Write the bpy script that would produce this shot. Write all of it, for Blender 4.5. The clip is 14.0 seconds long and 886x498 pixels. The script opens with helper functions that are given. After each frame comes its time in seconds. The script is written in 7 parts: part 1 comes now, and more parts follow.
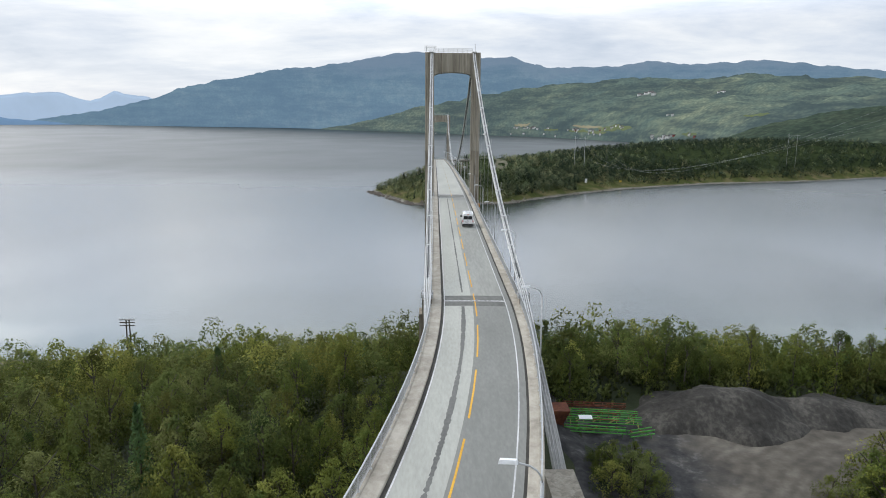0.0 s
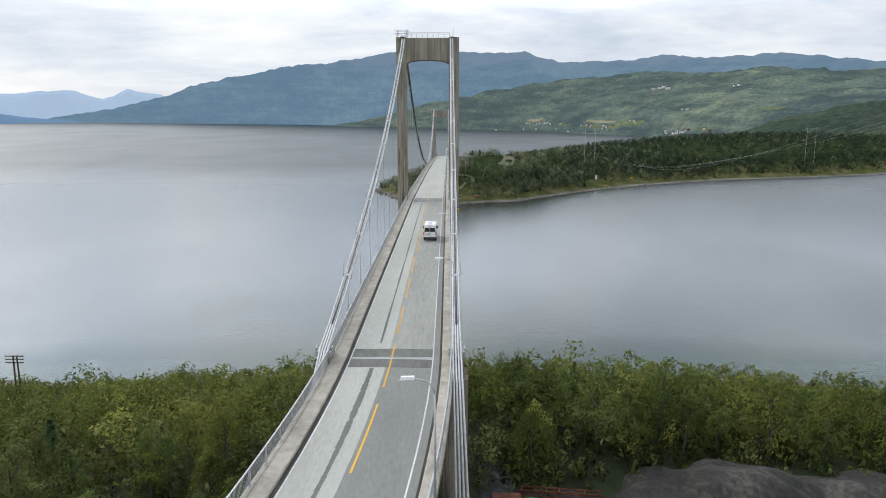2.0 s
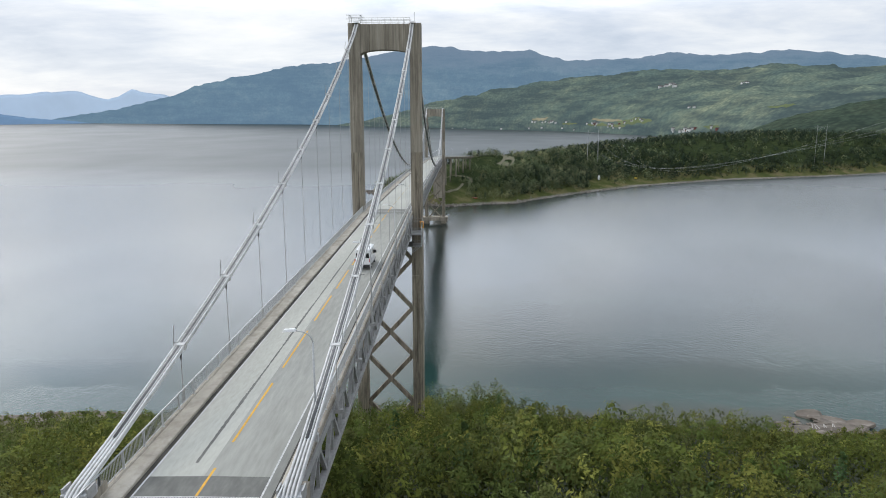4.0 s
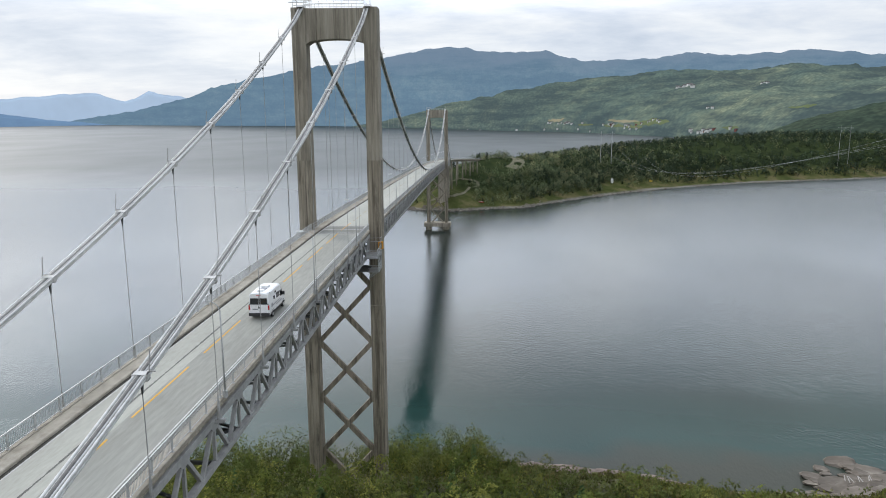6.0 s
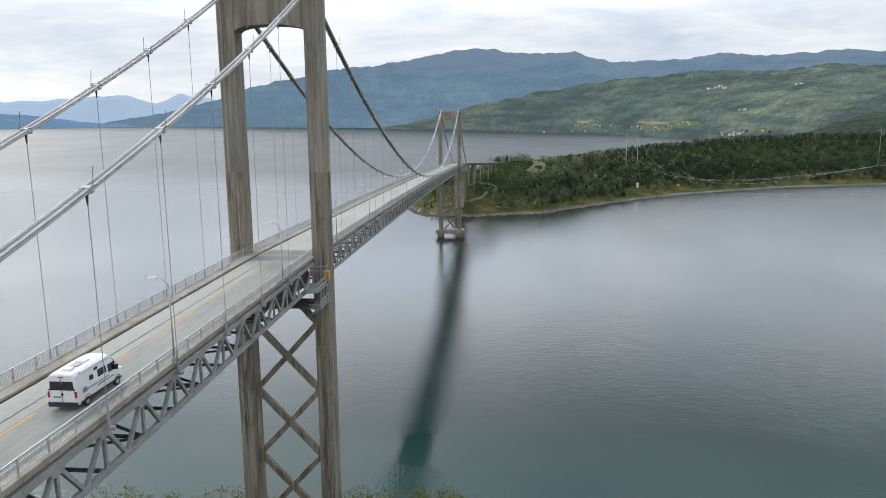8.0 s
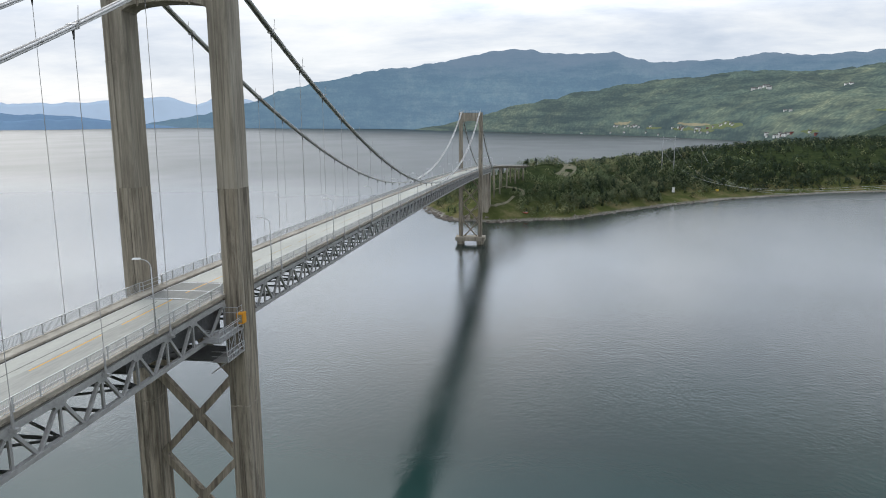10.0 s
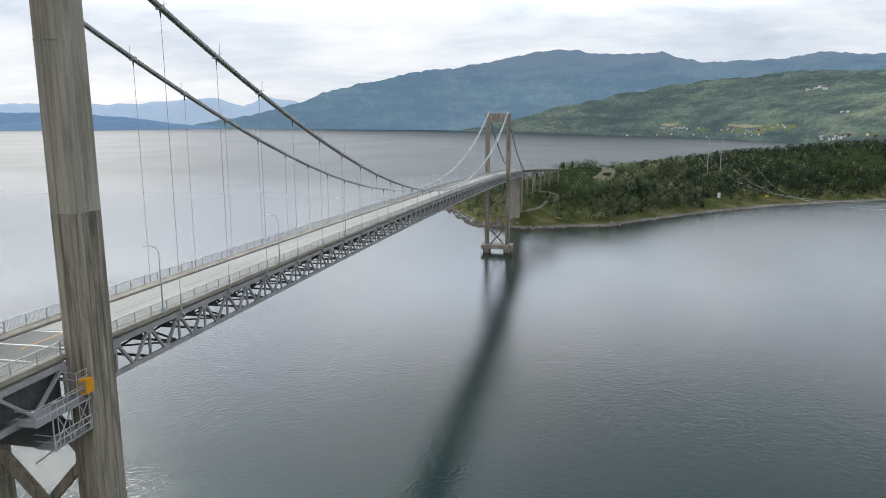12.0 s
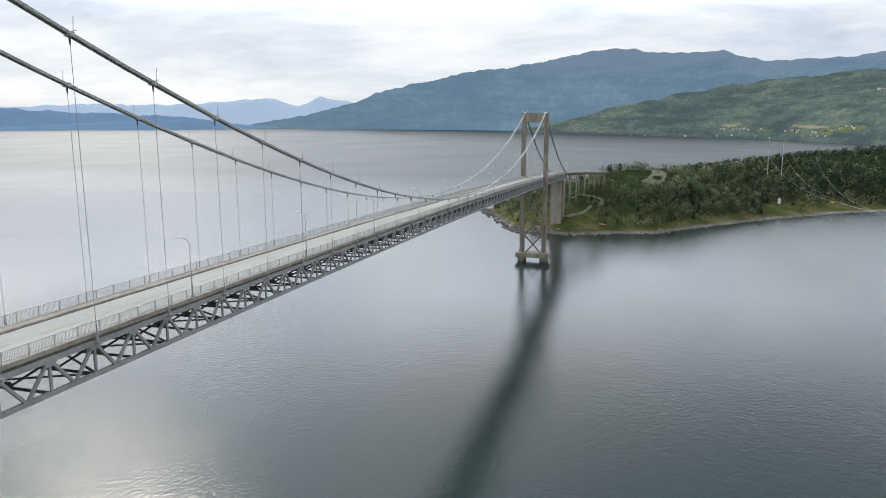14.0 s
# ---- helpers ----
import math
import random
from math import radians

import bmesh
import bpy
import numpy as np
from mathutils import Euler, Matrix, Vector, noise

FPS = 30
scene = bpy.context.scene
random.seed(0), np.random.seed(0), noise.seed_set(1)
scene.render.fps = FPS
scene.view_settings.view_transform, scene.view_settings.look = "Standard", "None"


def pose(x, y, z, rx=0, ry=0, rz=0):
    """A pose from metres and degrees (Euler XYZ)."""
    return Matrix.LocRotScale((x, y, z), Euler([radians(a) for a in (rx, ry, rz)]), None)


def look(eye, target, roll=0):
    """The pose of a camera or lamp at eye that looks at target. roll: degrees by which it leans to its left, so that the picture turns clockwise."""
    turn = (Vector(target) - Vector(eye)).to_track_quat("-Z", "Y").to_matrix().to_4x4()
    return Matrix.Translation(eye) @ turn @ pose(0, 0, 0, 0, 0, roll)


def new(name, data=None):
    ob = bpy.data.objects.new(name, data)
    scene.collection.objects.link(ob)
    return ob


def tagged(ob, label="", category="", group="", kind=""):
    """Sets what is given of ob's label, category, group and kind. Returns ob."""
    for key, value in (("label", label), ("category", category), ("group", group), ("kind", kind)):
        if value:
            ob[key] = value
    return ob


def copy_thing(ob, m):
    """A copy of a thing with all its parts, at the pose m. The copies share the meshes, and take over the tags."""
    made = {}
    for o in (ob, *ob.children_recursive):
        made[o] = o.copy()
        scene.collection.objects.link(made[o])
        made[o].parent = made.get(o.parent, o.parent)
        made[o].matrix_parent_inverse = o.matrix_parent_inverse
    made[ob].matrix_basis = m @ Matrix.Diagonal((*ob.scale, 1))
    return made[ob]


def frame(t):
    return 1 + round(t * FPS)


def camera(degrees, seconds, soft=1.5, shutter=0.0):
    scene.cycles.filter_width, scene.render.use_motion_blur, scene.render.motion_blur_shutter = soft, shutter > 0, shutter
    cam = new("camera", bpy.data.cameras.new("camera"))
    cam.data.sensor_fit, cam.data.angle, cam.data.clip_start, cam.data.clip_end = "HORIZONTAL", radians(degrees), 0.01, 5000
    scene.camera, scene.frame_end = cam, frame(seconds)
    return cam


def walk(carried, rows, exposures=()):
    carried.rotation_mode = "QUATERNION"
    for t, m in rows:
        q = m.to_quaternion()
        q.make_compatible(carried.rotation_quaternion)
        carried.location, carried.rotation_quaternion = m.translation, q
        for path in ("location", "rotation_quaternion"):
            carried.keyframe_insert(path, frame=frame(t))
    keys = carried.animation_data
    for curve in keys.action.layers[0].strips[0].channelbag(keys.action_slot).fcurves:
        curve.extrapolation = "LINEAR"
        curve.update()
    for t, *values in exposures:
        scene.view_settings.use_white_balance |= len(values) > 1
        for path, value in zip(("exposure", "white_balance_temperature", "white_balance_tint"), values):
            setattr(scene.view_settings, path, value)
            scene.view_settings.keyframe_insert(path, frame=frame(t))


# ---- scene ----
cam = camera(64.8, 14.0, soft=1.0)
PATH = [
    (0, (-4.606, -182.748, 73.138), (-4.5799, -180.7799, 72.7818), 0.41),
    (0.5, (-2.263, -177.520, 73.042), (-2.2545, -175.5526, 72.6826), 0.30),
    (1, (0.040, -172.226, 72.962), (0.0382, -170.2586, 72.5993), 0.20),
    (1.5, (2.312, -166.874, 72.896), (2.3033, -164.9081, 72.5312), 0.11),
    (2, (4.559, -161.476, 72.845), (4.5456, -159.5102, 72.4775), 0.03),
    (2.5, (6.786, -156.039, 72.806), (6.7692, -154.0733, 72.4372), -0.04),
    (3, (8.999, -150.570, 72.780), (8.9780, -148.6048, 72.4095), -0.10),
    (5.5, (19.953, -122.945, 72.786), (19.8893, -120.9797, 72.4186), -0.29),
    (6, (22.133, -117.388, 72.808), (22.0539, -115.4235, 72.4417), -0.30),
    (6.5, (24.308, -111.825, 72.834), (24.2122, -109.8609, 72.4693), -0.31),
    (7, (26.477, -106.255, 72.863), (26.3625, -104.2917, 72.5000), -0.32),
    (7.5, (28.638, -100.677, 72.895), (28.5023, -98.7148, 72.5329), -0.32),
    (8, (30.786, -95.089, 72.928), (30.6282, -93.1280, 72.5668), -0.32),
    (10.5, (41.163, -66.851, 73.071), (40.8723, -64.9042, 72.7147), -0.25),
    (11, (43.117, -61.102, 73.088), (42.7964, -59.1599, 72.7329), -0.23),
    (11.5, (45.011, -55.301, 73.099), (44.6592, -53.3640, 72.7447), -0.21),
    (12, (46.834, -49.437, 73.103), (46.4501, -47.5068, 72.7493), -0.19),
    (12.5, (48.576, -43.502, 73.098), (48.1582, -41.5778, 72.7454), -0.17),
    (13, (50.225, -37.481, 73.083), (49.7714, -35.5652, 72.7316), -0.15),
    (13.5, (51.768, -31.363, 73.058), (51.2770, -29.4566, 72.7068), -0.13),
    (14, (53.191, -25.135, 73.022), (52.6614, -23.2386, 72.6693), -0.11),
]
walk(cam, [(t, look(eye, target, roll)) for t, eye, target, roll in PATH])

SKY_CLOUD, SUN_POWER, SUN_VEIL = 0.86, 0.9, 1.60
scene.view_settings.exposure = 0.19

# ---- light ----
world = bpy.data.worlds.new("sky")
scene.world = world
world.use_nodes = True
wn, wl = world.node_tree.nodes, world.node_tree.links
for n in list(wn):
    wn.remove(n)
SUN_EL, SUN_AZ = radians(36), radians(-42)


def wnode(kind, **kw):
    n = wn.new(kind)
    for k, v in kw.items():
        n.inputs[k].default_value = v
    return n


w_sky = wn.new("ShaderNodeTexSky")
w_sky.sky_type, w_sky.sun_disc = "NISHITA", False
w_sky.sun_elevation, w_sky.sun_rotation = SUN_EL, SUN_AZ
w_co = wn.new("ShaderNodeTexCoord")
w_sep = wn.new("ShaderNodeSeparateXYZ")
wl.new(w_co.outputs["Generated"], w_sep.inputs[0])
# cloud sheet: direction divided by its height above the horizon
w_up = wn.new("ShaderNodeMath")
w_up.operation = "MAXIMUM"
w_up.inputs[1].default_value = 0.0
wl.new(w_sep.outputs["Z"], w_up.inputs[0])
w_add = wn.new("ShaderNodeMath")
w_add.operation = "ADD"
w_add.inputs[1].default_value = 0.17
wl.new(w_up.outputs[0], w_add.inputs[0])
w_div = wn.new("ShaderNodeVectorMath")
w_div.operation = "DIVIDE"
w_cmb = wn.new("ShaderNodeCombineXYZ")
for i in range(3):
    wl.new(w_add.outputs[0], w_cmb.inputs[i])
wl.new(w_co.outputs["Generated"], w_div.inputs[0])
wl.new(w_cmb.outputs[0], w_div.inputs[1])
w_n1 = wnode("ShaderNodeTexNoise", Scale=0.9, Detail=9.0, Roughness=0.58, Distortion=0.3)
w_n2 = wnode("ShaderNodeTexNoise", Scale=1.9, Detail=8.0, Roughness=0.6, Distortion=0.2)
w_map = wn.new("ShaderNodeMapping")
w_map.inputs["Location"].default_value = (3.1, 1.7, 0.0)
w_map.inputs["Scale"].default_value = (0.85, 1.15, 0.9)
wl.new(w_div.outputs[0], w_map.inputs[0])
for n in (w_n1, w_n2):
    wl.new(w_map.outputs[0], n.inputs["Vector"])
w_mixn = wn.new("ShaderNodeMix")
w_mixn.inputs["Factor"].default_value = 0.38
wl.new(w_n1.outputs["Fac"], w_mixn.inputs["A"])
wl.new(w_n2.outputs["Fac"], w_mixn.inputs["B"])
w_ramp = wn.new("ShaderNodeValToRGB")
for i, (pos, col) in enumerate([(0.38, (0.52, 0.60, 0.735, 1)), (0.47, (0.71, 0.77, 0.875, 1)), (0.55, (0.90, 0.93, 0.975, 1)), (0.64, (1.06, 1.062, 1.08, 1))]):
    e = w_ramp.color_ramp.elements[i] if i < 2 else w_ramp.color_ramp.elements.new(pos)
    e.position, e.color = pos, col
wl.new(w_mixn.outputs["Result"], w_ramp.inputs[0])
# paler towards the horizon
w_hz = wn.new("ShaderNodeMapRange")
w_hz.inputs["From Min"].default_value, w_hz.inputs["From Max"].default_value = 0.0, 0.16
w_hz.inputs["To Min"].default_value, w_hz.inputs["To Max"].default_value = 0.55, 0.0
wl.new(w_up.outputs[0], w_hz.inputs["Value"])
w_mixh = wn.new("ShaderNodeMix")
w_mixh.data_type = "RGBA"
wl.new(w_hz.outputs[0], w_mixh.inputs["Factor"])
wl.new(w_ramp.outputs[0], w_mixh.inputs["A"])
w_mixh.inputs["B"].default_value = (0.79, 0.84, 0.92, 1)
w_bgc = wn.new("ShaderNodeBackground")
# cloud deck, denser overhead; the bright low band is added to light the water
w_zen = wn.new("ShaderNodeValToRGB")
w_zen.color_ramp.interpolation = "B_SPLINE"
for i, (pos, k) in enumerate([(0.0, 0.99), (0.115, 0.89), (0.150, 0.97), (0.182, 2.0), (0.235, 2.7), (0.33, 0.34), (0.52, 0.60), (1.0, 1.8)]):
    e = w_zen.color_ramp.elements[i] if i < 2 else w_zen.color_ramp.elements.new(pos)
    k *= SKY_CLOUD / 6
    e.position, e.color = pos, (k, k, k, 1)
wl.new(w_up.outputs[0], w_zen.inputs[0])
# bright veil round the sun behind the clouds
w_dot = wn.new("ShaderNodeVectorMath")
w_dot.operation = "DOT_PRODUCT"
w_dot.inputs[1].default_value = (math.cos(SUN_EL) * math.sin(SUN_AZ), math.cos(SUN_EL) * math.cos(SUN_AZ), math.sin(SUN_EL))
wl.new(w_co.outputs["Generated"], w_dot.inputs[0])
w_pos = wn.new("ShaderNodeMath")
w_pos.operation = "MAXIMUM"
w_pos.inputs[1].default_value = 0.0
wl.new(w_dot.outputs["Value"], w_pos.inputs[0])
w_pow = wn.new("ShaderNodeMath")
w_pow.operation = "POWER"
w_pow.inputs[1].default_value = 4.0
wl.new(w_pos.outputs[0], w_pow.inputs[0])
w_veil = wn.new("ShaderNodeMath")
w_veil.operation = "MULTIPLY_ADD"
w_veil.inputs[1].default_value = SUN_VEIL
# the veil is masked off low in the sky; above, it lights the water
w_veil_mask = wn.new("ShaderNodeMapRange")
w_veil_mask.interpolation_type = "SMOOTHSTEP"
w_veil_mask.inputs["From Min"].default_value, w_veil_mask.inputs["From Max"].default_value = 0.135, 0.25
wl.new(w_up.outputs[0], w_veil_mask.inputs["Value"])
w_veil_high = wn.new("ShaderNodeMath")
w_veil_high.operation = "MULTIPLY"
wl.new(w_pow.outputs[0], w_veil_high.inputs[0])
wl.new(w_veil_mask.outputs[0], w_veil_high.inputs[1])
wl.new(w_veil_high.outputs[0], w_veil.inputs[0])
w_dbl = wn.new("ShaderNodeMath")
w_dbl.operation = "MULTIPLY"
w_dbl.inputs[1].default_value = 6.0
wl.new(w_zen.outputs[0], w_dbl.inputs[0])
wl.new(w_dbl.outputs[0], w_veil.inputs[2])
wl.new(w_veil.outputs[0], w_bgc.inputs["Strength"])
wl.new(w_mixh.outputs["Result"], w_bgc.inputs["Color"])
w_bgs = wn.new("ShaderNodeBackground")
w_bgs.inputs["Strength"].default_value = 0.010
wl.new(w_sky.outputs[0], w_bgs.inputs["Color"])
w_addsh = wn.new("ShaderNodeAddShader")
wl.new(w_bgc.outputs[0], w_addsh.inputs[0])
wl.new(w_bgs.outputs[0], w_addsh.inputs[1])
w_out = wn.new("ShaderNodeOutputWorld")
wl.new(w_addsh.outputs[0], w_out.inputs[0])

sun = new("sun", bpy.data.lights.new("sun", "SUN"))
sun.data.energy, sun.data.angle, sun.data.color = SUN_POWER, radians(14), (1.0, 0.93, 0.82)
sun.matrix_world = look((math.cos(SUN_EL) * math.sin(SUN_AZ) * 100, math.cos(SUN_EL) * math.cos(SUN_AZ) * 100, math.sin(SUN_EL) * 100), (0, 0, 0))


# ---- materials ----
def surface(name, cols, scale=1.0, rough=0.8, metal=0.0, bump=0.2, stretch=(1, 1, 1), big=0.12, big_mix=0.5, vary=0.0, bump_dist=0.02, spec=0.3, haze_glow=None):
    """Noise-mottled principled surface: three colours, a grain scale and a broad stain scale."""
    m = bpy.data.materials.new(name)
    m.use_nodes = True
    n, l = m.node_tree.nodes, m.node_tree.links
    b = n["Principled BSDF"]
    co = n.new("ShaderNodeTexCoord")
    mp = n.new("ShaderNodeMapping")
    mp.inputs["Scale"].default_value = stretch
    l.new(co.outputs["Object"], mp.inputs[0])
    fine = n.new("ShaderNodeTexNoise")
    fine.inputs["Scale"].default_value, fine.inputs["Detail"].default_value, fine.inputs["Roughness"].default_value = scale, 6, 0.62
    wide = n.new("ShaderNodeTexNoise")
    wide.inputs["Scale"].default_value, wide.inputs["Detail"].default_value = big, 5
    for t in (fine, wide):
        l.new(mp.outputs[0], t.inputs["Vector"])
    mix = n.new("ShaderNodeMix")
    mix.inputs["Factor"].default_value = big_mix
    l.new(fine.outputs["Fac"], mix.inputs["A"])
    l.new(wide.outputs["Fac"], mix.inputs["B"])
    ramp = n.new("ShaderNodeValToRGB")
    for i, (p, c) in enumerate(zip((0.36, 0.5, 0.64), cols)):
        e = ramp.color_ramp.elements[i] if i < 2 else ramp.color_ramp.elements.new(p)
        e.position, e.color = p, (*c, 1)
    l.new(mix.outputs["Result"], ramp.inputs[0])
    col = ramp.outputs[0]
    if vary:
        info = n.new("ShaderNodeObjectInfo")
        geo = n.new("ShaderNodeNewGeometry")
        ad = n.new("ShaderNodeMath")
        ad.operation = "ADD"
        l.new(info.outputs["Random"], ad.inputs[0])
        l.new(geo.outputs["Random Per Island"], ad.inputs[1])
        fr = n.new("ShaderNodeMath")
        fr.operation = "FRACT"
        l.new(ad.outputs[0], fr.inputs[0])
        rg = n.new("ShaderNodeMapRange")
        rg.inputs["To Min"].default_value, rg.inputs["To Max"].default_value = 1 - vary, 1 + vary
        l.new(fr.outputs[0], rg.inputs["Value"])
        hs = n.new("ShaderNodeHueSaturation")
        l.new(rg.outputs[0], hs.inputs["Value"])
        l.new(col, hs.inputs["Color"])
        col = hs.outputs[0]
    l.new(col, b.inputs["Base Color"])
    b.inputs["Roughness"].default_value, b.inputs["Metallic"].default_value = rough, metal
    b.inputs["Specular IOR Level"].default_value = spec
    if bump:
        bp = n.new("ShaderNodeBump")
        bp.inputs["Strength"].default_value, bp.inputs["Distance"].default_value = bump, bump_dist
        l.new(fine.outputs["Fac"], bp.inputs["Height"])
        l.new(bp.outputs[0], b.inputs["Normal"])
    # emission used to paint distance haze onto the far hills
    if haze_glow:
        b.inputs["Emission Color"].default_value, b.inputs["Emission Strength"].default_value = (*haze_glow[0], 1), haze_glow[1]
    return m


def plain(name, c, rough=0.5, metal=0.0, spec=0.5):
    k = 0.82
    return surface(name, [tuple(v * k for v in c), c, tuple(min(1, v * 1.12) for v in c)], 9.0, rough, metal, 0.05, spec=spec)


M = {}
M["asphalt"] = surface("asphalt", [(0.170, 0.172, 0.155), (0.198, 0.200, 0.181), (0.232, 0.234, 0.212)], 5.0, 0.8, bump=0.25, stretch=(1, 0.25, 1), big=0.3)
M["asphalt_mid"] = surface("asphalt_mid", [(0.235, 0.236, 0.210), (0.290, 0.291, 0.260), (0.345, 0.345, 0.308)], 3.5, 0.8, bump=0.25, stretch=(1, 0.12, 1), big=0.35)
M["asphalt_dark"] = surface("asphalt_dark", [(0.098, 0.098, 0.089), (0.132, 0.132, 0.120), (0.178, 0.178, 0.162)], 2.6, 0.85, bump=0.25, stretch=(1, 0.3, 1), big=0.35)
M["asphalt_pale"] = surface("asphalt_pale", [(0.320, 0.322, 0.285), (0.375, 0.377, 0.334), (0.430, 0.430, 0.382)], 5.0, 0.8, bump=0.25, stretch=(1, 0.2, 1), big=0.25)
M["tar"] = surface("tar", [(0.090, 0.090, 0.083), (0.125, 0.125, 0.115), (0.160, 0.158, 0.146)], 3.0, 0.75, bump=0.2)
M["gutter"] = surface("gutter", [(0.030, 0.028, 0.024), (0.050, 0.047, 0.040), (0.085, 0.080, 0.068)], 2.5, 0.9, bump=0.3, stretch=(1, 0.3, 1))
M["yellow_line"] = surface("yellow_line", [(0.50, 0.27, 0.03), (0.66, 0.36, 0.035), (0.72, 0.42, 0.06)], 6, 0.7, bump=0.1)
M["white_line"] = surface("white_line", [(0.36, 0.36, 0.35), (0.54, 0.54, 0.53), (0.66, 0.66, 0.65)], 5, 0.7, bump=0.1)
M["concrete"] = surface("concrete", [(0.230, 0.209, 0.165), (0.343, 0.312, 0.252), (0.446, 0.408, 0.337)], 1.4, 0.92, bump=0.35, stretch=(1.6, 1.6, 0.07), big=0.16)
M["concrete_dirty"] = surface("concrete_dirty", [(0.215, 0.186, 0.138), (0.314, 0.278, 0.218), (0.420, 0.380, 0.307)], 2.0, 0.95, bump=0.45, stretch=(1.9, 1.9, 0.06), big=0.22)


def weathered(m, stain, scale=0.45, amount=0.75, z=0.16):
    """Dark runs and blotches of algae and soot over a concrete surface."""
    n, l = m.node_tree.nodes, m.node_tree.links
    b = n["Principled BSDF"]
    src = b.inputs["Base Color"].links[0].from_socket
    co, mp, no, rg, mx = (n.new("ShaderNode" + k) for k in ("TexCoord", "Mapping", "TexNoise", "MapRange", "Mix"))
    mp.inputs["Scale"].default_value = (1, 1, z)
    mp.inputs["Location"].default_value = (3, 7, 1)
    no.inputs["Scale"].default_value, no.inputs["Detail"].default_value, no.inputs["Roughness"].default_value, no.inputs["Distortion"].default_value = scale, 9, 0.72, 0.4
    rg.inputs["From Min"].default_value, rg.inputs["From Max"].default_value = 0.47, 0.66
    rg.inputs["To Max"].default_value = amount
    mx.data_type = "RGBA"
    l.new(co.outputs["Object"], mp.inputs[0])
    l.new(mp.outputs[0], no.inputs["Vector"])
    l.new(no.outputs["Fac"], rg.inputs["Value"])
    l.new(rg.outputs[0], mx.inputs["Factor"])
    l.new(src, mx.inputs["A"])
    mx.inputs["B"].default_value = (*stain, 1)
    l.new(mx.outputs["Result"], b.inputs["Base Color"])


weathered(M["concrete"], (0.115, 0.100, 0.080), 0.6, 0.6)
weathered(M["concrete"], (0.085, 0.072, 0.055), 2.2, 0.55, 0.025)
weathered(M["concrete_dirty"], (0.050, 0.044, 0.034), 0.7, 0.7)
weathered(M["concrete_dirty"], (0.040, 0.033, 0.024), 2.4, 0.8, 0.03)
M["kerb"] = surface("kerb", [(0.29, 0.262, 0.212), (0.395, 0.360, 0.298), (0.485, 0.448, 0.378)], 1.8, 0.92, bump=0.4, stretch=(1, 0.5, 1), big=0.35)
weathered(M["kerb"], (0.12, 0.105, 0.082), 0.8, 0.35, 1.0)
M["steel"] = surface("steel", [(0.25, 0.25, 0.243), (0.33, 0.33, 0.32), (0.40, 0.40, 0.39)], 3.0, 0.6, 0.0, bump=0.1, big=0.4, spec=0.4)
# dark copy of the steel; on under-deck members it paints in the shade there
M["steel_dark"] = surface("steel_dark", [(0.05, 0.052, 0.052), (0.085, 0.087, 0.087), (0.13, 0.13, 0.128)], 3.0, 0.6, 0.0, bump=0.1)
M["galvanised"] = surface("galvanised", [(0.36, 0.37, 0.37), (0.46, 0.47, 0.47), (0.56, 0.57, 0.57)], 5.0, 0.5, 0.3, bump=0.08)
M["cable_white"] = surface("cable_white", [(0.42, 0.42, 0.41), (0.56, 0.56, 0.545), (0.68, 0.68, 0.665)], 2.5, 0.6, bump=0.1)
M["lamp_white"] = plain("lamp_white", (0.75, 0.76, 0.76), 0.4)
M["yellow_worn"] = surface("yellow_worn", [(0.26, 0.24, 0.19), (0.34, 0.29, 0.19), (0.42, 0.33, 0.16)], 4, 0.8, bump=0.1)
M["orange"] = plain("orange", (0.75, 0.33, 0.02), 0.5)


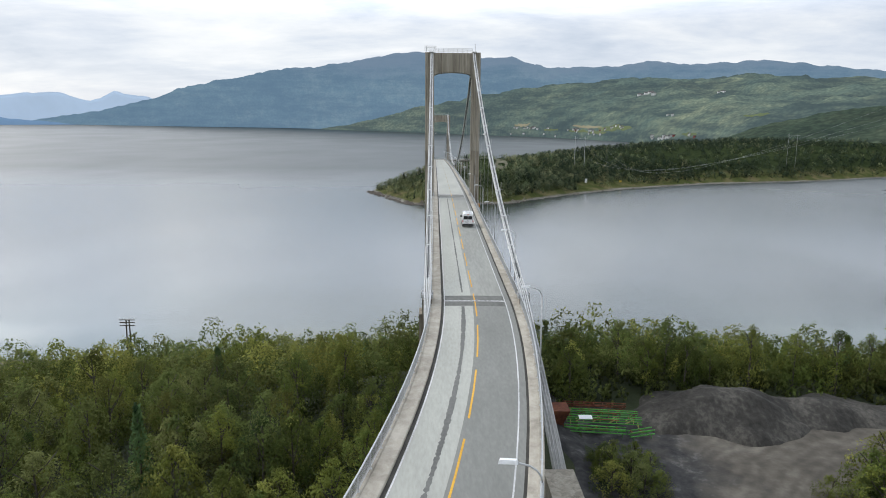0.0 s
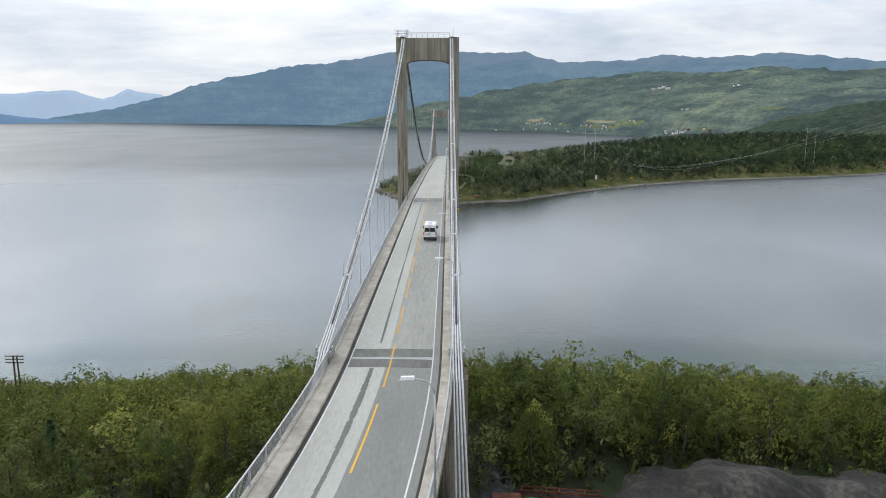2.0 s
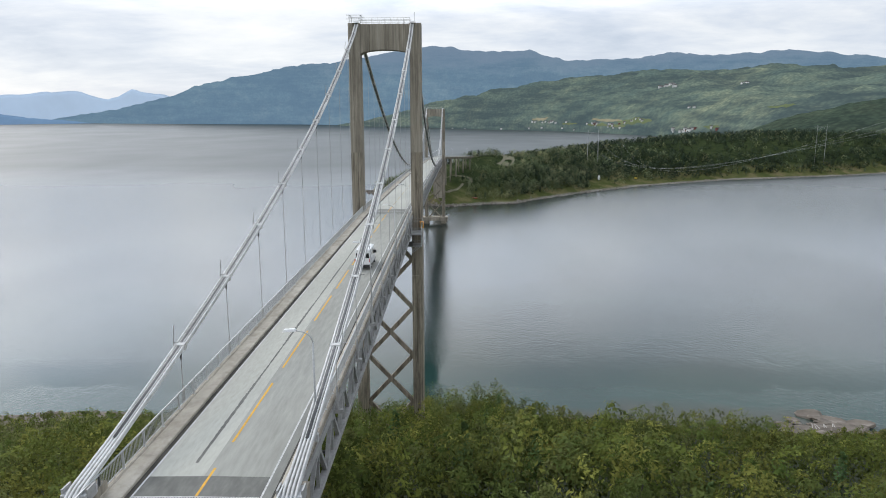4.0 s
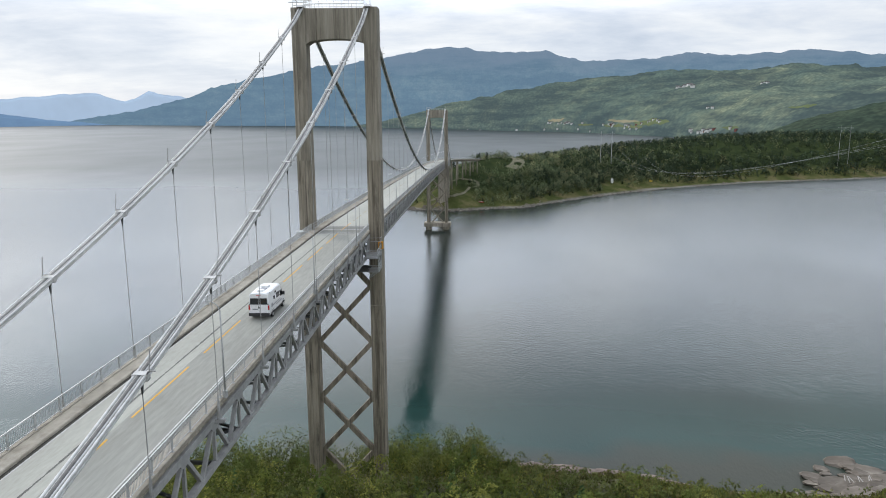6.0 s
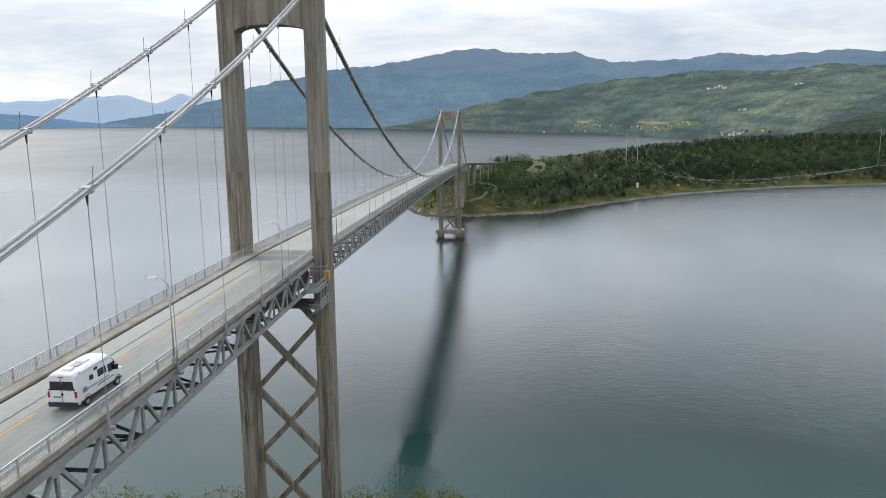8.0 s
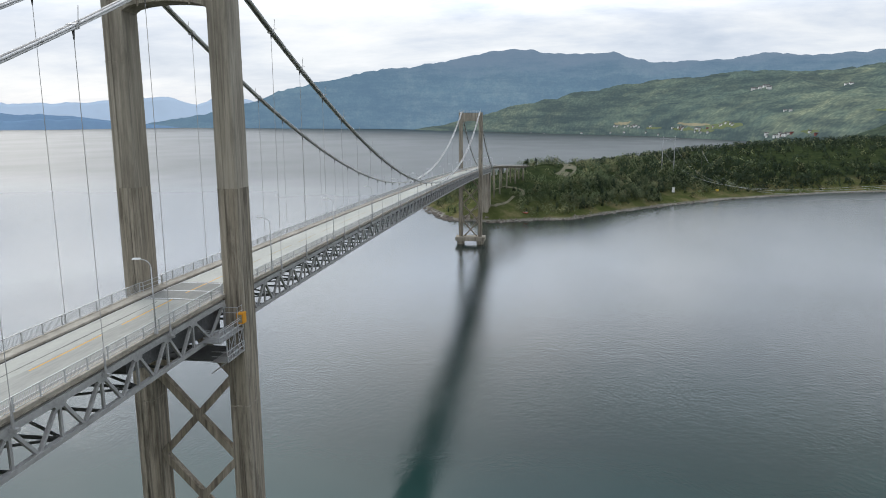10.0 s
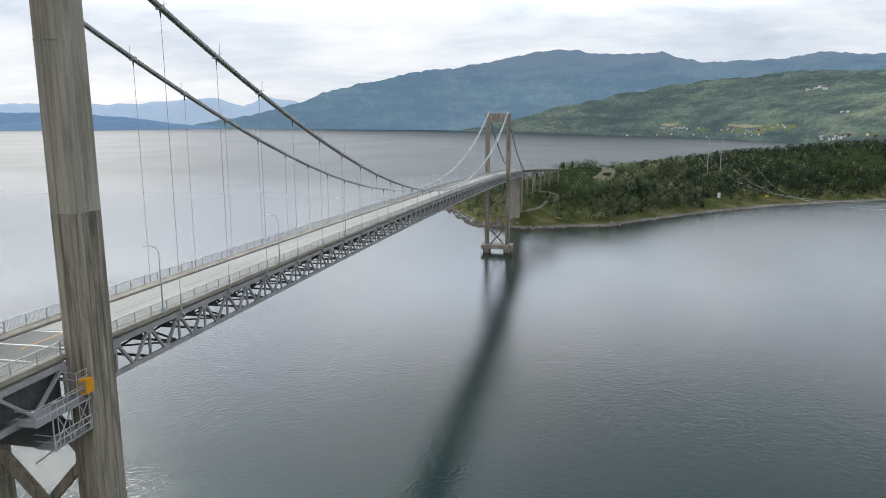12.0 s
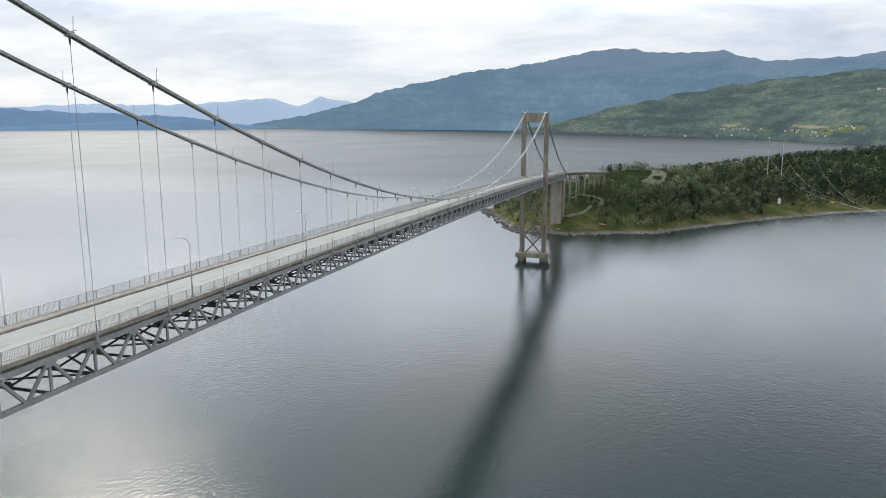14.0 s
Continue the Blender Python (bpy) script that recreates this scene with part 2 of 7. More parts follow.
# ---- geometry helpers ----
class Geo:
    """Collects vertices and faces of one mesh."""

    def __init__(self):
        self.v, self.f = [], []

    def quad(self, *pts):
        i = len(self.v)
        self.v += [tuple(p) for p in pts]
        self.f.append(tuple(range(i, i + len(pts))))
        return self

    def hull8(self, p):
        """Eight corners: four below, four above, each anticlockwise."""
        i = len(self.v)
        self.v += [tuple(q) for q in p]
        self.f += [(i + 3, i + 2, i + 1, i), (i + 4, i + 5, i + 6, i + 7)]
        self.f += [(i + k, i + (k + 1) % 4, i + 4 + (k + 1) % 4, i + 4 + k) for k in range(4)]
        return self

    def box(self, x0, x1, y0, y1, z0, z1):
        return self.hull8([(x0, y0, z0), (x1, y0, z0), (x1, y1, z0), (x0, y1, z0), (x0, y0, z1), (x1, y0, z1), (x1, y1, z1), (x0, y1, z1)])

    def beam(self, p, q, w, h, up=(0, 0, 1)):
        """A bar of section w by h from p to q."""
        p, q = Vector(p), Vector(q)
        d = (q - p).normalized()
        u = Vector(up)
        if abs(d.dot(u)) > 0.98:
            u = Vector((0, 1, 0))
        s = d.cross(u).normalized()
        u = s.cross(d)
        a, b = s * w / 2, u * h / 2
        return self.hull8([p - a - b, p + a - b, q + a - b, q - a - b, p - a + b, p + a + b, q + a + b, q - a + b])

    def tube(self, pts, r, n=6, r2=None):
        """A round rod along points; r2: radius at the end."""
        pts = [Vector(p) for p in pts]
        i0, m = len(self.v), len(pts)
        for k, p in enumerate(pts):
            d = (pts[min(k + 1, m - 1)] - pts[max(k - 1, 0)]).normalized()
            u = Vector((0, 0, 1)) if abs(d.z) < 0.95 else Vector((0, 1, 0))
            s = d.cross(u).normalized()
            u = s.cross(d)
            rr = r if r2 is None else r + (r2 - r) * k / (m - 1)
            for j in range(n):
                a = 2 * math.pi * j / n
                self.v.append(tuple(p + s * math.cos(a) * rr + u * math.sin(a) * rr))
        for k in range(m - 1):
            for j in range(n):
                a, b = i0 + k * n + j, i0 + k * n + (j + 1) % n
                self.f.append((a, b, b + n, a + n))
        self.f.append(tuple(i0 + j for j in reversed(range(n))))
        self.f.append(tuple(i0 + (m - 1) * n + j for j in range(n)))
        return self

    def strip(self, left, right):
        """A ribbon between two rows of points."""
        i, m = len(self.v), len(left)
        for a, b in zip(left, right):
            self.v += [tuple(a), tuple(b)]
        for k in range(m - 1):
            self.f.append((i + 2 * k, i + 2 * k + 1, i + 2 * k + 3, i + 2 * k + 2))
        return self

    def sweep(self, ys, section, closed=True):
        """A section (offset, height) swept along the bridge line at the given stations."""
        i, m = len(self.v), len(section)
        for y in ys:
            for o, h in section:
                self.v.append(tuple(on_line(y, o, h)))
        for k in range(len(ys) - 1):
            for j in range(m if closed else m - 1):
                a, b = i + k * m + j, i + k * m + (j + 1) % m
                self.f.append((a, b, b + m, a + m))
        if closed:
            self.f.append(tuple(i + j for j in reversed(range(m))))
            self.f.append(tuple(i + (len(ys) - 1) * m + j for j in range(m)))
        return self

    def mesh(self, name, smooth=False):
        me = bpy.data.meshes.new(name)
        me.from_pydata(self.v, [], self.f)
        bm = bmesh.new()
        bm.from_mesh(me)
        bmesh.ops.recalc_face_normals(bm, faces=bm.faces)
        bm.to_mesh(me)
        bm.free()
        if smooth:
            me.shade_smooth()
        return me


def part(name, geo, material, parent=None, label="", smooth=False):
    me = geo if isinstance(geo, bpy.types.Mesh) else geo.mesh(name, smooth)
    if not me.materials:
        me.materials.append(material)
    ob = new(name, me)
    if parent:
        ob.parent = parent
    if label:
        ob["label"] = label
    return ob


def thing(name, label, category, group="", kind=""):
    return tagged(new(name), label, category, group, kind)


def place(ob, m):
    ob.matrix_basis = m
    return ob


# ---- the bridge line ----
SPAN, JOINT, FAR_END, R_NEAR, R_FAR = 345.0, -106.8, 459.0, 255.0, 92.0
HALF, KERB, EDGE = 5.15, 3.72, 3.38


def road_z(y):
    if y < 0:
        return 54.1 + 0.0060 * max(y, -150)
    if y < FAR_END:
        return 54.1 - 0.0159 * y - 3.45e-5 * y * y
    return 39.53 - 0.040 * (y - FAR_END)


def on_line(y, off=0.0, h=0.0):
    """A point beside the bridge line, off metres to its right, at station y and h above the road."""
    z = road_z(y) + h
    if y < JOINT + 2:
        s = JOINT + 2 - y
        a = s / R_NEAR
        return Vector((-R_NEAR * (1 - math.cos(a)) + off * math.cos(a), JOINT + 2 - R_NEAR * math.sin(a) - off * math.sin(a), z))
    if y > FAR_END:
        a = (y - FAR_END) / R_FAR
        return Vector((R_FAR - (R_FAR - off) * math.cos(a), FAR_END + (R_FAR - off) * math.sin(a), z))
    return Vector((off, y, z))


def heading(y):
    """Turn of the bridge line at a station, in degrees anticlockwise."""
    if y < JOINT + 2:
        return -math.degrees((JOINT + 2 - y) / R_NEAR)
    if y > FAR_END:
        return -math.degrees((y - FAR_END) / R_FAR)
    return 0.0


def stations(a, b, step):
    n = max(1, round((b - a) / step))
    return [a + (b - a) * i / n for i in range(n + 1)]


def cable_z(y):
    if y < 0:
        return 90.35 - 0.467 * -y + 0.00126 * y * y
    if y <= SPAN:
        u = y / SPAN
        return 90.8 - 12.0 * u - 4 * 32.3 * u * (1 - u)
    s = y - SPAN
    return 78.8 - 0.490 * s + 0.00135 * s * s


# ---- land and water ----
def fbm(x, y, s, k=4):
    return sum(noise.noise(Vector((x / s * 2 ** i, y / s * 2 ** i, 7.3 * i + s))) / 2 ** i for i in range(k))


def shore_dip(x):
    """A shallow cove east of the bedrock knoll."""
    return float(np.interp(x, [46, 72, 112, 150], [0, 7.5, 8.5, 2]))


def near_shore(x):
    return 20.0 - shore_dip(x) + 4.5 * fbm(x, 0, 45, 3) + (6 if x < -60 else 0) * min(1, (-60 - x) / 60 if x < -60 else 0)


NEAR_PROFILE = [(-30, -5), (-6, -1.2), (0, 0), (3, 1.2), (20, 8), (50, 18), (80, 28), (108, 37.5), (125, 41), (180, 44), (320, 50), (900, 60)]


def near_land(x, y):
    d = near_shore(x) - y
    d += shore_dip(x) * min(1.0, max(0.0, d / 40))
    xs = [p[0] for p in NEAR_PROFILE]
    z = float(np.interp(d, xs, [p[1] for p in NEAR_PROFILE]))
    k = min(1.0, max(0.0, (d - 2) / 30))
    z -= k * min(10.0, max(0.0, -26 - x) * 0.11)
    z += k * 2.2 * fbm(x, y, 38, 3)
    # levelled yard of the gravel pit
    q = max(0.0, 1 - max(0, abs(x - 42) - 30) / 10) * max(0.0, 1 - max(0, abs(y + 118) - 17) / 10)
    return z * (1 - q) + 38.2 * q


def grid_sheet(name, xs, ys, height, material, label, category, smooth=True):
    """A land sheet over crossed rows of x and y."""
    nx = len(xs)
    v = [(x, y, height(x, y)) for y in ys for x in xs]
    f = [(j * nx + i, j * nx + i + 1, (j + 1) * nx + i + 1, (j + 1) * nx + i) for j in range(len(ys) - 1) for i in range(nx - 1)]
    me = bpy.data.meshes.new(name)
    me.from_pydata(v, [], f)
    if smooth:
        me.shade_smooth()
    me.materials.append(material)
    return tagged(new(name, me), label, category, kind="structure")


def water_material():
    m = bpy.data.materials.new("sea_water")
    m.use_nodes = True
    n, l = m.node_tree.nodes, m.node_tree.links
    b = n["Principled BSDF"]
    co = n.new("ShaderNodeTexCoord")
    sep = n.new("ShaderNodeSeparateXYZ")
    l.new(co.outputs["Object"], sep.inputs[0])
    wob = n.new("ShaderNodeTexNoise")
    wob.inputs["Scale"].default_value, wob.inputs["Detail"].default_value = 0.012, 4
    l.new(co.outputs["Object"], wob.inputs["Vector"])
    sc = n.new("ShaderNodeMath")
    sc.operation = "MULTIPLY_ADD"
    l.new(wob.outputs["Fac"], sc.inputs[0])
    sc.inputs[1].default_value = 90
    l.new(sep.outputs["Y"], sc.inputs[2])
    dep = n.new("ShaderNodeMapRange")
    dep.inputs["From Min"].default_value, dep.inputs["From Max"].default_value = 60, 215
    l.new(sc.outputs[0], dep.inputs["Value"])
    col = n.new("ShaderNodeValToRGB")
    for i, (p, c) in enumerate([(0.0, (0.055, 0.060, 0.047, 1)), (0.08, (0.028, 0.064, 0.057, 1)), (0.42, (0.010, 0.029, 0.026, 1)), (1.0, (0.008, 0.019, 0.018, 1))]):
        e = col.color_ramp.elements[i] if i < 2 else col.color_ramp.elements.new(p)
        e.position, e.color = p, c
    l.new(dep.outputs[0], col.inputs[0])
    l.new(col.outputs[0], b.inputs["Base Color"])
    # wind ripples in drifting patches
    mp = n.new("ShaderNodeMapping")
    mp.inputs["Scale"].default_value = (1.0, 0.55, 1.0)
    mp.inputs["Rotation"].default_value = (0, 0, 0.5)
    l.new(co.outputs["Object"], mp.inputs[0])
    rip = n.new("ShaderNodeTexNoise")
    rip.inputs["Scale"].default_value, rip.inputs["Detail"].default_value, rip.inputs["Roughness"].default_value = 1.25, 4, 0.6
    l.new(mp.outputs[0], rip.inputs["Vector"])
    pat = n.new("ShaderNodeTexNoise")
    pat.inputs["Scale"].default_value, pat.inputs["Detail"].default_value = 0.006, 5
    l.new(mp.outputs[0], pat.inputs["Vector"])
    pr = n.new("ShaderNodeMapRange")
    pr.inputs["From Min"].default_value, pr.inputs["From Max"].default_value = 0.38, 0.66
    pr.inputs["To Min"].default_value, pr.inputs["To Max"].default_value = 0.17, 0.38
    l.new(pat.outputs["Fac"], pr.inputs["Value"])
    bp = n.new("ShaderNodeBump")
    bp.inputs["Distance"].default_value = 0.32
    fade = n.new("ShaderNodeMapRange")
    fade.inputs["From Min"].default_value, fade.inputs["From Max"].default_value = 260, 1000
    fade.inputs["To Min"].default_value, fade.inputs["To Max"].default_value = 1.0, 0.30
    l.new(sc.outputs[0], fade.inputs["Value"])
    calm = n.new("ShaderNodeMath")
    calm.operation = "MULTIPLY"
    l.new(pr.outputs[0], calm.inputs[0])
    l.new(fade.outputs[0], calm.inputs[1])
    # a slick of calm water off the near shore and a rougher lane beyond it
    lane = n.new("ShaderNodeMath")
    lane.operation = "MULTIPLY_ADD"
    lane.inputs[1].default_value = 30
    wisp = n.new("ShaderNodeTexNoise")
    wisp.inputs["Scale"].default_value, wisp.inputs["Detail"].default_value = 0.045, 6
    l.new(co.outputs["Object"], wisp.inputs["Vector"])
    l.new(wisp.outputs["Fac"], lane.inputs[0])
    l.new(sep.outputs["Y"], lane.inputs[2])
    slick = n.new("ShaderNodeValToRGB")
    span = n.new("ShaderNodeMapRange")
    span.inputs["From Min"].default_value, span.inputs["From Max"].default_value = 0, 200
    l.new(lane.outputs[0], span.inputs["Value"])
    for i, (p, k) in enumerate([(0.0, 1.0), (0.275, 0.9), (0.287, 0.16), (0.345, 0.20), (0.42, 1.0), (0.60, 1.2), (1.0, 1.0)]):
        e = slick.color_ramp.elements[i] if i < 2 else slick.color_ramp.elements.new(p)
        e.position, e.color = p, (k, k, k, 1)
    l.new(span.outputs[0], slick.inputs[0])
    still = n.new("ShaderNodeMath")
    still.operation = "MULTIPLY"
    l.new(calm.outputs[0], still.inputs[0])
    l.new(slick.outputs[0], still.inputs[1])
    l.new(still.outputs[0], bp.inputs["Strength"])
    # short wavelets ride on a longer chop
    chop = n.new("ShaderNodeTexNoise")
    chop.inputs["Scale"].default_value, chop.inputs["Detail"].default_value, chop.inputs["Distortion"].default_value = 0.42, 2, 0.6
    l.new(mp.outputs[0], chop.inputs["Vector"])
    both = n.new("ShaderNodeMath")
    both.operation = "MULTIPLY_ADD"
    both.inputs[1].default_value = 0.45
    l.new(chop.outputs["Fac"], both.inputs[0])
    l.new(rip.outputs["Fac"], both.inputs[2])
    l.new(both.outputs[0], bp.inputs["Height"])
    l.new(bp.outputs[0], b.inputs["Normal"])
    rr = n.new("ShaderNodeMapRange")
    rr.inputs["From Min"].default_value, rr.inputs["From Max"].default_value = 0.35, 0.68
    rr.inputs["To Min"].default_value, rr.inputs["To Max"].default_value = 0.045, 0.09
    l.new(pat.outputs["Fac"], rr.inputs["Value"])
    far_r = n.new("ShaderNodeMapRange")
    far_r.inputs["From Min"].default_value, far_r.inputs["From Max"].default_value = 260, 1000
    far_r.inputs["To Max"].default_value = 0.38
    l.new(sc.outputs[0], far_r.inputs["Value"])
    tot = n.new("ShaderNodeMath")
    l.new(rr.outputs[0], tot.inputs[0])
    l.new(far_r.outputs[0], tot.inputs[1])
    l.new(tot.outputs[0], b.inputs["Roughness"])
    b.inputs["IOR"].default_value = 1.333
    return m


M["water"] = water_material()


def water_rim(a, r):
    """The real shores lie beyond the drawing distance: the water's far rim is lifted by a few metres to meet them."""
    w = float(np.interp(a, [-70, -46, -36, -28, -12, -2, 5], [42, 40, 40, 46, 34, 14, 0]))
    return w * max(0.0, (r - 1500) / 3300) ** 2 if r < 4800 else w * (r - 1500) / 3300


g = Geo()
rows = [0, 60, 150, 300, 600, 1000, 1500, 1900, 2300, 2700, 3100, 3500, 3900, 4300, 4700, 5100, 6500, 9000]
bear = list(range(-180, 181, 4))
for a in bear:
    for r in rows:
        g.v.append((20 + r * math.sin(radians(a)), -100 + r * math.cos(radians(a)), water_rim(a, r)))
m = len(rows)
g.f = [(i * m + j, i * m + j + 1, (i + 1) * m + j + 1, (i + 1) * m + j) for i in range(len(bear) - 1) for j in range(m - 1)]
tagged(part("water", g, M["water"]), "calm grey-green fjord water with faint wind ripples", "water", kind="structure")

M["shore_grass"] = surface("shore_grass", [(0.090, 0.085, 0.072), (0.175, 0.165, 0.142), (0.290, 0.275, 0.245)], 0.5, 1.0, bump=0.4, big=0.02, bump_dist=0.3, spec=0.0)


def cover(m, low, high, cols, spread=10, scale=0.03, grain=0.12):
    """Another mottled ground cover above the given heights, with a ragged border."""
    n, l = m.node_tree.nodes, m.node_tree.links
    co, sep, edge, add, rng_, mix, mot, ramp = (n.new("ShaderNode" + k) for k in ("TexCoord", "SeparateXYZ", "TexNoise", "Math", "MapRange", "Mix", "TexNoise", "ValToRGB"))
    edge.inputs["Scale"].default_value, edge.inputs["Detail"].default_value = scale, 5
    mot.inputs["Scale"].default_value, mot.inputs["Detail"].default_value, mot.inputs["Roughness"].default_value = grain, 7, 0.65
    add.operation, mix.data_type = "MULTIPLY_ADD", "RGBA"
    add.inputs[1].default_value = spread
    rng_.inputs["From Min"].default_value, rng_.inputs["From Max"].default_value = low + spread / 2, high + spread / 2
    for i, (p, c) in enumerate(zip((0.36, 0.5, 0.64), cols)):
        e = ramp.color_ramp.elements[i] if i < 2 else ramp.color_ramp.elements.new(p)
        e.position, e.color = p, (*c, 1)
    base = n["Principled BSDF"].inputs["Base Color"]
    src = base.links[0].from_socket
    for t in (sep, edge, mot):
        l.new(co.outputs["Object"], t.inputs[0])
    l.new(edge.outputs["Fac"], add.inputs[0])
    l.new(sep.outputs["Z"], add.inputs[2])
    l.new(add.outputs[0], rng_.inputs["Value"])
    l.new(mot.outputs["Fac"], ramp.inputs[0])
    l.new(rng_.outputs[0], mix.inputs["Factor"])
    l.new(src, mix.inputs["A"])
    l.new(ramp.outputs[0], mix.inputs["B"])
    l.new(mix.outputs["Result"], base)


cover(M["shore_grass"], 0.7, 1.5, [(0.052, 0.064, 0.022), (0.078, 0.086, 0.032), (0.145, 0.126, 0.064)], 1.5, 0.08, 0.06)
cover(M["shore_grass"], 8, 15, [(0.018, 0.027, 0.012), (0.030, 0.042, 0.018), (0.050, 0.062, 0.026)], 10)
M["near_ground"] = surface("near_ground", [(0.095, 0.080, 0.066), (0.150, 0.128, 0.106), (0.225, 0.195, 0.165)], 0.9, 0.95, bump=0.6, big=0.12, bump_dist=0.3)
cover(M["near_ground"], 1.2, 2.2, [(0.050, 0.056, 0.018), (0.088, 0.086, 0.032), (0.150, 0.125, 0.060)], 1.6, 0.2, 0.30)
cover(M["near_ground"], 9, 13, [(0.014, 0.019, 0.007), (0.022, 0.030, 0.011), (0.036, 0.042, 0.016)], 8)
M["gravel_yard"] = surface("gravel_yard", [(0.058, 0.051, 0.041), (0.098, 0.087, 0.070), (0.155, 0.140, 0.115)], 0.5, 0.95, bump=0.5, big=0.11, bump_dist=0.08)
# curved wheel tracks worn into the yard
ym, yn, yl = M["gravel_yard"], M["gravel_yard"].node_tree.nodes, M["gravel_yard"].node_tree.links
y_co, y_map, y_wave, y_rg, y_hs = (yn.new("ShaderNode" + k) for k in ("TexCoord", "Mapping", "TexWave", "MapRange", "HueSaturation"))
y_map.inputs["Location"].default_value = (-54, 141, 0)
y_wave.wave_type, y_wave.rings_direction = "RINGS", "Z"
for key, val in (("Scale", 0.21), ("Distortion", 11.0), ("Detail", 5.0), ("Detail Scale", 0.5), ("Detail Roughness", 0.65)):
    y_wave.inputs[key].default_value = val
y_rg.inputs["To Min"].default_value, y_rg.inputs["To Max"].default_value = 0.88, 1.10
y_src = yn["Principled BSDF"].inputs["Base Color"].links[0].from_socket
yl.new(y_co.outputs["Object"], y_map.inputs[0])
yl.new(y_map.outputs[0], y_wave.inputs["Vector"])
yl.new(y_wave.outputs["Fac"], y_rg.inputs["Value"])
yl.new(y_rg.outputs[0], y_hs.inputs["Value"])
yl.new(y_src, y_hs.inputs["Color"])
yl.new(y_hs.outputs[0], yn["Principled BSDF"].inputs["Base Color"])
# dark spilled gravel over the pit's lower part
y_sep, y_noise, y_add, y_edge, y_mix = (yn.new("ShaderNode" + k) for k in ("SeparateXYZ", "TexNoise", "Math", "MapRange", "Mix"))
y_add.operation, y_mix.data_type = "MULTIPLY_ADD", "RGBA"
y_noise.inputs["Scale"].default_value, y_noise.inputs["Detail"].default_value = 0.22, 6
y_add.inputs[1].default_value = 16
y_edge.inputs["From Min"].default_value, y_edge.inputs["From Max"].default_value = 28, 34
yl.new(y_co.outputs["Object"], y_sep.inputs[0])
yl.new(y_co.outputs["Object"], y_noise.inputs["Vector"])
yl.new(y_noise.outputs["Fac"], y_add.inputs[0])
yl.new(y_sep.outputs["X"], y_add.inputs[2])
yl.new(y_add.outputs[0], y_edge.inputs["Value"])
yl.new(y_edge.outputs[0], y_mix.inputs["Factor"])
yl.new(y_hs.outputs[0], y_mix.inputs["B"])
y_dk = yn.new("ShaderNodeValToRGB")
for i, (pos, c) in enumerate([(0.38, (0.022, 0.022, 0.022, 1)), (0.56, (0.050, 0.049, 0.047, 1)), (0.70, (0.15, 0.145, 0.135, 1))]):
    e = y_dk.color_ramp.elements[i] if i < 2 else y_dk.color_ramp.elements.new(pos)
    e.position, e.color = pos, c
y_n2 = yn.new("ShaderNodeTexNoise")
y_n2.inputs["Scale"].default_value, y_n2.inputs["Detail"].default_value, y_n2.inputs["Roughness"].default_value = 0.55, 7, 0.7
yl.new(y_co.outputs["Object"], y_n2.inputs["Vector"])
yl.new(y_n2.outputs["Fac"], y_dk.inputs[0])
yl.new(y_dk.outputs[0], y_mix.inputs["A"])
yl.new(y_mix.outputs["Result"], yn["Principled BSDF"].inputs["Base Color"])
M["gravel_dark"] = surface("gravel_dark", [(0.022, 0.0205, 0.0175), (0.044, 0.041, 0.035), (0.100, 0.093, 0.079)], 1.7, 0.95, bump=0.7, stretch=(1.1, 0.8, 0.5), big=0.20, bump_dist=0.12)
M["rock"] = surface("rock", [(0.10, 0.085, 0.068), (0.18, 0.155, 0.128), (0.28, 0.25, 0.21)], 0.7, 0.9, bump=0.6, big=0.2, bump_dist=0.1, vary=0.2)

xs = sorted({float(v) for v in [*range(-2600, -220, 170), *range(-210, 231, 5), *range(240, 2600, 170)]})
ys = sorted({float(v) for v in [*range(-2600, -260, 130), *range(-260, -190, 10), *range(-190, 60, 4)]})
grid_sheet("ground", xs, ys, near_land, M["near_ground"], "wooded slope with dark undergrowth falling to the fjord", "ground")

# the far headland
SHORE = [(-74, 566), (-66, 545), (-52, 512), (-34, 462), (-22, 449), (9, 441), (36, 452), (66, 462), (99, 502), (168, 573), (232, 622), (331, 682), (420, 712), (508, 742), (642, 813), (900, 905), (1500, 1150), (2600, 1500), (2600, 2300), (1500, 2000), (700, 1560), (300, 1250), (120, 960), (20, 760), (-40, 650), (-70, 600)]


def shore_distance(x, y):
    """Metres inside the headland's shore (negative outside)."""
    best, inside = 1e9, False
    for (ax, ay), (bx, by) in zip(SHORE, SHORE[1:] + SHORE[:1]):
        dx, dy = bx - ax, by - ay
        t = min(1, max(0, ((x - ax) * dx + (y - ay) * dy) / (dx * dx + dy * dy)))
        best = min(best, math.hypot(x - ax - t * dx, y - ay - t * dy))
        if (ay > y) != (by > y) and x < ax + (y - ay) / dy * dx:
            inside = not inside
    return best if inside else -best


def far_land(x, y):
    d = shore_distance(x, y) + 4 * fbm(x, y, 30, 3)
    z = float(np.interp(d, [-40, 0, 5, 20, 40, 70, 120, 260, 500], [-8, -0.3, 1.2, 5.5, 12.5, 21, 30.5, 36, 31]))
    if d > 0:
        z *= 1 + 0.00050 * min(400, max(0, x - 150))
        z += min(1, d / 40) * 3.0 * fbm(x, y, 90, 3)
        # bank that carries the anchorage pier
        z += min(1, d / 7) * 6.5 * math.exp(-(x / 16) ** 2 - ((y - 462) / 15) ** 2)
        # knoll that carries the road off the viaduct
        z += min(1, d / 30) * 9 * math.exp(-((x - 62) ** 2 + (y - 565) ** 2) / (2 * 46 ** 2))
    return z


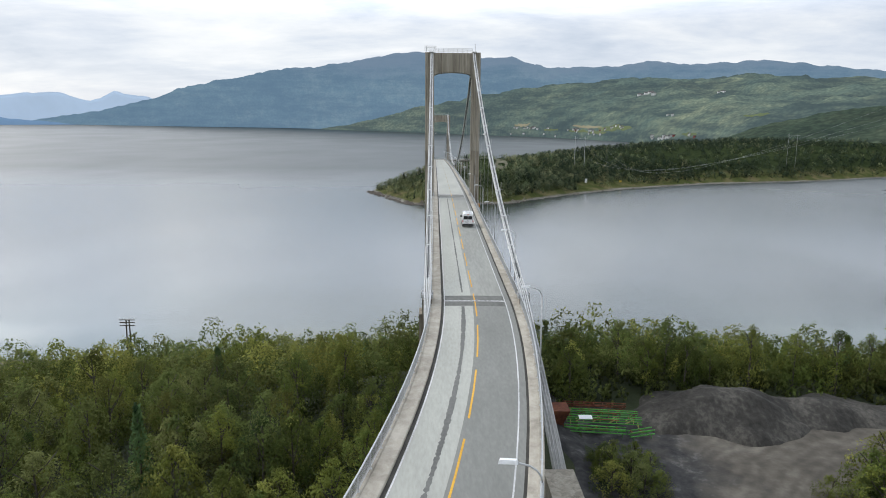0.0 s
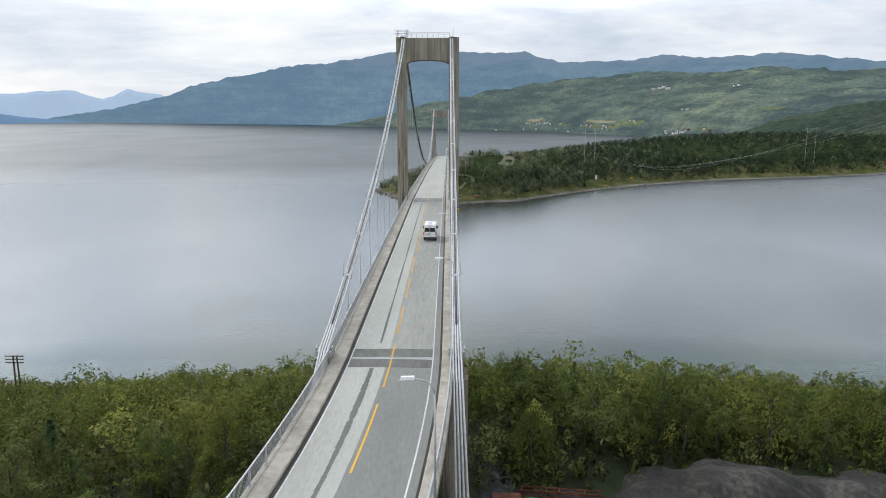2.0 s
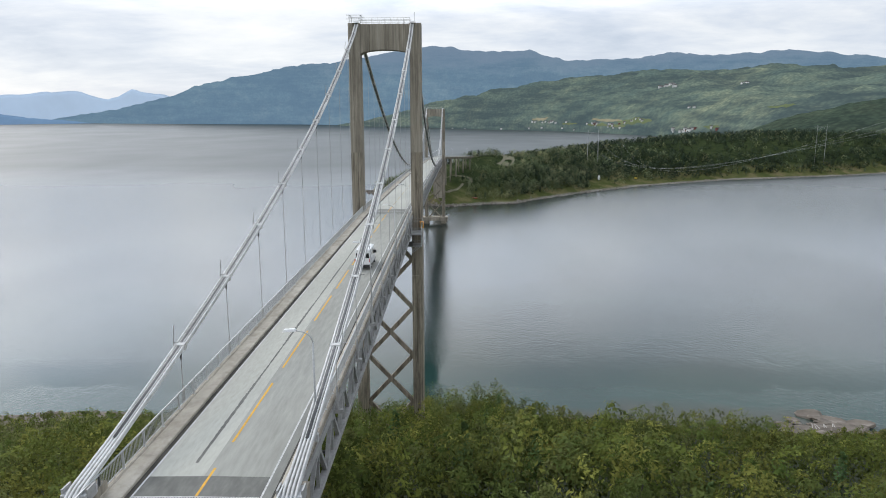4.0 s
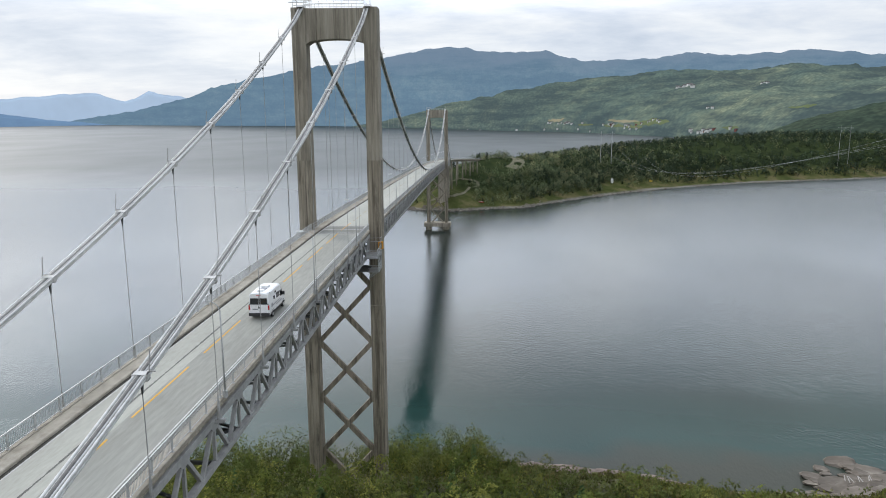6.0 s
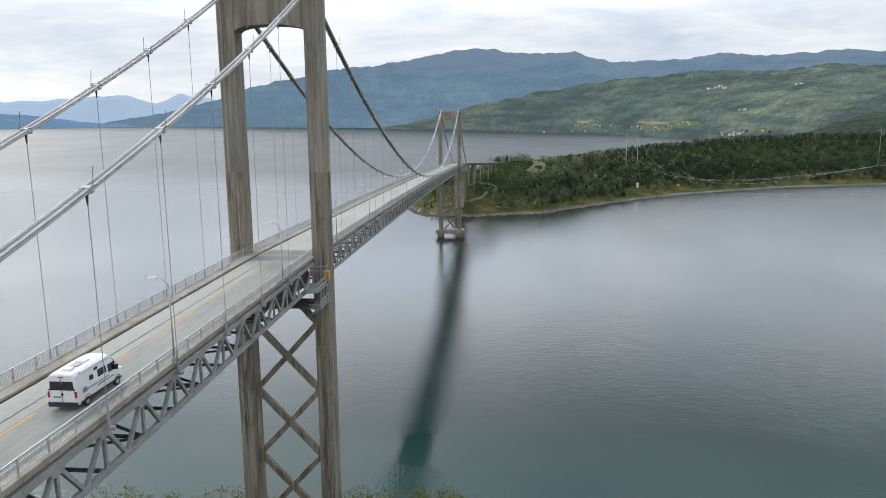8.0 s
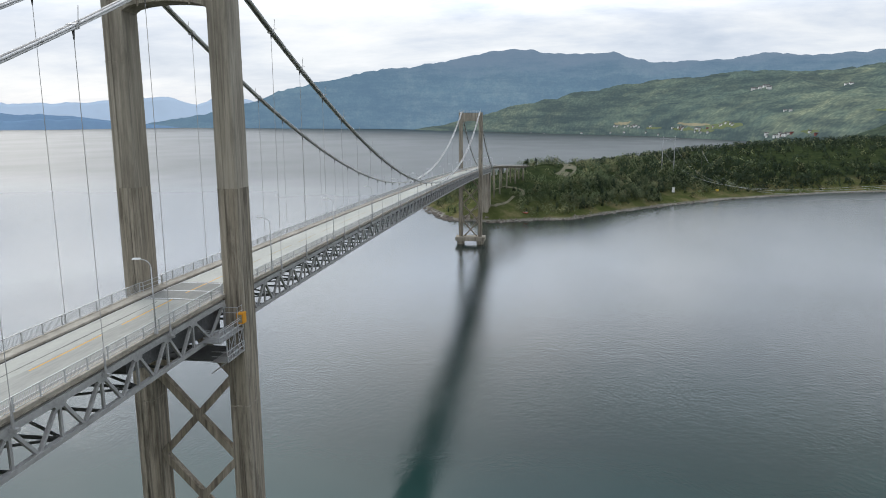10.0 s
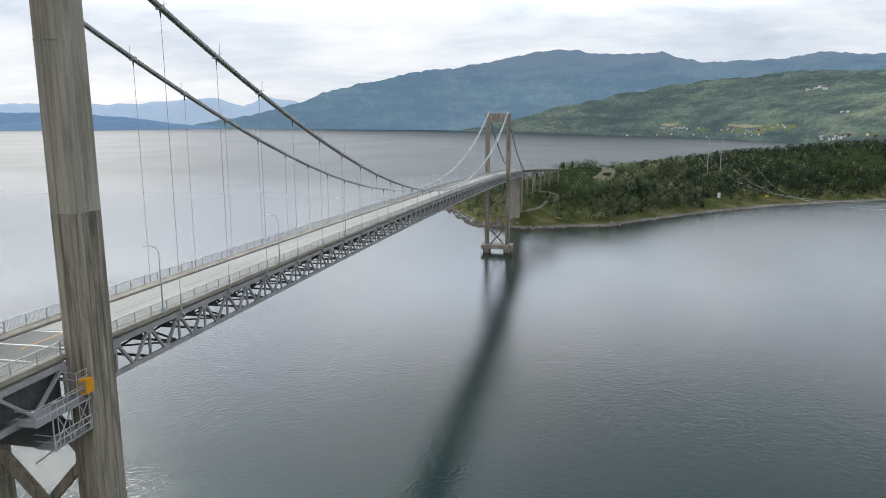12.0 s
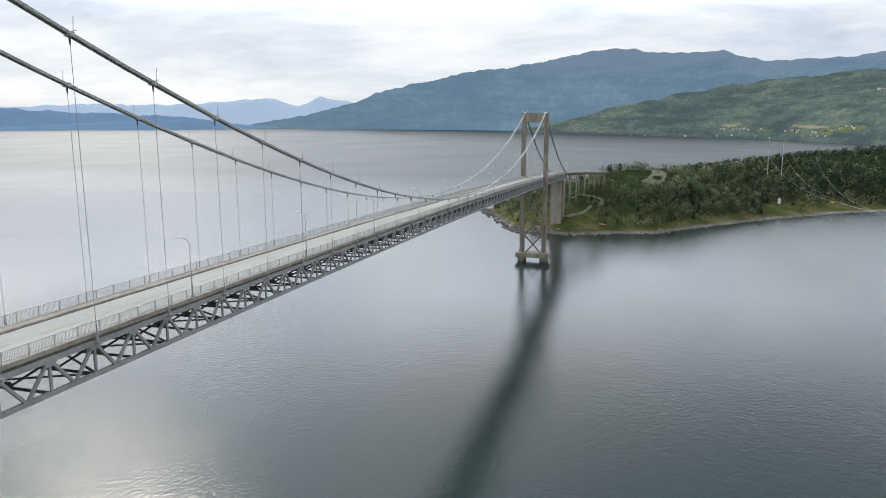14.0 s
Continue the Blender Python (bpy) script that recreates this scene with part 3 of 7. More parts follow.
xs = sorted({float(v) for v in [*range(-110, 260, 5), *range(260, 700, 11), *range(700, 2700, 50)]})
ys = sorted({float(v) for v in [*range(425, 640, 5), *range(640, 1000, 11), *range(1000, 2400, 40)]})
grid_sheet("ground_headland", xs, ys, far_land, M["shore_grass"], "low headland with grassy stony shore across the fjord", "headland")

# ---- hills across the fjord ----
HILL_O = (20.0, -100.0)


def hill_material(name, cols, scale, big, haze_glow, bump, bare=None, speck=(1.3, 0.65), stands=(0.5, 1.65), along=2.0):
    """Wooded hillside: mottled stands, a speckle of tree crowns and, above the tree line, bare ground; the emission
    paints distance haze.
    """
    m = surface(name, cols, scale, 1.0, bump=bump, big=big, bump_dist=10.0, spec=0.0, haze_glow=haze_glow)
    if not bump:
        return m
    n, l = m.node_tree.nodes, m.node_tree.links
    b = n["Principled BSDF"]
    src = b.inputs["Base Color"].links[0].from_socket
    co = n.new("ShaderNodeTexCoord")
    # crown cells darken outwards, painting the shaded gaps between trees into the colour
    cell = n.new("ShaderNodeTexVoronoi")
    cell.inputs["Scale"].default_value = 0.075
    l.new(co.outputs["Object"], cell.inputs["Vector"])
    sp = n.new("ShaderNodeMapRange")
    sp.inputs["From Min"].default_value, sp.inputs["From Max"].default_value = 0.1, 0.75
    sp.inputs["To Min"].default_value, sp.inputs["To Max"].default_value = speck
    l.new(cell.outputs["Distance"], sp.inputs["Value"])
    stand = n.new("ShaderNodeTexNoise")
    stand.inputs["Scale"].default_value, stand.inputs["Detail"].default_value, stand.inputs["Roughness"].default_value = 0.0080, 10, 0.64
    flat = n.new("ShaderNodeMapping")
    flat.inputs["Scale"].default_value = (0.42, 0.50, along)
    l.new(co.outputs["Object"], flat.inputs[0])
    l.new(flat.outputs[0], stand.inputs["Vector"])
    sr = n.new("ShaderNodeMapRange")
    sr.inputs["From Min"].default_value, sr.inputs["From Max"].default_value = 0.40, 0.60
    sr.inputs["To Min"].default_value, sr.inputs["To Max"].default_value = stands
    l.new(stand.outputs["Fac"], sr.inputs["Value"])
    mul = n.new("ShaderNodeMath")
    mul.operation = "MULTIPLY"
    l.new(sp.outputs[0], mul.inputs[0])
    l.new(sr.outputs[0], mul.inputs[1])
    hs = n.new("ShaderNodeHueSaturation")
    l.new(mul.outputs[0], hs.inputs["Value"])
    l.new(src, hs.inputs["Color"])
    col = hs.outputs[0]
    if bare:
        sep = n.new("ShaderNodeSeparateXYZ")
        l.new(co.outputs["Object"], sep.inputs[0])
        ad = n.new("ShaderNodeMath")
        ad.operation = "MULTIPLY_ADD"
        ad.inputs[1].default_value = 420
        l.new(stand.outputs["Fac"], ad.inputs[0])
        l.new(sep.outputs["Z"], ad.inputs[2])
        tl = n.new("ShaderNodeMapRange")
        tl.inputs["From Min"].default_value, tl.inputs["From Max"].default_value = 560, 720
        l.new(ad.outputs[0], tl.inputs["Value"])
        mx = n.new("ShaderNodeMix")
        mx.data_type = "RGBA"
        l.new(tl.outputs[0], mx.inputs["Factor"])
        l.new(col, mx.inputs["A"])
        mx.inputs["B"].default_value = (*bare, 1)
        col = mx.outputs["Result"]
    l.new(col, b.inputs["Base Color"])
    return m


# distance haze is put into the emission, and into the blue far base colours
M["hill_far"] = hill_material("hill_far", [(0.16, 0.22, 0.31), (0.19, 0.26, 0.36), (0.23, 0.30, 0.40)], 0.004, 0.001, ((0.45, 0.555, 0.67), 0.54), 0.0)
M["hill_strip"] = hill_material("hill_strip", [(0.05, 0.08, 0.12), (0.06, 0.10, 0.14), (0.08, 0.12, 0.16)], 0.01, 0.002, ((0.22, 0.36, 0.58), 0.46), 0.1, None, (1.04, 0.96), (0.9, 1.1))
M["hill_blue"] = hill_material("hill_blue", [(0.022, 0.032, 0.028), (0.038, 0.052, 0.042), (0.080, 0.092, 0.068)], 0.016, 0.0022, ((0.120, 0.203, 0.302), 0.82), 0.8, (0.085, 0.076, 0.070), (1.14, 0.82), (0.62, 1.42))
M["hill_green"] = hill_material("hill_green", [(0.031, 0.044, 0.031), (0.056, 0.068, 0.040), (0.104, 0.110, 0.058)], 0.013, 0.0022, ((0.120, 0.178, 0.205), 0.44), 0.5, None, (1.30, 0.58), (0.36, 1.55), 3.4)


def hill_height(x, y, top, t, power, rough):
    z = top * t ** power + rough * top * (0.35 + 0.65 * math.sin(math.pi * min(1, t))) * (fbm(x, y, 420, 5) * 0.5) * min(1, 6 * t) * (1 if t < 1 else 0.4)
    return max(z + min(1, 3 * t) * min(1.0, top / 150) * (14 * fbm(x, y, 110, 4) + 5 * fbm(x, y, 40, 2)), 0.0)


HILL_GRID = {}


def hill_range(name, crest, foot_r, crest_r, material, rough, power, label, n_az=260, n_r=26):
    """A range of hills seen across the water: crest heights and foot distances by bearing from a point near the bridge."""
    az = [p[0] for p in crest]
    v, f = [], []
    a0, a1 = az[0], az[-1]
    for i in range(n_az + 1):
        a = a0 + (a1 - a0) * i / n_az
        top = float(np.interp(a, az, [p[1] for p in crest]))
        r0 = float(np.interp(a, [p[0] for p in foot_r], [p[1] for p in foot_r]))
        r1 = float(np.interp(a, [p[0] for p in crest_r], [p[1] for p in crest_r]))
        for j in range(n_r + 3):
            t = j / n_r
            r = r0 + (r1 - r0) * t
            x, y = HILL_O[0] + r * math.sin(radians(a)), HILL_O[1] + r * math.cos(radians(a))
            if t <= 1:
                z = hill_height(x, y, top, t, power, rough)
            else:
                z = top * (1 - 3 * (t - 1)) - 30
            v.append((x, y, max(z, 0.0) - (4 if j == 0 else 0)))
    m = n_r + 3
    HILL_GRID[name] = (v, a0, a1, n_az, n_r)
    f = [(i * m + j, (i + 1) * m + j, (i + 1) * m + j + 1, i * m + j + 1) for i in range(n_az) for j in range(m - 1)]
    me = bpy.data.meshes.new(name)
    me.from_pydata(v, [], f)
    me.shade_smooth()
    me.materials.append(material)
    return tagged(new(name, me), label, "hills", kind="structure")


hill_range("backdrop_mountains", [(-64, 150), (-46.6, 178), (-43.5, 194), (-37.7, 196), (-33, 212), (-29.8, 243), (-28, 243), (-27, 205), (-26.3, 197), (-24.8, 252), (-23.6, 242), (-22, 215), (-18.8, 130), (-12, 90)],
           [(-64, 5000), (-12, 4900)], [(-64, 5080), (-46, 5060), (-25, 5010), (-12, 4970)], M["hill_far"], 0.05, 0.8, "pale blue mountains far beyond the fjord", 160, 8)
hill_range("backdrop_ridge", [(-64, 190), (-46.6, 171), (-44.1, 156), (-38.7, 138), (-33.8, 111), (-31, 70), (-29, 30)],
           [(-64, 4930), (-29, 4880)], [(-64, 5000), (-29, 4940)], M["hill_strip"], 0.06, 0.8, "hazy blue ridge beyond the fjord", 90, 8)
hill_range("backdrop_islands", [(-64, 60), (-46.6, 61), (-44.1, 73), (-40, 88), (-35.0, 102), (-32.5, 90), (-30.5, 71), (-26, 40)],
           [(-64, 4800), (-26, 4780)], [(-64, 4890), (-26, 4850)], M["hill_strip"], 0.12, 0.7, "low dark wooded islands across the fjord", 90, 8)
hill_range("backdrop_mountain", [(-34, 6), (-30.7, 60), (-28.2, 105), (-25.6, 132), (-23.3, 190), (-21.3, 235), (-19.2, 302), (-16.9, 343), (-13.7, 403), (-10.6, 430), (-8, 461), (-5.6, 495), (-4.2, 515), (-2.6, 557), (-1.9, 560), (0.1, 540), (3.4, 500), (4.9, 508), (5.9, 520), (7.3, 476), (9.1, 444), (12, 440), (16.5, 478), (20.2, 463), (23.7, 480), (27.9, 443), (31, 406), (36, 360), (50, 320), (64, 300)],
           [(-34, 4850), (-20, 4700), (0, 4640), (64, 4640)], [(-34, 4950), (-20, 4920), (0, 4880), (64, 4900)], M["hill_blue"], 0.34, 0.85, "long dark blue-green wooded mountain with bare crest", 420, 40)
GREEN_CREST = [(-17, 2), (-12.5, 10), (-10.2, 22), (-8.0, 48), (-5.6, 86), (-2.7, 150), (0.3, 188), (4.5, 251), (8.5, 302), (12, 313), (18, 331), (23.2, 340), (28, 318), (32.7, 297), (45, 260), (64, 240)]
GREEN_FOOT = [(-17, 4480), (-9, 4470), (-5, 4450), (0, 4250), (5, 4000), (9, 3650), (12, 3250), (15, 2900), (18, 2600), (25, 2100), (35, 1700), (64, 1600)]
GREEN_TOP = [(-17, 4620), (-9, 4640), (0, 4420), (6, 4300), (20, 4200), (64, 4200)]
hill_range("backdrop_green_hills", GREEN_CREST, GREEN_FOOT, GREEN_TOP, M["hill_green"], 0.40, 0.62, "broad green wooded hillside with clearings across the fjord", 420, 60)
# a weaker emission paints haze onto this nearer spur
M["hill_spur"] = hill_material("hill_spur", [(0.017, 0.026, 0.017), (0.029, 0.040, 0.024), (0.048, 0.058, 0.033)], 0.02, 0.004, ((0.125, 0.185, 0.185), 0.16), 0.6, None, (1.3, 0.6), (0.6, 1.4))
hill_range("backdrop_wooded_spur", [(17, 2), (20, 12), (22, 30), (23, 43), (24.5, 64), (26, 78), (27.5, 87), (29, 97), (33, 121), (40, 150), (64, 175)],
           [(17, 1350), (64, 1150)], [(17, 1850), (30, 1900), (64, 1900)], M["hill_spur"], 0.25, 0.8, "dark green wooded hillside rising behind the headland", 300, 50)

# ---- the bridge ----
def leg_mesh(x, y0, y1, z0, z1, w=2.25):
    """A tower leg with chamfered corners and a shallow groove down its front and back."""
    xa, xb = x - w / 2, x + w / 2
    c, gw, gd = 0.16, 0.34, 0.12
    sec = []
    for (px, py) in [(xa + c, y0), (x - gw, y0), (x - gw + 0.06, y0 + gd), (x + gw - 0.06, y0 + gd), (x + gw, y0), (xb - c, y0), (xb, y0 + c), (xb, y1 - c), (xb - c, y1), (x + gw, y1), (x + gw - 0.06, y1 - gd), (x - gw + 0.06, y1 - gd), (x - gw, y1), (xa + c, y1), (xa, y1 - c), (xa, y0 + c)]:
        sec.append((px, py))
    g = Geo()
    n = len(sec)
    for z in (z0, z1):
        g.v += [(px, py, z) for px, py in sec]
    for k in range(n):
        g.f.append((k, (k + 1) % n, n + (k + 1) % n, n + k))
    g.f.append(tuple(range(n, 2 * n)))
    g.f.append(tuple(reversed(range(n))))
    return g


def tower(y0, top, foot, deck, label):
    """One portal tower: two legs, arched head beam, crossed bracing below the deck."""
    t = thing("bridge_tower", label, "bridge tower", "towers of the bridge")
    y1 = y0 + 3.5
    split = [foot, deck - 13.0, deck + 12.0, top - 11.0, top]
    for s in (-1, 1):
        leg = None
        for k, (a, b) in enumerate(zip(split, split[1:])):
            ob = part("leg" if k == 0 else "leg_lift", leg_mesh(s * 5.895, y0 + 0.02 * k, y1 - 0.02 * k, a, b), M["concrete_dirty"] if k < 2 else M["concrete"], t if leg is None else leg)
            leg = leg or ob
        # pale lift joints
        for b in split[1:-1]:
            part("joint_band", leg_mesh(s * 5.895, y0 - 0.012, y1 + 0.012, b - 0.05, b + 0.05, 2.274), M["concrete"], leg)
    # arched head beam
    g = Geo()
    xs = [-4.78 + 9.56 * i / 16 for i in range(17)]
    ya, yb = y0 + 0.35, y1 - 0.35
    low = [top - 5.75 + 0.85 * (1 - (x / 4.78) ** 2) ** 0.5 for x in xs]
    ring = [(x, z) for x, z in zip(xs, low)] + [(4.78, top - 0.12), (-4.78, top - 0.12)]
    n = len(ring)
    g.v += [(x, ya, z) for x, z in ring] + [(x, yb, z) for x, z in ring]
    g.f += [tuple(range(n)), tuple(reversed(range(n, 2 * n)))] + [(k, (k + 1) % n, n + (k + 1) % n, n + k) for k in range(n)]
    part("head_beam", g, M["concrete"], t)
    for x in (-2.9, 2.9):
        part("pilaster", Geo().box(x - 0.12, x + 0.12, ya - 0.05, ya, top - 5.3, top - 0.15), M["concrete_dirty"], t)
    # crossed braces under the deck
    for s in (-1, 1):
        part("half_brace", Geo().beam((s * 4.72, y0 + 1.75, deck - 9.9), (s * 0.35, y0 + 1.75, deck - 5.0), 0.8, 0.75, up=(0, 1, 0)), M["concrete_dirty"], t)
    z = deck - 9.9
    while z - 10.3 > foot - 4:
        for s in (-1, 1):
            part("brace", Geo().beam((-s * 4.72, y0 + 1.75, z), (s * 4.72, y0 + 1.75, z - 10.3), 0.8, 0.75 + 0.03 * s, up=(0, 1, 0)), M["concrete_dirty"], t)
        z -= 10.3
    # saddles, head railing and gantry
    for s in (-1, 1):
        part("saddle", Geo().hull8([(s * 5.48 - 0.55, y0 - 0.5, top - 0.02), (s * 5.48 + 0.55, y0 - 0.5, top - 0.02), (s * 5.48 + 0.55, y1 + 0.5, top - 0.02), (s * 5.48 - 0.55, y1 + 0.5, top - 0.02), (s * 5.48 - 0.45, y0 + 0.3, top + 0.4), (s * 5.48 + 0.45, y0 + 0.3, top + 0.4), (s * 5.48 + 0.45, y1 - 0.3, top + 0.4), (s * 5.48 - 0.45, y1 - 0.3, top + 0.4)]), M["cable_white"], t)
    rail = Geo()
    for y in (y0 + 0.45, y1 - 0.45):
        for h in (0.5, 1.0):
            rail.beam((-4.9, y, top + h), (4.9, y, top + h), 0.05, 0.05)
        for i in range(9):
            rail.beam((-4.9 + i * 1.225, y, top - 0.12), (-4.9 + i * 1.225, y, top + 1.0), 0.05, 0.05)
    part("head_railing", rail, M["galvanised"], t)
    gy = Geo()
    for x in (-6.7, -4.6):
        for y in (y0 + 0.3, y1 - 0.3):
            gy.beam((x, y, top), (x, y, top + 1.55), 0.09, 0.09)
    for y in (y0 + 0.3, y1 - 0.3):
        for h in (0.8, 1.5):
            gy.beam((-7.3, y, top + h), (-4.2, y, top + h), 0.09, 0.09)
    for x in (-6.7, -4.6):
        gy.beam((x, y0 + 0.3, top + 1.5), (x, y1 - 0.3, top + 1.5), 0.09, 0.09)
    part("gantry", gy, M["galvanised"], t)
    part("aerial", Geo().tube([(5.7, y0 + 1.75, top), (5.7, y0 + 1.75, top + 2.2)], 0.05, 5), M["galvanised"], t)
    return t


tower(-0.8, 90.6, 4.0, 54.1, "weathered concrete portal tower with crossed bracing on the near shore")
far_tower = tower(SPAN - 0.8, 78.6, 4.6, road_z(SPAN), "weathered concrete portal tower standing in the water on a plinth")
g = Geo().box(-8.9, 8.9, SPAN - 3.0, SPAN + 5.8, 2.2, 4.6)
part("plinth", g, M["concrete"], far_tower, "pale concrete plinth")
for s in (-1, 1):
    part("plinth_pier", Geo().box(s * 5.9 - 1.9, s * 5.9 + 1.9, SPAN - 1.8, SPAN + 4.6, -3, 2.2), M["concrete_dirty"], far_tower)

# deck, walkways, road
ALL = stations(-260, JOINT, 4) + stations(JOINT, SPAN, 8)[1:] + stations(SPAN, FAR_END, 6)[1:] + stations(FAR_END, 534, 5)[1:]
tagged(part("deck", Geo().sweep(ALL, [(-4.7, -0.42), (4.7, -0.42), (5.05, -0.16), (5.05, -0.06), (-5.05, -0.06), (-5.05, -0.16)]), M["concrete"]), "concrete bridge deck slab", "bridge deck", kind="structure")
tagged(part("road", Geo().sweep(ALL, [(-KERB, -0.06), (KERB, -0.06), (KERB, 0.0), (0.0, 0.05), (-KERB, 0.0)]), M["asphalt"]), "worn grey two-lane asphalt road on the bridge", "road", kind="structure")
SHOULDER = 4.12
tagged(part("road_shoulder", Geo().sweep(ALL, [(KERB + 0.002, -0.055), (SHOULDER, -0.055), (SHOULDER, 0.02), (KERB + 0.002, 0.0)]), M["asphalt"]), "dusty grey asphalt shoulder between edge line and walkway", "road shoulder", kind="structure")
for s in (-1, 1):
    inner = KERB if s < 0 else SHOULDER + 0.002
    sec = [(s * inner, -0.06), (s * 5.0, -0.06), (s * 5.05, 0.26), (s * 4.72, 0.30), (s * 4.70, 0.24), (s * (inner + 0.06), 0.22), (s * inner, 0.17)]
    tagged(part("pavement", Geo().sweep(ALL, sec), M["kerb"]), "raised stained concrete walkway beside the road", "walkway", kind="structure")

# lanes, lines, joints


def lay(name, y0, y1, o0, o1, material, label, category, h=0.004, step=4, crown=True):
    """A thin strip laid on the road between two offsets."""
    def top(o):
        return 0.05 * (1 - min(1, abs(o) / KERB)) + h
    ys = stations(y0, y1, step)
    offs = [o0] + ([0.0] if o0 < 0 < o1 else []) + [o1]
    sec = [(o, top(o)) for o in offs] + [(o1, top(o1) - 0.012), (o0, top(o0) - 0.012)]
    return tagged(part(name, Geo().sweep(ys, sec), material), label, category, kind="structure")


lay("road_lane_resurfaced", -255, -3.2, -3.34, -0.32, M["asphalt_pale"], "paler worn asphalt of one lane", "road lane")
lay("road_lane_worn", JOINT + 2.3, -3.2, -0.32, 3.34, M["asphalt_mid"], "grey worn asphalt of the other lane", "road lane", 0.003)
lay("road_span", 3.2, SPAN - 2, -3.34, 3.34, M["asphalt_pale"], "pale sun-bleached asphalt of the main span", "road lane")
lay("road_span_far", SPAN + 5, 532, -3.34, 3.34, M["asphalt_pale"], "pale asphalt beyond the main span", "road lane")
for s in (-1, 1):
    lay("road_edge_line", -255, 532, s * EDGE - 0.05, s * EDGE + 0.05, M["white_line"], "white edge line along the road", "road marking", 0.010)
    g0, g1 = (3.455, 3.716) if s < 0 else (3.93, 4.118)
    lay("road_gutter", -255, 532, min(s * g0, s * g1), max(s * g0, s * g1), M["gutter"], "dark dirt-filled gutter along the kerb", "gutter", 0.006 if s < 0 else 0.028)
rnd = random.Random(4)
# ragged tar seam in one lane
for y0, y1, off, wide in ((-200, -109, -1.35, 1.0), (-103, -4, -1.25, 0.5)):
    y = y0
    ys, a, b = [], [], []
    while y < y1:
        ys.append(y)
        w = 0.17 + 0.05 * math.sin(y * 0.31) + 0.09 * rnd.random() - (0.08 if rnd.random() < 0.15 else 0)
        w *= wide
        a.append(on_line(y, off - w, 0.05 * (1 - (-off + w) / KERB) + 0.009))
        b.append(on_line(y, off + w * 0.55 + 0.06 * wide * rnd.random(), 0.05 * (1 - (-off - w) / KERB) + 0.009))
        y += 0.12 + 0.22 * rnd.random()
    tagged(part("road_tar_seam", Geo().strip(a, b), M["tar"]), "ragged dark tar seam along the lane", "road repair", kind="structure")
for y0, y1, m in ((JOINT - 2.1, JOINT + 2.3, "asphalt_dark"), (-3.0, 5.6, "asphalt"), (SPAN - 2.4, SPAN + 5, "asphalt_dark")):
    lay("road_joint_patch", y0, y1, -3.33, 3.33, M[m], "dark asphalt patch at the expansion joint", "road joint", 0.012, 2)
lay("road_joint_comb", JOINT - 0.24, JOINT + 0.24, -3.30, 3.30, M["white_line"], "pale steel comb of the expansion joint", "road joint", 0.02, 1)
for y in (-2.7, 1.0, 5.2):
    lay("road_joint_bar", y - 0.12, y + 0.12, -3.30, 3.30, M["galvanised"], "pale steel bar of the expansion joint", "road joint", 0.02, 1)
# comb teeth
teeth = Geo()
for i in range(46):
    x = -3.25 + i * 0.143
    teeth.box(x, x + 0.06, JOINT - 0.15, JOINT + 0.15, road_z(JOINT) + 0.05 * (1 - abs(x) / KERB) + 0.015, road_z(JOINT) + 0.05 * (1 - abs(x) / KERB) + 0.026)
tagged(part("road_joint_teeth", teeth, M["tar"]), "dark gaps between the joint's steel teeth", "road joint", kind="structure")
y = -213.4
dash_group = "yellow dashes of the centre line"
while y < 540:
    ob = lay("centre_dash", y, y + 9.4, -0.07, 0.07, M["yellow_line"] if y < 10 else M["yellow_worn"], "yellow painted centre-line dash on asphalt", "road marking", 0.016, 4)
    ob["group"], ob["kind"] = dash_group, "thing"
    y += 12.55

# ---- railings ----
PANEL = 2.65


def railing_panel():
    g = Geo()
    for i in range(1, 17):
        y = PANEL * i / 17
        g.beam((0, y, 0.14), (0, y, 0.96), 0.022, 0.022)
    return g


def railing_rails():
    g = Geo()
    g.beam((0, 0, 1.04), (0, PANEL + 0.01, 1.04), 0.085, 0.07)
    g.beam((0, 0, 0.12), (0, PANEL + 0.01, 0.12), 0.05, 0.05)
    return g.mesh("rail")


def railing_post():
    return Geo().box(-0.045, 0.045, -0.035, 0.035, 0.0, 1.02).box(-0.09, 0.09, -0.08, 0.08, 0.0, 0.03).mesh("post")


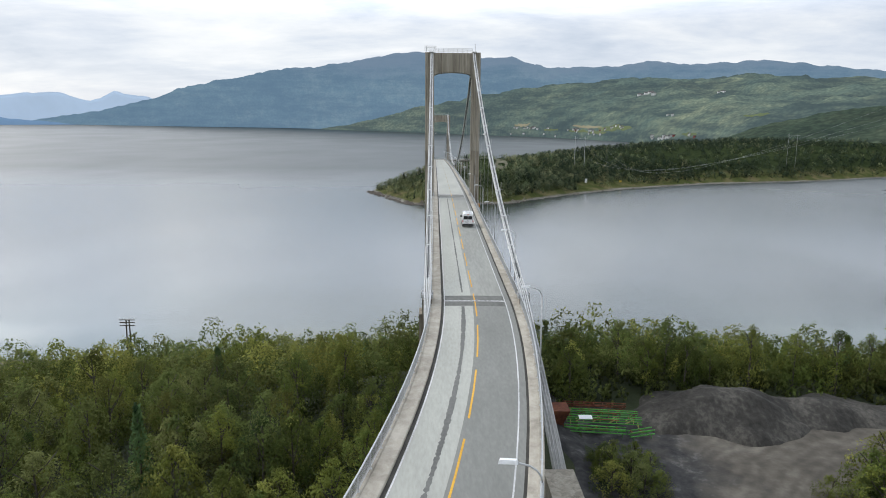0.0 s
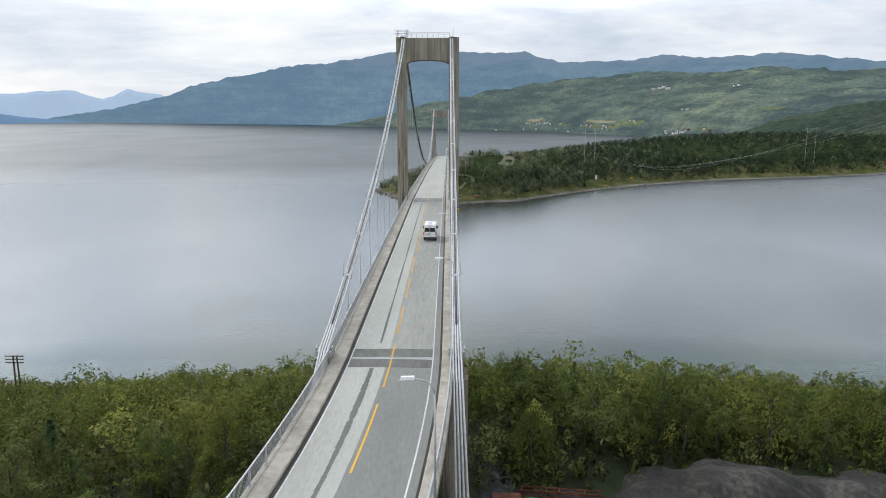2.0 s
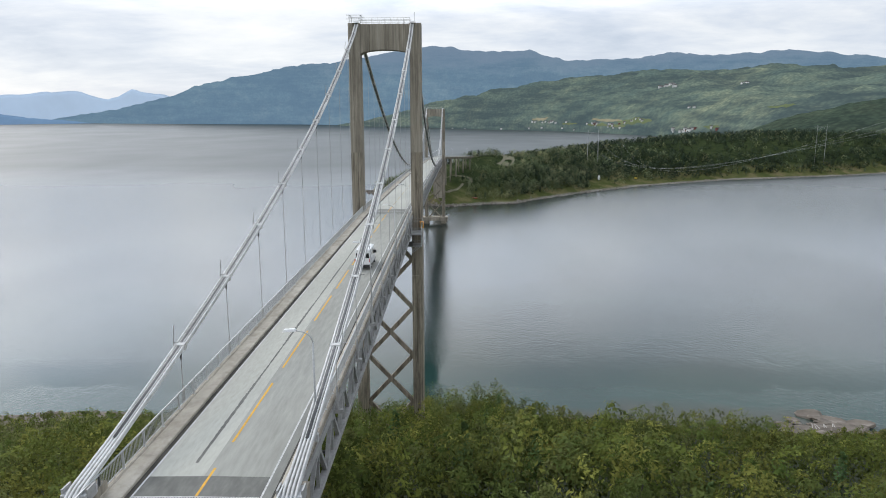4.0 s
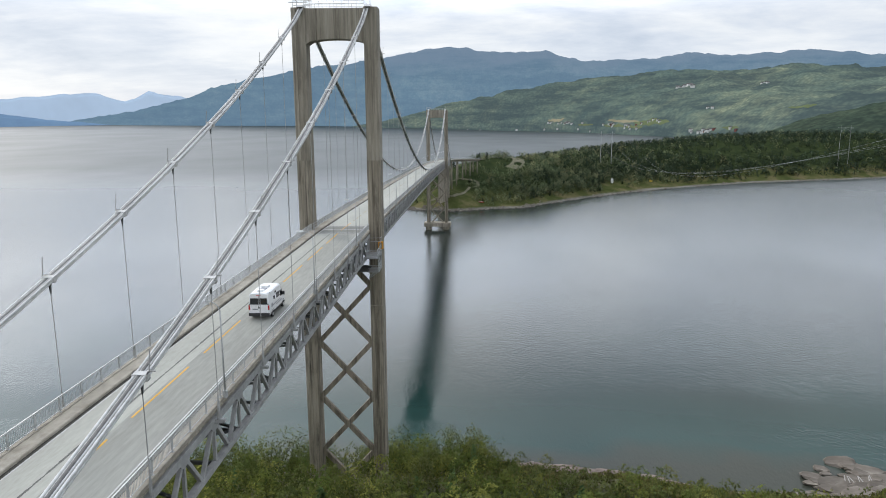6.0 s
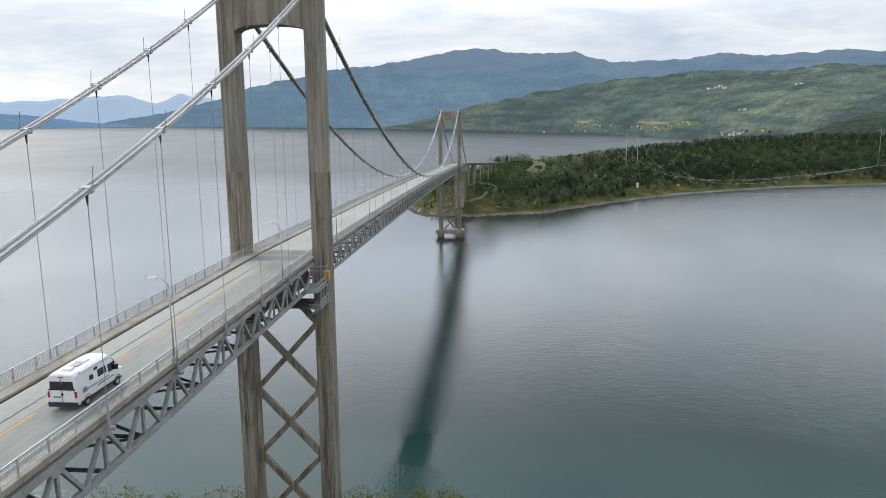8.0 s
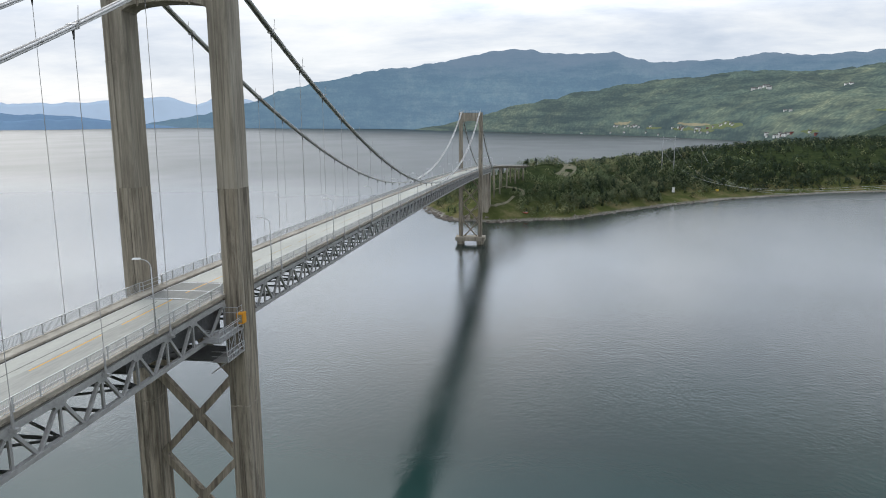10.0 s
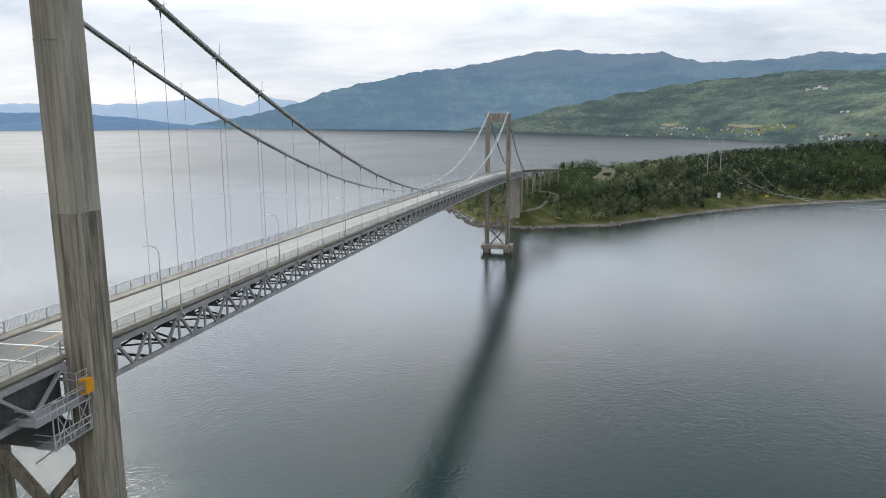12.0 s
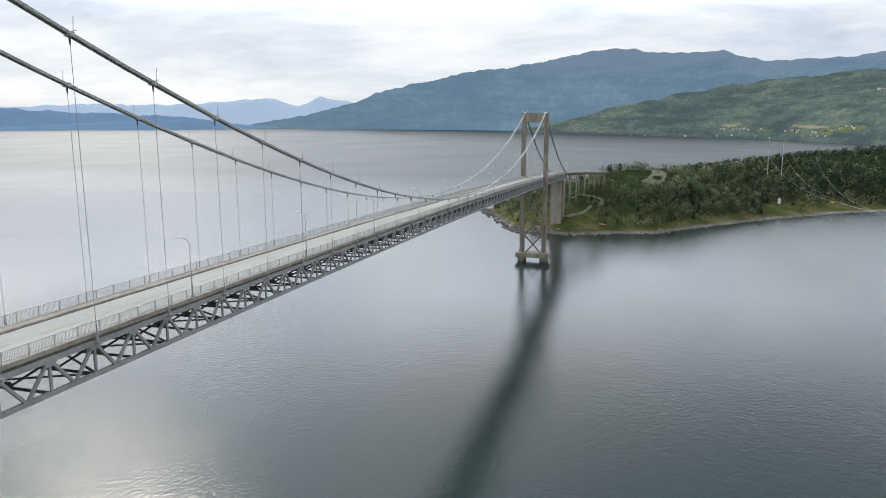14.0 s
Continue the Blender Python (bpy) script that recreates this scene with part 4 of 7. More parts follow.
panel, rails_me, post_me = railing_panel(), railing_rails(), railing_post()
PANEL_V, PANEL_F = [Vector(v) for v in panel.v], panel.f
for s in (-1, 1):
    for y0, y1, where in ((-215, JOINT, "approach"), (JOINT, -1.2, "side span"), (3.4, SPAN - 1.2, "main span"), (SPAN + 3.4, FAR_END, "far side span"), (FAR_END, 532, "far viaduct")):
        t = thing("railing", "galvanised steel railing with upright bars along the " + where, "railing", "bridge railings")
        n = round((y1 - y0) / PANEL)
        bars = Geo()
        for i in range(n + 1):
            y = y0 + (y1 - y0) * i / n
            p, q = on_line(y, s * 4.88, 0.29), on_line(min(y + PANEL, 532), s * 4.88, 0.29)
            d = q - p
            m = Matrix.Translation(p) @ Euler((math.atan2(d.z, math.hypot(d.x, d.y)), 0, math.atan2(-d.x, d.y))).to_matrix().to_4x4()
            k = d.length / PANEL
            place(part("post", post_me, M["galvanised"], t), m)
            if i < n:
                stretch = Matrix.Diagonal((1, (y1 - y0) / n / PANEL * k, 1, 1))
                place(part("rail", rails_me, M["galvanised"], t), m @ stretch)
                for v in PANEL_V:
                    bars.v.append(tuple(m @ stretch @ v))
                bars.f += [tuple(j + i * len(PANEL_V) for j in f) for f in PANEL_F]
        tagged(part("railing_infill", bars, M["galvanised"], t), kind="stuff")
    # short bends round the tower legs
    for ya in (0.0, SPAN):
        t = thing("railing", "short railing bend round the inside of a tower leg", "railing", "bridge railings")
        pts = [on_line(ya - 1.25, s * 4.88, 0.3), on_line(ya - 0.95, s * 4.62, 0.3), on_line(ya + 3.15, s * 4.62, 0.3), on_line(ya + 3.5, s * 4.88, 0.3)]
        for p in pts:
            part("post", Geo().beam(p, p + Vector((0, 0, 1.04)), 0.08, 0.08), M["galvanised"], t)
        for h in (0.15, 0.6, 1.04):
            part("rail", Geo().tube([p + Vector((0, 0, h)) for p in pts], 0.04, 5), M["galvanised"], t)

# ---- stiffening trusses ----
TX, TOP_H, LOW_H = 4.86, -0.68, -3.75


def truss(nodes, label):
    t = thing("stiffening_truss", label, "bridge truss", "trusses under the deck")
    mid = [(a + b) / 2 for a, b in zip(nodes, nodes[1:])]
    for s in (-1, 1):
        ends = stations(nodes[0], nodes[-1], 8)
        part("top_chord", Geo().sweep(ends, [(s * TX - 0.2, TOP_H - 0.26), (s * TX + 0.2, TOP_H - 0.26), (s * TX + 0.2, TOP_H + 0.26), (s * TX - 0.2, TOP_H + 0.26)]), M["steel"], t)
        part("bottom_chord", Geo().sweep(ends, [(s * TX - 0.21, LOW_H - 0.2), (s * TX + 0.21, LOW_H - 0.2), (s * TX + 0.21, LOW_H + 0.2), (s * TX - 0.21, LOW_H + 0.2)]), M["steel"], t)
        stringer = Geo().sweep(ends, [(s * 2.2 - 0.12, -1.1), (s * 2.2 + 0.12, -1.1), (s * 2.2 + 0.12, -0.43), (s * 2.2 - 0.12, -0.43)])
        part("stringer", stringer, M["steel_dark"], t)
        for i, y in enumerate(nodes):
            up, dn = on_line(y, s * TX, TOP_H), on_line(y, s * TX, LOW_H)
            part("vertical", Geo().beam(up, dn, 0.20, 0.24, up=(0, 1, 0)), M["steel"], t)
            part("gusset", Geo().hull8([on_line(y - 0.5, s * TX - 0.17, TOP_H - 0.62), on_line(y + 0.5, s * TX - 0.17, TOP_H - 0.62), on_line(y + 0.5, s * TX + 0.17, TOP_H - 0.62), on_line(y - 0.5, s * TX + 0.17, TOP_H - 0.62), on_line(y - 0.75, s * TX - 0.17, TOP_H - 0.2), on_line(y + 0.75, s * TX - 0.17, TOP_H - 0.2), on_line(y + 0.75, s * TX + 0.17, TOP_H - 0.2), on_line(y - 0.75, s * TX + 0.17, TOP_H - 0.2)]), M["steel"], t)
            for k in (i - 1, i):
                if 0 <= k < len(mid):
                    part("diagonal", Geo().beam(up, on_line(mid[k], s * TX, LOW_H), 0.26, 0.27, up=(1, 0, 0)), M["steel"], t)
    # inner members take the dark steel, with the deck's shade put into the colour
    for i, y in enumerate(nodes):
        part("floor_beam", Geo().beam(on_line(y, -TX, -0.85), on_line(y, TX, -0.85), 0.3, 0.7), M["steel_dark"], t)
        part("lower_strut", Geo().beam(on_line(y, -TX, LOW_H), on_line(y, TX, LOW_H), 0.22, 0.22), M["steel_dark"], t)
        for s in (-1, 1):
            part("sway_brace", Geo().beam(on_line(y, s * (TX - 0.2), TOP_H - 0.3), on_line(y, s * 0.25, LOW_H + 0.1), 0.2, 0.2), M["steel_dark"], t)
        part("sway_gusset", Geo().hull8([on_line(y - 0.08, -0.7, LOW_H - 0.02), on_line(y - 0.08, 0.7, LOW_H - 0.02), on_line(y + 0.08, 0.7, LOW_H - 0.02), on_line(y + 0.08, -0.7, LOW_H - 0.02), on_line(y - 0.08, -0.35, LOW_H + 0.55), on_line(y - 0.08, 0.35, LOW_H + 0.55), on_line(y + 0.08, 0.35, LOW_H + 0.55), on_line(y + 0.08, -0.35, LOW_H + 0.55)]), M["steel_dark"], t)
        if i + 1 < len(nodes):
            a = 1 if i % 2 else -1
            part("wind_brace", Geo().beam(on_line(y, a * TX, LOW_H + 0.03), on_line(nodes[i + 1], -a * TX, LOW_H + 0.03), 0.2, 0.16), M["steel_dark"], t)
    return t


SIDE_NODES = [-1.0] + [-3.2 - 5.06 * k for k in range(1, 20)] + [JOINT + 0.5]
MAIN_NODES = [3.1] + [5.53 + 5.235 * k for k in range(65)] + [SPAN - 1.0]
FAR_NODES = [SPAN + 3.2 + 5.28 * k for k in range(0, 21)] + [FAR_END - 0.6]
truss(sorted(SIDE_NODES), "grey painted steel lattice truss under the near side span")
truss(MAIN_NODES, "grey painted steel lattice truss under the main span")
truss(FAR_NODES, "grey painted steel lattice truss under the far side span")

# ---- cables and hangers ----
CX = 5.32
SIDE_HANG = [-3.2 - 10.12 * k for k in range(1, 10)]
MAIN_HANG = [16.0 + 10.47 * k for k in range(31)]
FAR_HANG = [SPAN + 3.2 + 10.56 * k for k in range(1, 10)]
clamp_me = Geo().box(-0.41, 0.41, -0.17, 0.17, 0.13, 0.20).box(-0.41, 0.41, -0.17, 0.17, -0.22, -0.13).box(-0.41, -0.34, -0.14, 0.16, -0.2, 0.2).box(0.34, 0.41, -0.14, 0.16, -0.2, 0.2).mesh("clamp")
spike_me = Geo().tube([(0, 0, 0.2), (0.12, 0, 1.45)], 0.03, 5).tube([(0, 0, 0.28), (0.35, 0, 0.28)], 0.035, 5).mesh("post")
for s in (-1, 1):
    t = thing("main_cable", "suspension cable of parallel pale galvanised ropes with clamps", "cable", "main cables")
    ys = stations(-104, 0, 5.2) + stations(2.8, SPAN, 6.0) + stations(SPAN + 2.8, FAR_END - 6, 6)
    for a in range(4):
        for b in range(2):
            dx, dz = (a - 1.5) * 0.19, (b - 0.5) * 0.17
            pts = [(s * CX + dx, y, cable_z(min(max(y, -200), 600)) + dz) for y in ys]
            # down over the saddle to the anchor block
            pts = [(s * (5.6 + (a - 1.5) * 0.28), -132.0, 45.2 + (b - 0.5) * 0.7), (s * CX + dx * 1.1, JOINT - 1.2, 54.7 + dz)] + pts
            e = on_line(FAR_END, s * CX, 0)
            pts.append((e.x + dx, FAR_END - 1, road_z(FAR_END) + 0.9 + dz))
            pts.append((e.x + dx, FAR_END + 14, road_z(FAR_END) - 8 + dz))
            part("rope", Geo().tube(pts, 0.080, 6), M["cable_white"], t, smooth=True)
    row = [(s * CX, y, cable_z(min(max(y, -200), 600))) for y in ys]
    part("core", Geo().tube(row, 0.19, 6), M["steel_dark"], t, "dark inner ropes of the cable", smooth=True)
    for y in SIDE_HANG + MAIN_HANG + FAR_HANG:
        z = cable_z(y)
        sl = (cable_z(y + 0.5) - cable_z(y - 0.5))
        m = Matrix.Translation((s * CX, y, z)) @ Euler((math.atan(sl), 0, 0)).to_matrix().to_4x4()
        place(part("clamp", clamp_me, M["cable_white"], t), m)
        place(part("walkline_post", spike_me, M["steel"], t, "thin upright post"), Matrix.Translation((s * (CX + 0.44), y, z)))

# splay saddles at the start of the side span
for s in (-1, 1):
    t = thing("splay_saddle", "steel saddle frame that bends the cable ropes down", "cable saddle", "cable saddles")
    part("base", Geo().box(s * CX - 0.55, s * CX + 0.55, JOINT - 2.2, JOINT + 0.6, 52.6, 54.2), M["concrete"], t)
    part("cradle", Geo().box(s * CX - 0.62, s * CX + 0.62, JOINT - 1.7, JOINT - 0.5, 54.2, 54.62), M["galvanised"], t)
    for o in (-0.62, 0.62):
        part("cheek", Geo().box(s * CX + o - 0.05, s * CX + o + 0.05, JOINT - 1.5, JOINT - 0.7, 54.2, 54.85), M["steel"], t)
    a = thing("anchor_block", "square pale concrete anchor block for the cable ropes", "anchor block", "anchor blocks")
    part("block", Geo().hull8([(s * 5.5 - 1.4, -140, 34), (s * 5.5 + 1.4, -140, 34), (s * 5.5 + 1.4, -130.8, 34), (s * 5.5 - 1.4, -130.8, 34), (s * 5.4 - 1.2, -139.5, 46.0), (s * 5.4 + 1.2, -139.5, 46.0), (s * 5.4 + 1.2, -131.2, 46.0), (s * 5.4 - 1.2, -131.2, 46.0)]), M["concrete"], a)

hanger_group = "hangers of the bridge"
for s in (-1, 1):
    for y in SIDE_HANG + MAIN_HANG + FAR_HANG:
        z1, z0 = cable_z(y) - 0.22, road_z(y) - 0.55
        t = thing("hanger", "thin steel hanger rope with a cone socket at deck level", "hanger", hanger_group)
        if z1 - z0 > 1.2:
            part("rope", Geo().tube([(s * CX, y, z0 + 0.4), (s * CX, y, z1)], 0.028, 5), M["steel"], t)
            part("top_socket", Geo().tube([(s * CX, y, z1 - 0.75), (s * CX, y, z1 + 0.05)], 0.055, 6, 0.13), M["steel_dark"], t)
        part("foot_socket", Geo().tube([(s * CX, y, z0), (s * CX, y, z0 + 1.75)], 0.15, 6, 0.05), M["steel"], t)
        part("bracket", Geo().box(min(s * 4.9, s * 5.7), max(s * 4.9, s * 5.7), y - 0.16, y + 0.16, z0 - 0.25, z0), M["steel"], t)

# ---- lamps ----
def lamp_post():
    t = thing("street_lamp", "slim grey street lamp with curved arm and white head", "street lamp", "street lamps on the bridge")
    arm = [(0, 0, 6.15)] + [(-0.75 + 0.75 * math.cos(a), 0, 6.15 + 0.72 * math.sin(a)) for a in (0.4, 0.8, 1.2, 1.5)] + [(-1.0, 0, 6.91)]
    part("pole", Geo().tube([(0, 0, 0), (0, 0, 3), (0, 0, 6.2)], 0.075, 8, 0.055), M["galvanised"], t, smooth=True)
    part("arm", Geo().tube(arm, 0.04, 6), M["galvanised"], t, smooth=True)
    part("foot_box", Geo().box(-0.14, 0.14, -0.14, 0.14, 0, 0.5), M["galvanised"], t)
    head = Geo().hull8([(-1.72, -0.15, 6.85), (-0.95, -0.12, 6.89), (-0.95, 0.12, 6.89), (-1.72, 0.15, 6.85), (-1.66, -0.09, 7.0), (-1.0, -0.08, 7.04), (-1.0, 0.08, 7.04), (-1.66, 0.09, 7.0)])
    part("head", head, M["lamp_white"], t, "white lamp head")
    return t


lamp = lamp_post()
first = True
for k in range(-7, 19):
    y = 13.0 + 28.4 * k
    p = on_line(y, 5.12, 0.2)
    m = Matrix.Translation(p) @ pose(0, 0, 0, 0, 0, heading(y))
    if first:
        place(lamp, m)
        first = False
    else:
        copy_thing(lamp, m)

# ---- platform beside the near tower ----
t = thing("inspection_platform", "grey steel inspection platform with railings beside the tower leg", "platform")
for zf, y0, y1 in ((50.6, -6.8, -0.85), (48.0, -5.2, -0.85)):
    part("floor", Geo().box(5.15, 7.0, y0, y1, zf - 0.12, zf), M["steel"], t)
    for h in (0.55, 1.1):
        part("rail", Geo().tube([(5.2, y0, zf + h), (6.95, y0, zf + h), (6.95, y1, zf + h)], 0.04, 5), M["galvanised"], t)
    for i in range(5):
        y = y0 + (y1 - y0) * i / 4
        part("post", Geo().beam((6.95, y, zf), (6.95, y, zf + 1.1), 0.06, 0.06), M["galvanised"], t)
for y in (-5.1, -3.0, -1.0):
    part("hanger_bar", Geo().beam((6.9, y, 48.0), (6.9, y, 50.6), 0.09, 0.09), M["galvanised"], t)
    part("bracket", Geo().beam((5.0, y, 46.6), (6.9, y, 48.0), 0.12, 0.12), M["steel"], t)
for a, b in ((-5.1, -3.0), (-3.0, -1.0)):
    part("cross_bar", Geo().beam((6.9, a, 48.0), (6.9, b, 50.6), 0.07, 0.07), M["galvanised"], t)
# added solid block, coloured dark for the shadowed interior below the deck
part("housing", Geo().hull8([(-4.2, -19.0, 51.6), (4.2, -19.0, 51.6), (4.2, -0.85, 50.3), (-4.2, -0.85, 50.3), (-4.2, -19.0, 53.2), (4.2, -19.0, 53.2), (4.2, -0.85, 53.4), (-4.2, -0.85, 53.4)]), M["steel_dark"], t, "added dark block standing in for the shaded space under the deck")
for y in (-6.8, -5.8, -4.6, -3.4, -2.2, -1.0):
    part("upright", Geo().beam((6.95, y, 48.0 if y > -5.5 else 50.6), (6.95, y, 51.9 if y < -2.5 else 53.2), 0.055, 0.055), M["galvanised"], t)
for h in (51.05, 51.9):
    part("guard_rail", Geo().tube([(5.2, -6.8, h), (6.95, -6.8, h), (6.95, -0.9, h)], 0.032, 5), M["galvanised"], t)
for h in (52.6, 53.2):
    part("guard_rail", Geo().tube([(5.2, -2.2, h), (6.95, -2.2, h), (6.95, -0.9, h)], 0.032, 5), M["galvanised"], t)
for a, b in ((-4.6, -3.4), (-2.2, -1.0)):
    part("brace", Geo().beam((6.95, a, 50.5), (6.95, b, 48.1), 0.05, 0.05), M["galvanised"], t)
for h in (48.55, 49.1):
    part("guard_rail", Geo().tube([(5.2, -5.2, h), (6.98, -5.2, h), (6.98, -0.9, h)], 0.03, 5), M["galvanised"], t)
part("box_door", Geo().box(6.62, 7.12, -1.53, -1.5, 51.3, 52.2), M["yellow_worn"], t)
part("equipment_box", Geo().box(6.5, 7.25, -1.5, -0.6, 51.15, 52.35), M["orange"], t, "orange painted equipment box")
# soffit colour darkened to carry the shade below the deck
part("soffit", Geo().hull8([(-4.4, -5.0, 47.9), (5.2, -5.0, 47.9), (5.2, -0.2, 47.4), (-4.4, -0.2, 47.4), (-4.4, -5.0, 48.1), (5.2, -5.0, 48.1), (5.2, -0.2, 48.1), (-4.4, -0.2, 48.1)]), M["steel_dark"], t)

# ---- approach viaducts ----
t = thing("approach_viaduct", "concrete approach viaduct carrying the curved road on slab piers", "viaduct")
part("girder", Geo().sweep(stations(-240, JOINT - 0.6, 5), [(-3.6, -2.0), (3.6, -2.0), (4.3, -0.43), (-4.3, -0.43)]), M["concrete"], t)
for y in (-232, -208, -184, -160, -136):
    p = on_line(y)
    part("pier", Geo().hull8([p + Vector((x, yy, -2.0 - 22)) for x, yy in ((-2.6, -0.6), (2.6, -0.6), (2.6, 0.6), (-2.6, 0.6))] + [p + Vector((x, yy, -2.0)) for x, yy in ((-2.8, -0.6), (2.8, -0.6), (2.8, 0.6), (-2.8, 0.6))]), M["concrete"], t)
for s in (-1, 1):
    part("end_column", Geo().box(s * 5.2 - 1.0, s * 5.2 + 1.0, JOINT - 2.4, JOINT + 0.4, 30, 52.6), M["concrete_dirty"], t)
part("end_beam", Geo().box(-4.2, 4.2, JOINT - 2.2, JOINT + 0.2, 47.0, 49.6), M["concrete"], t)

t = thing("far_viaduct", "curved concrete viaduct on tall round columns leading onto the headland", "viaduct")
part("girder", Geo().sweep(stations(FAR_END + 0.6, 532, 5), [(-3.6, -1.7), (3.6, -1.7), (4.5, -0.43), (-4.5, -0.43)]), M["concrete"], t)
for y in (472, 484, 496, 508, 520, 530):
    for o in (-2.6, 2.6):
        p = on_line(y, o, -1.7)
        part("column", Geo().tube([(p.x, p.y, far_land(p.x, p.y) - 1), p], 0.55, 10), M["concrete"], t, smooth=True)
a = thing("abutment_pier", "massive pale concrete anchorage pier under the far end of the truss", "abutment")
part("wall", Geo().hull8([(-3.5, 451, 4), (3.5, 451, 4), (3.5, FAR_END + 2, 4), (-3.5, FAR_END + 2, 4), (-3.5, 451, road_z(451) - 4.5), (3.5, 451, road_z(451) - 4.5), (3.5, FAR_END + 2, road_z(FAR_END) - 4.5), (-3.5, FAR_END + 2, road_z(FAR_END) - 4.5)]), M["concrete"], a)
for s in (-1, 1):
    part("buttress", Geo().box(s * 4.2 - 0.4, s * 4.2 + 0.4, FAR_END - 3, FAR_END + 2, 4, road_z(FAR_END) - 0.5), M["concrete"], a)

# ---- the van ----
M["van_white"] = plain("van_white", (0.80, 0.81, 0.81), 0.25, spec=0.5)
M["dark_glass"] = plain("dark_glass", (0.012, 0.014, 0.016), 0.08, spec=0.6)
M["black_plastic"] = plain("black_plastic", (0.025, 0.025, 0.026), 0.55)
M["tyre"] = plain("tyre", (0.02, 0.02, 0.02), 0.8)
M["tail_red"] = plain("tail_red", (0.45, 0.02, 0.015), 0.25)
M["decal_grey"] = plain("decal_grey", (0.20, 0.21, 0.23), 0.35)


def ring_hull(sections):
    """A closed shell through rings of equal length along y: (y, [(x, z), ...])."""
    g = Geo()
    n = len(sections[0][1])
    for y, ring in sections:
        g.v += [(x, y, z) for x, z in ring]
    for k in range(len(sections) - 1):
        for j in range(n):
            a, b = k * n + j, k * n + (j + 1) % n
            g.f.append((a, b, b + n, a + n))
    g.f += [tuple(reversed(range(n))), tuple(range((len(sections) - 1) * n, len(sections) * n))]
    return g


def body_ring(wb, wt, z0, zs, z1):
    """Half-width at the belt, at the roof, sill, shoulder and roof heights."""
    return [(-wb * 0.97, z0), (wb * 0.97, z0), (wb, z0 + 0.25), (wb, zs), (wt, z1 - 0.16), (wt - 0.16, z1), (0.0, z1 + 0.03), (-wt + 0.16, z1), (-wt, z1 - 0.16), (-wb, zs), (-wb, z0 + 0.25)]


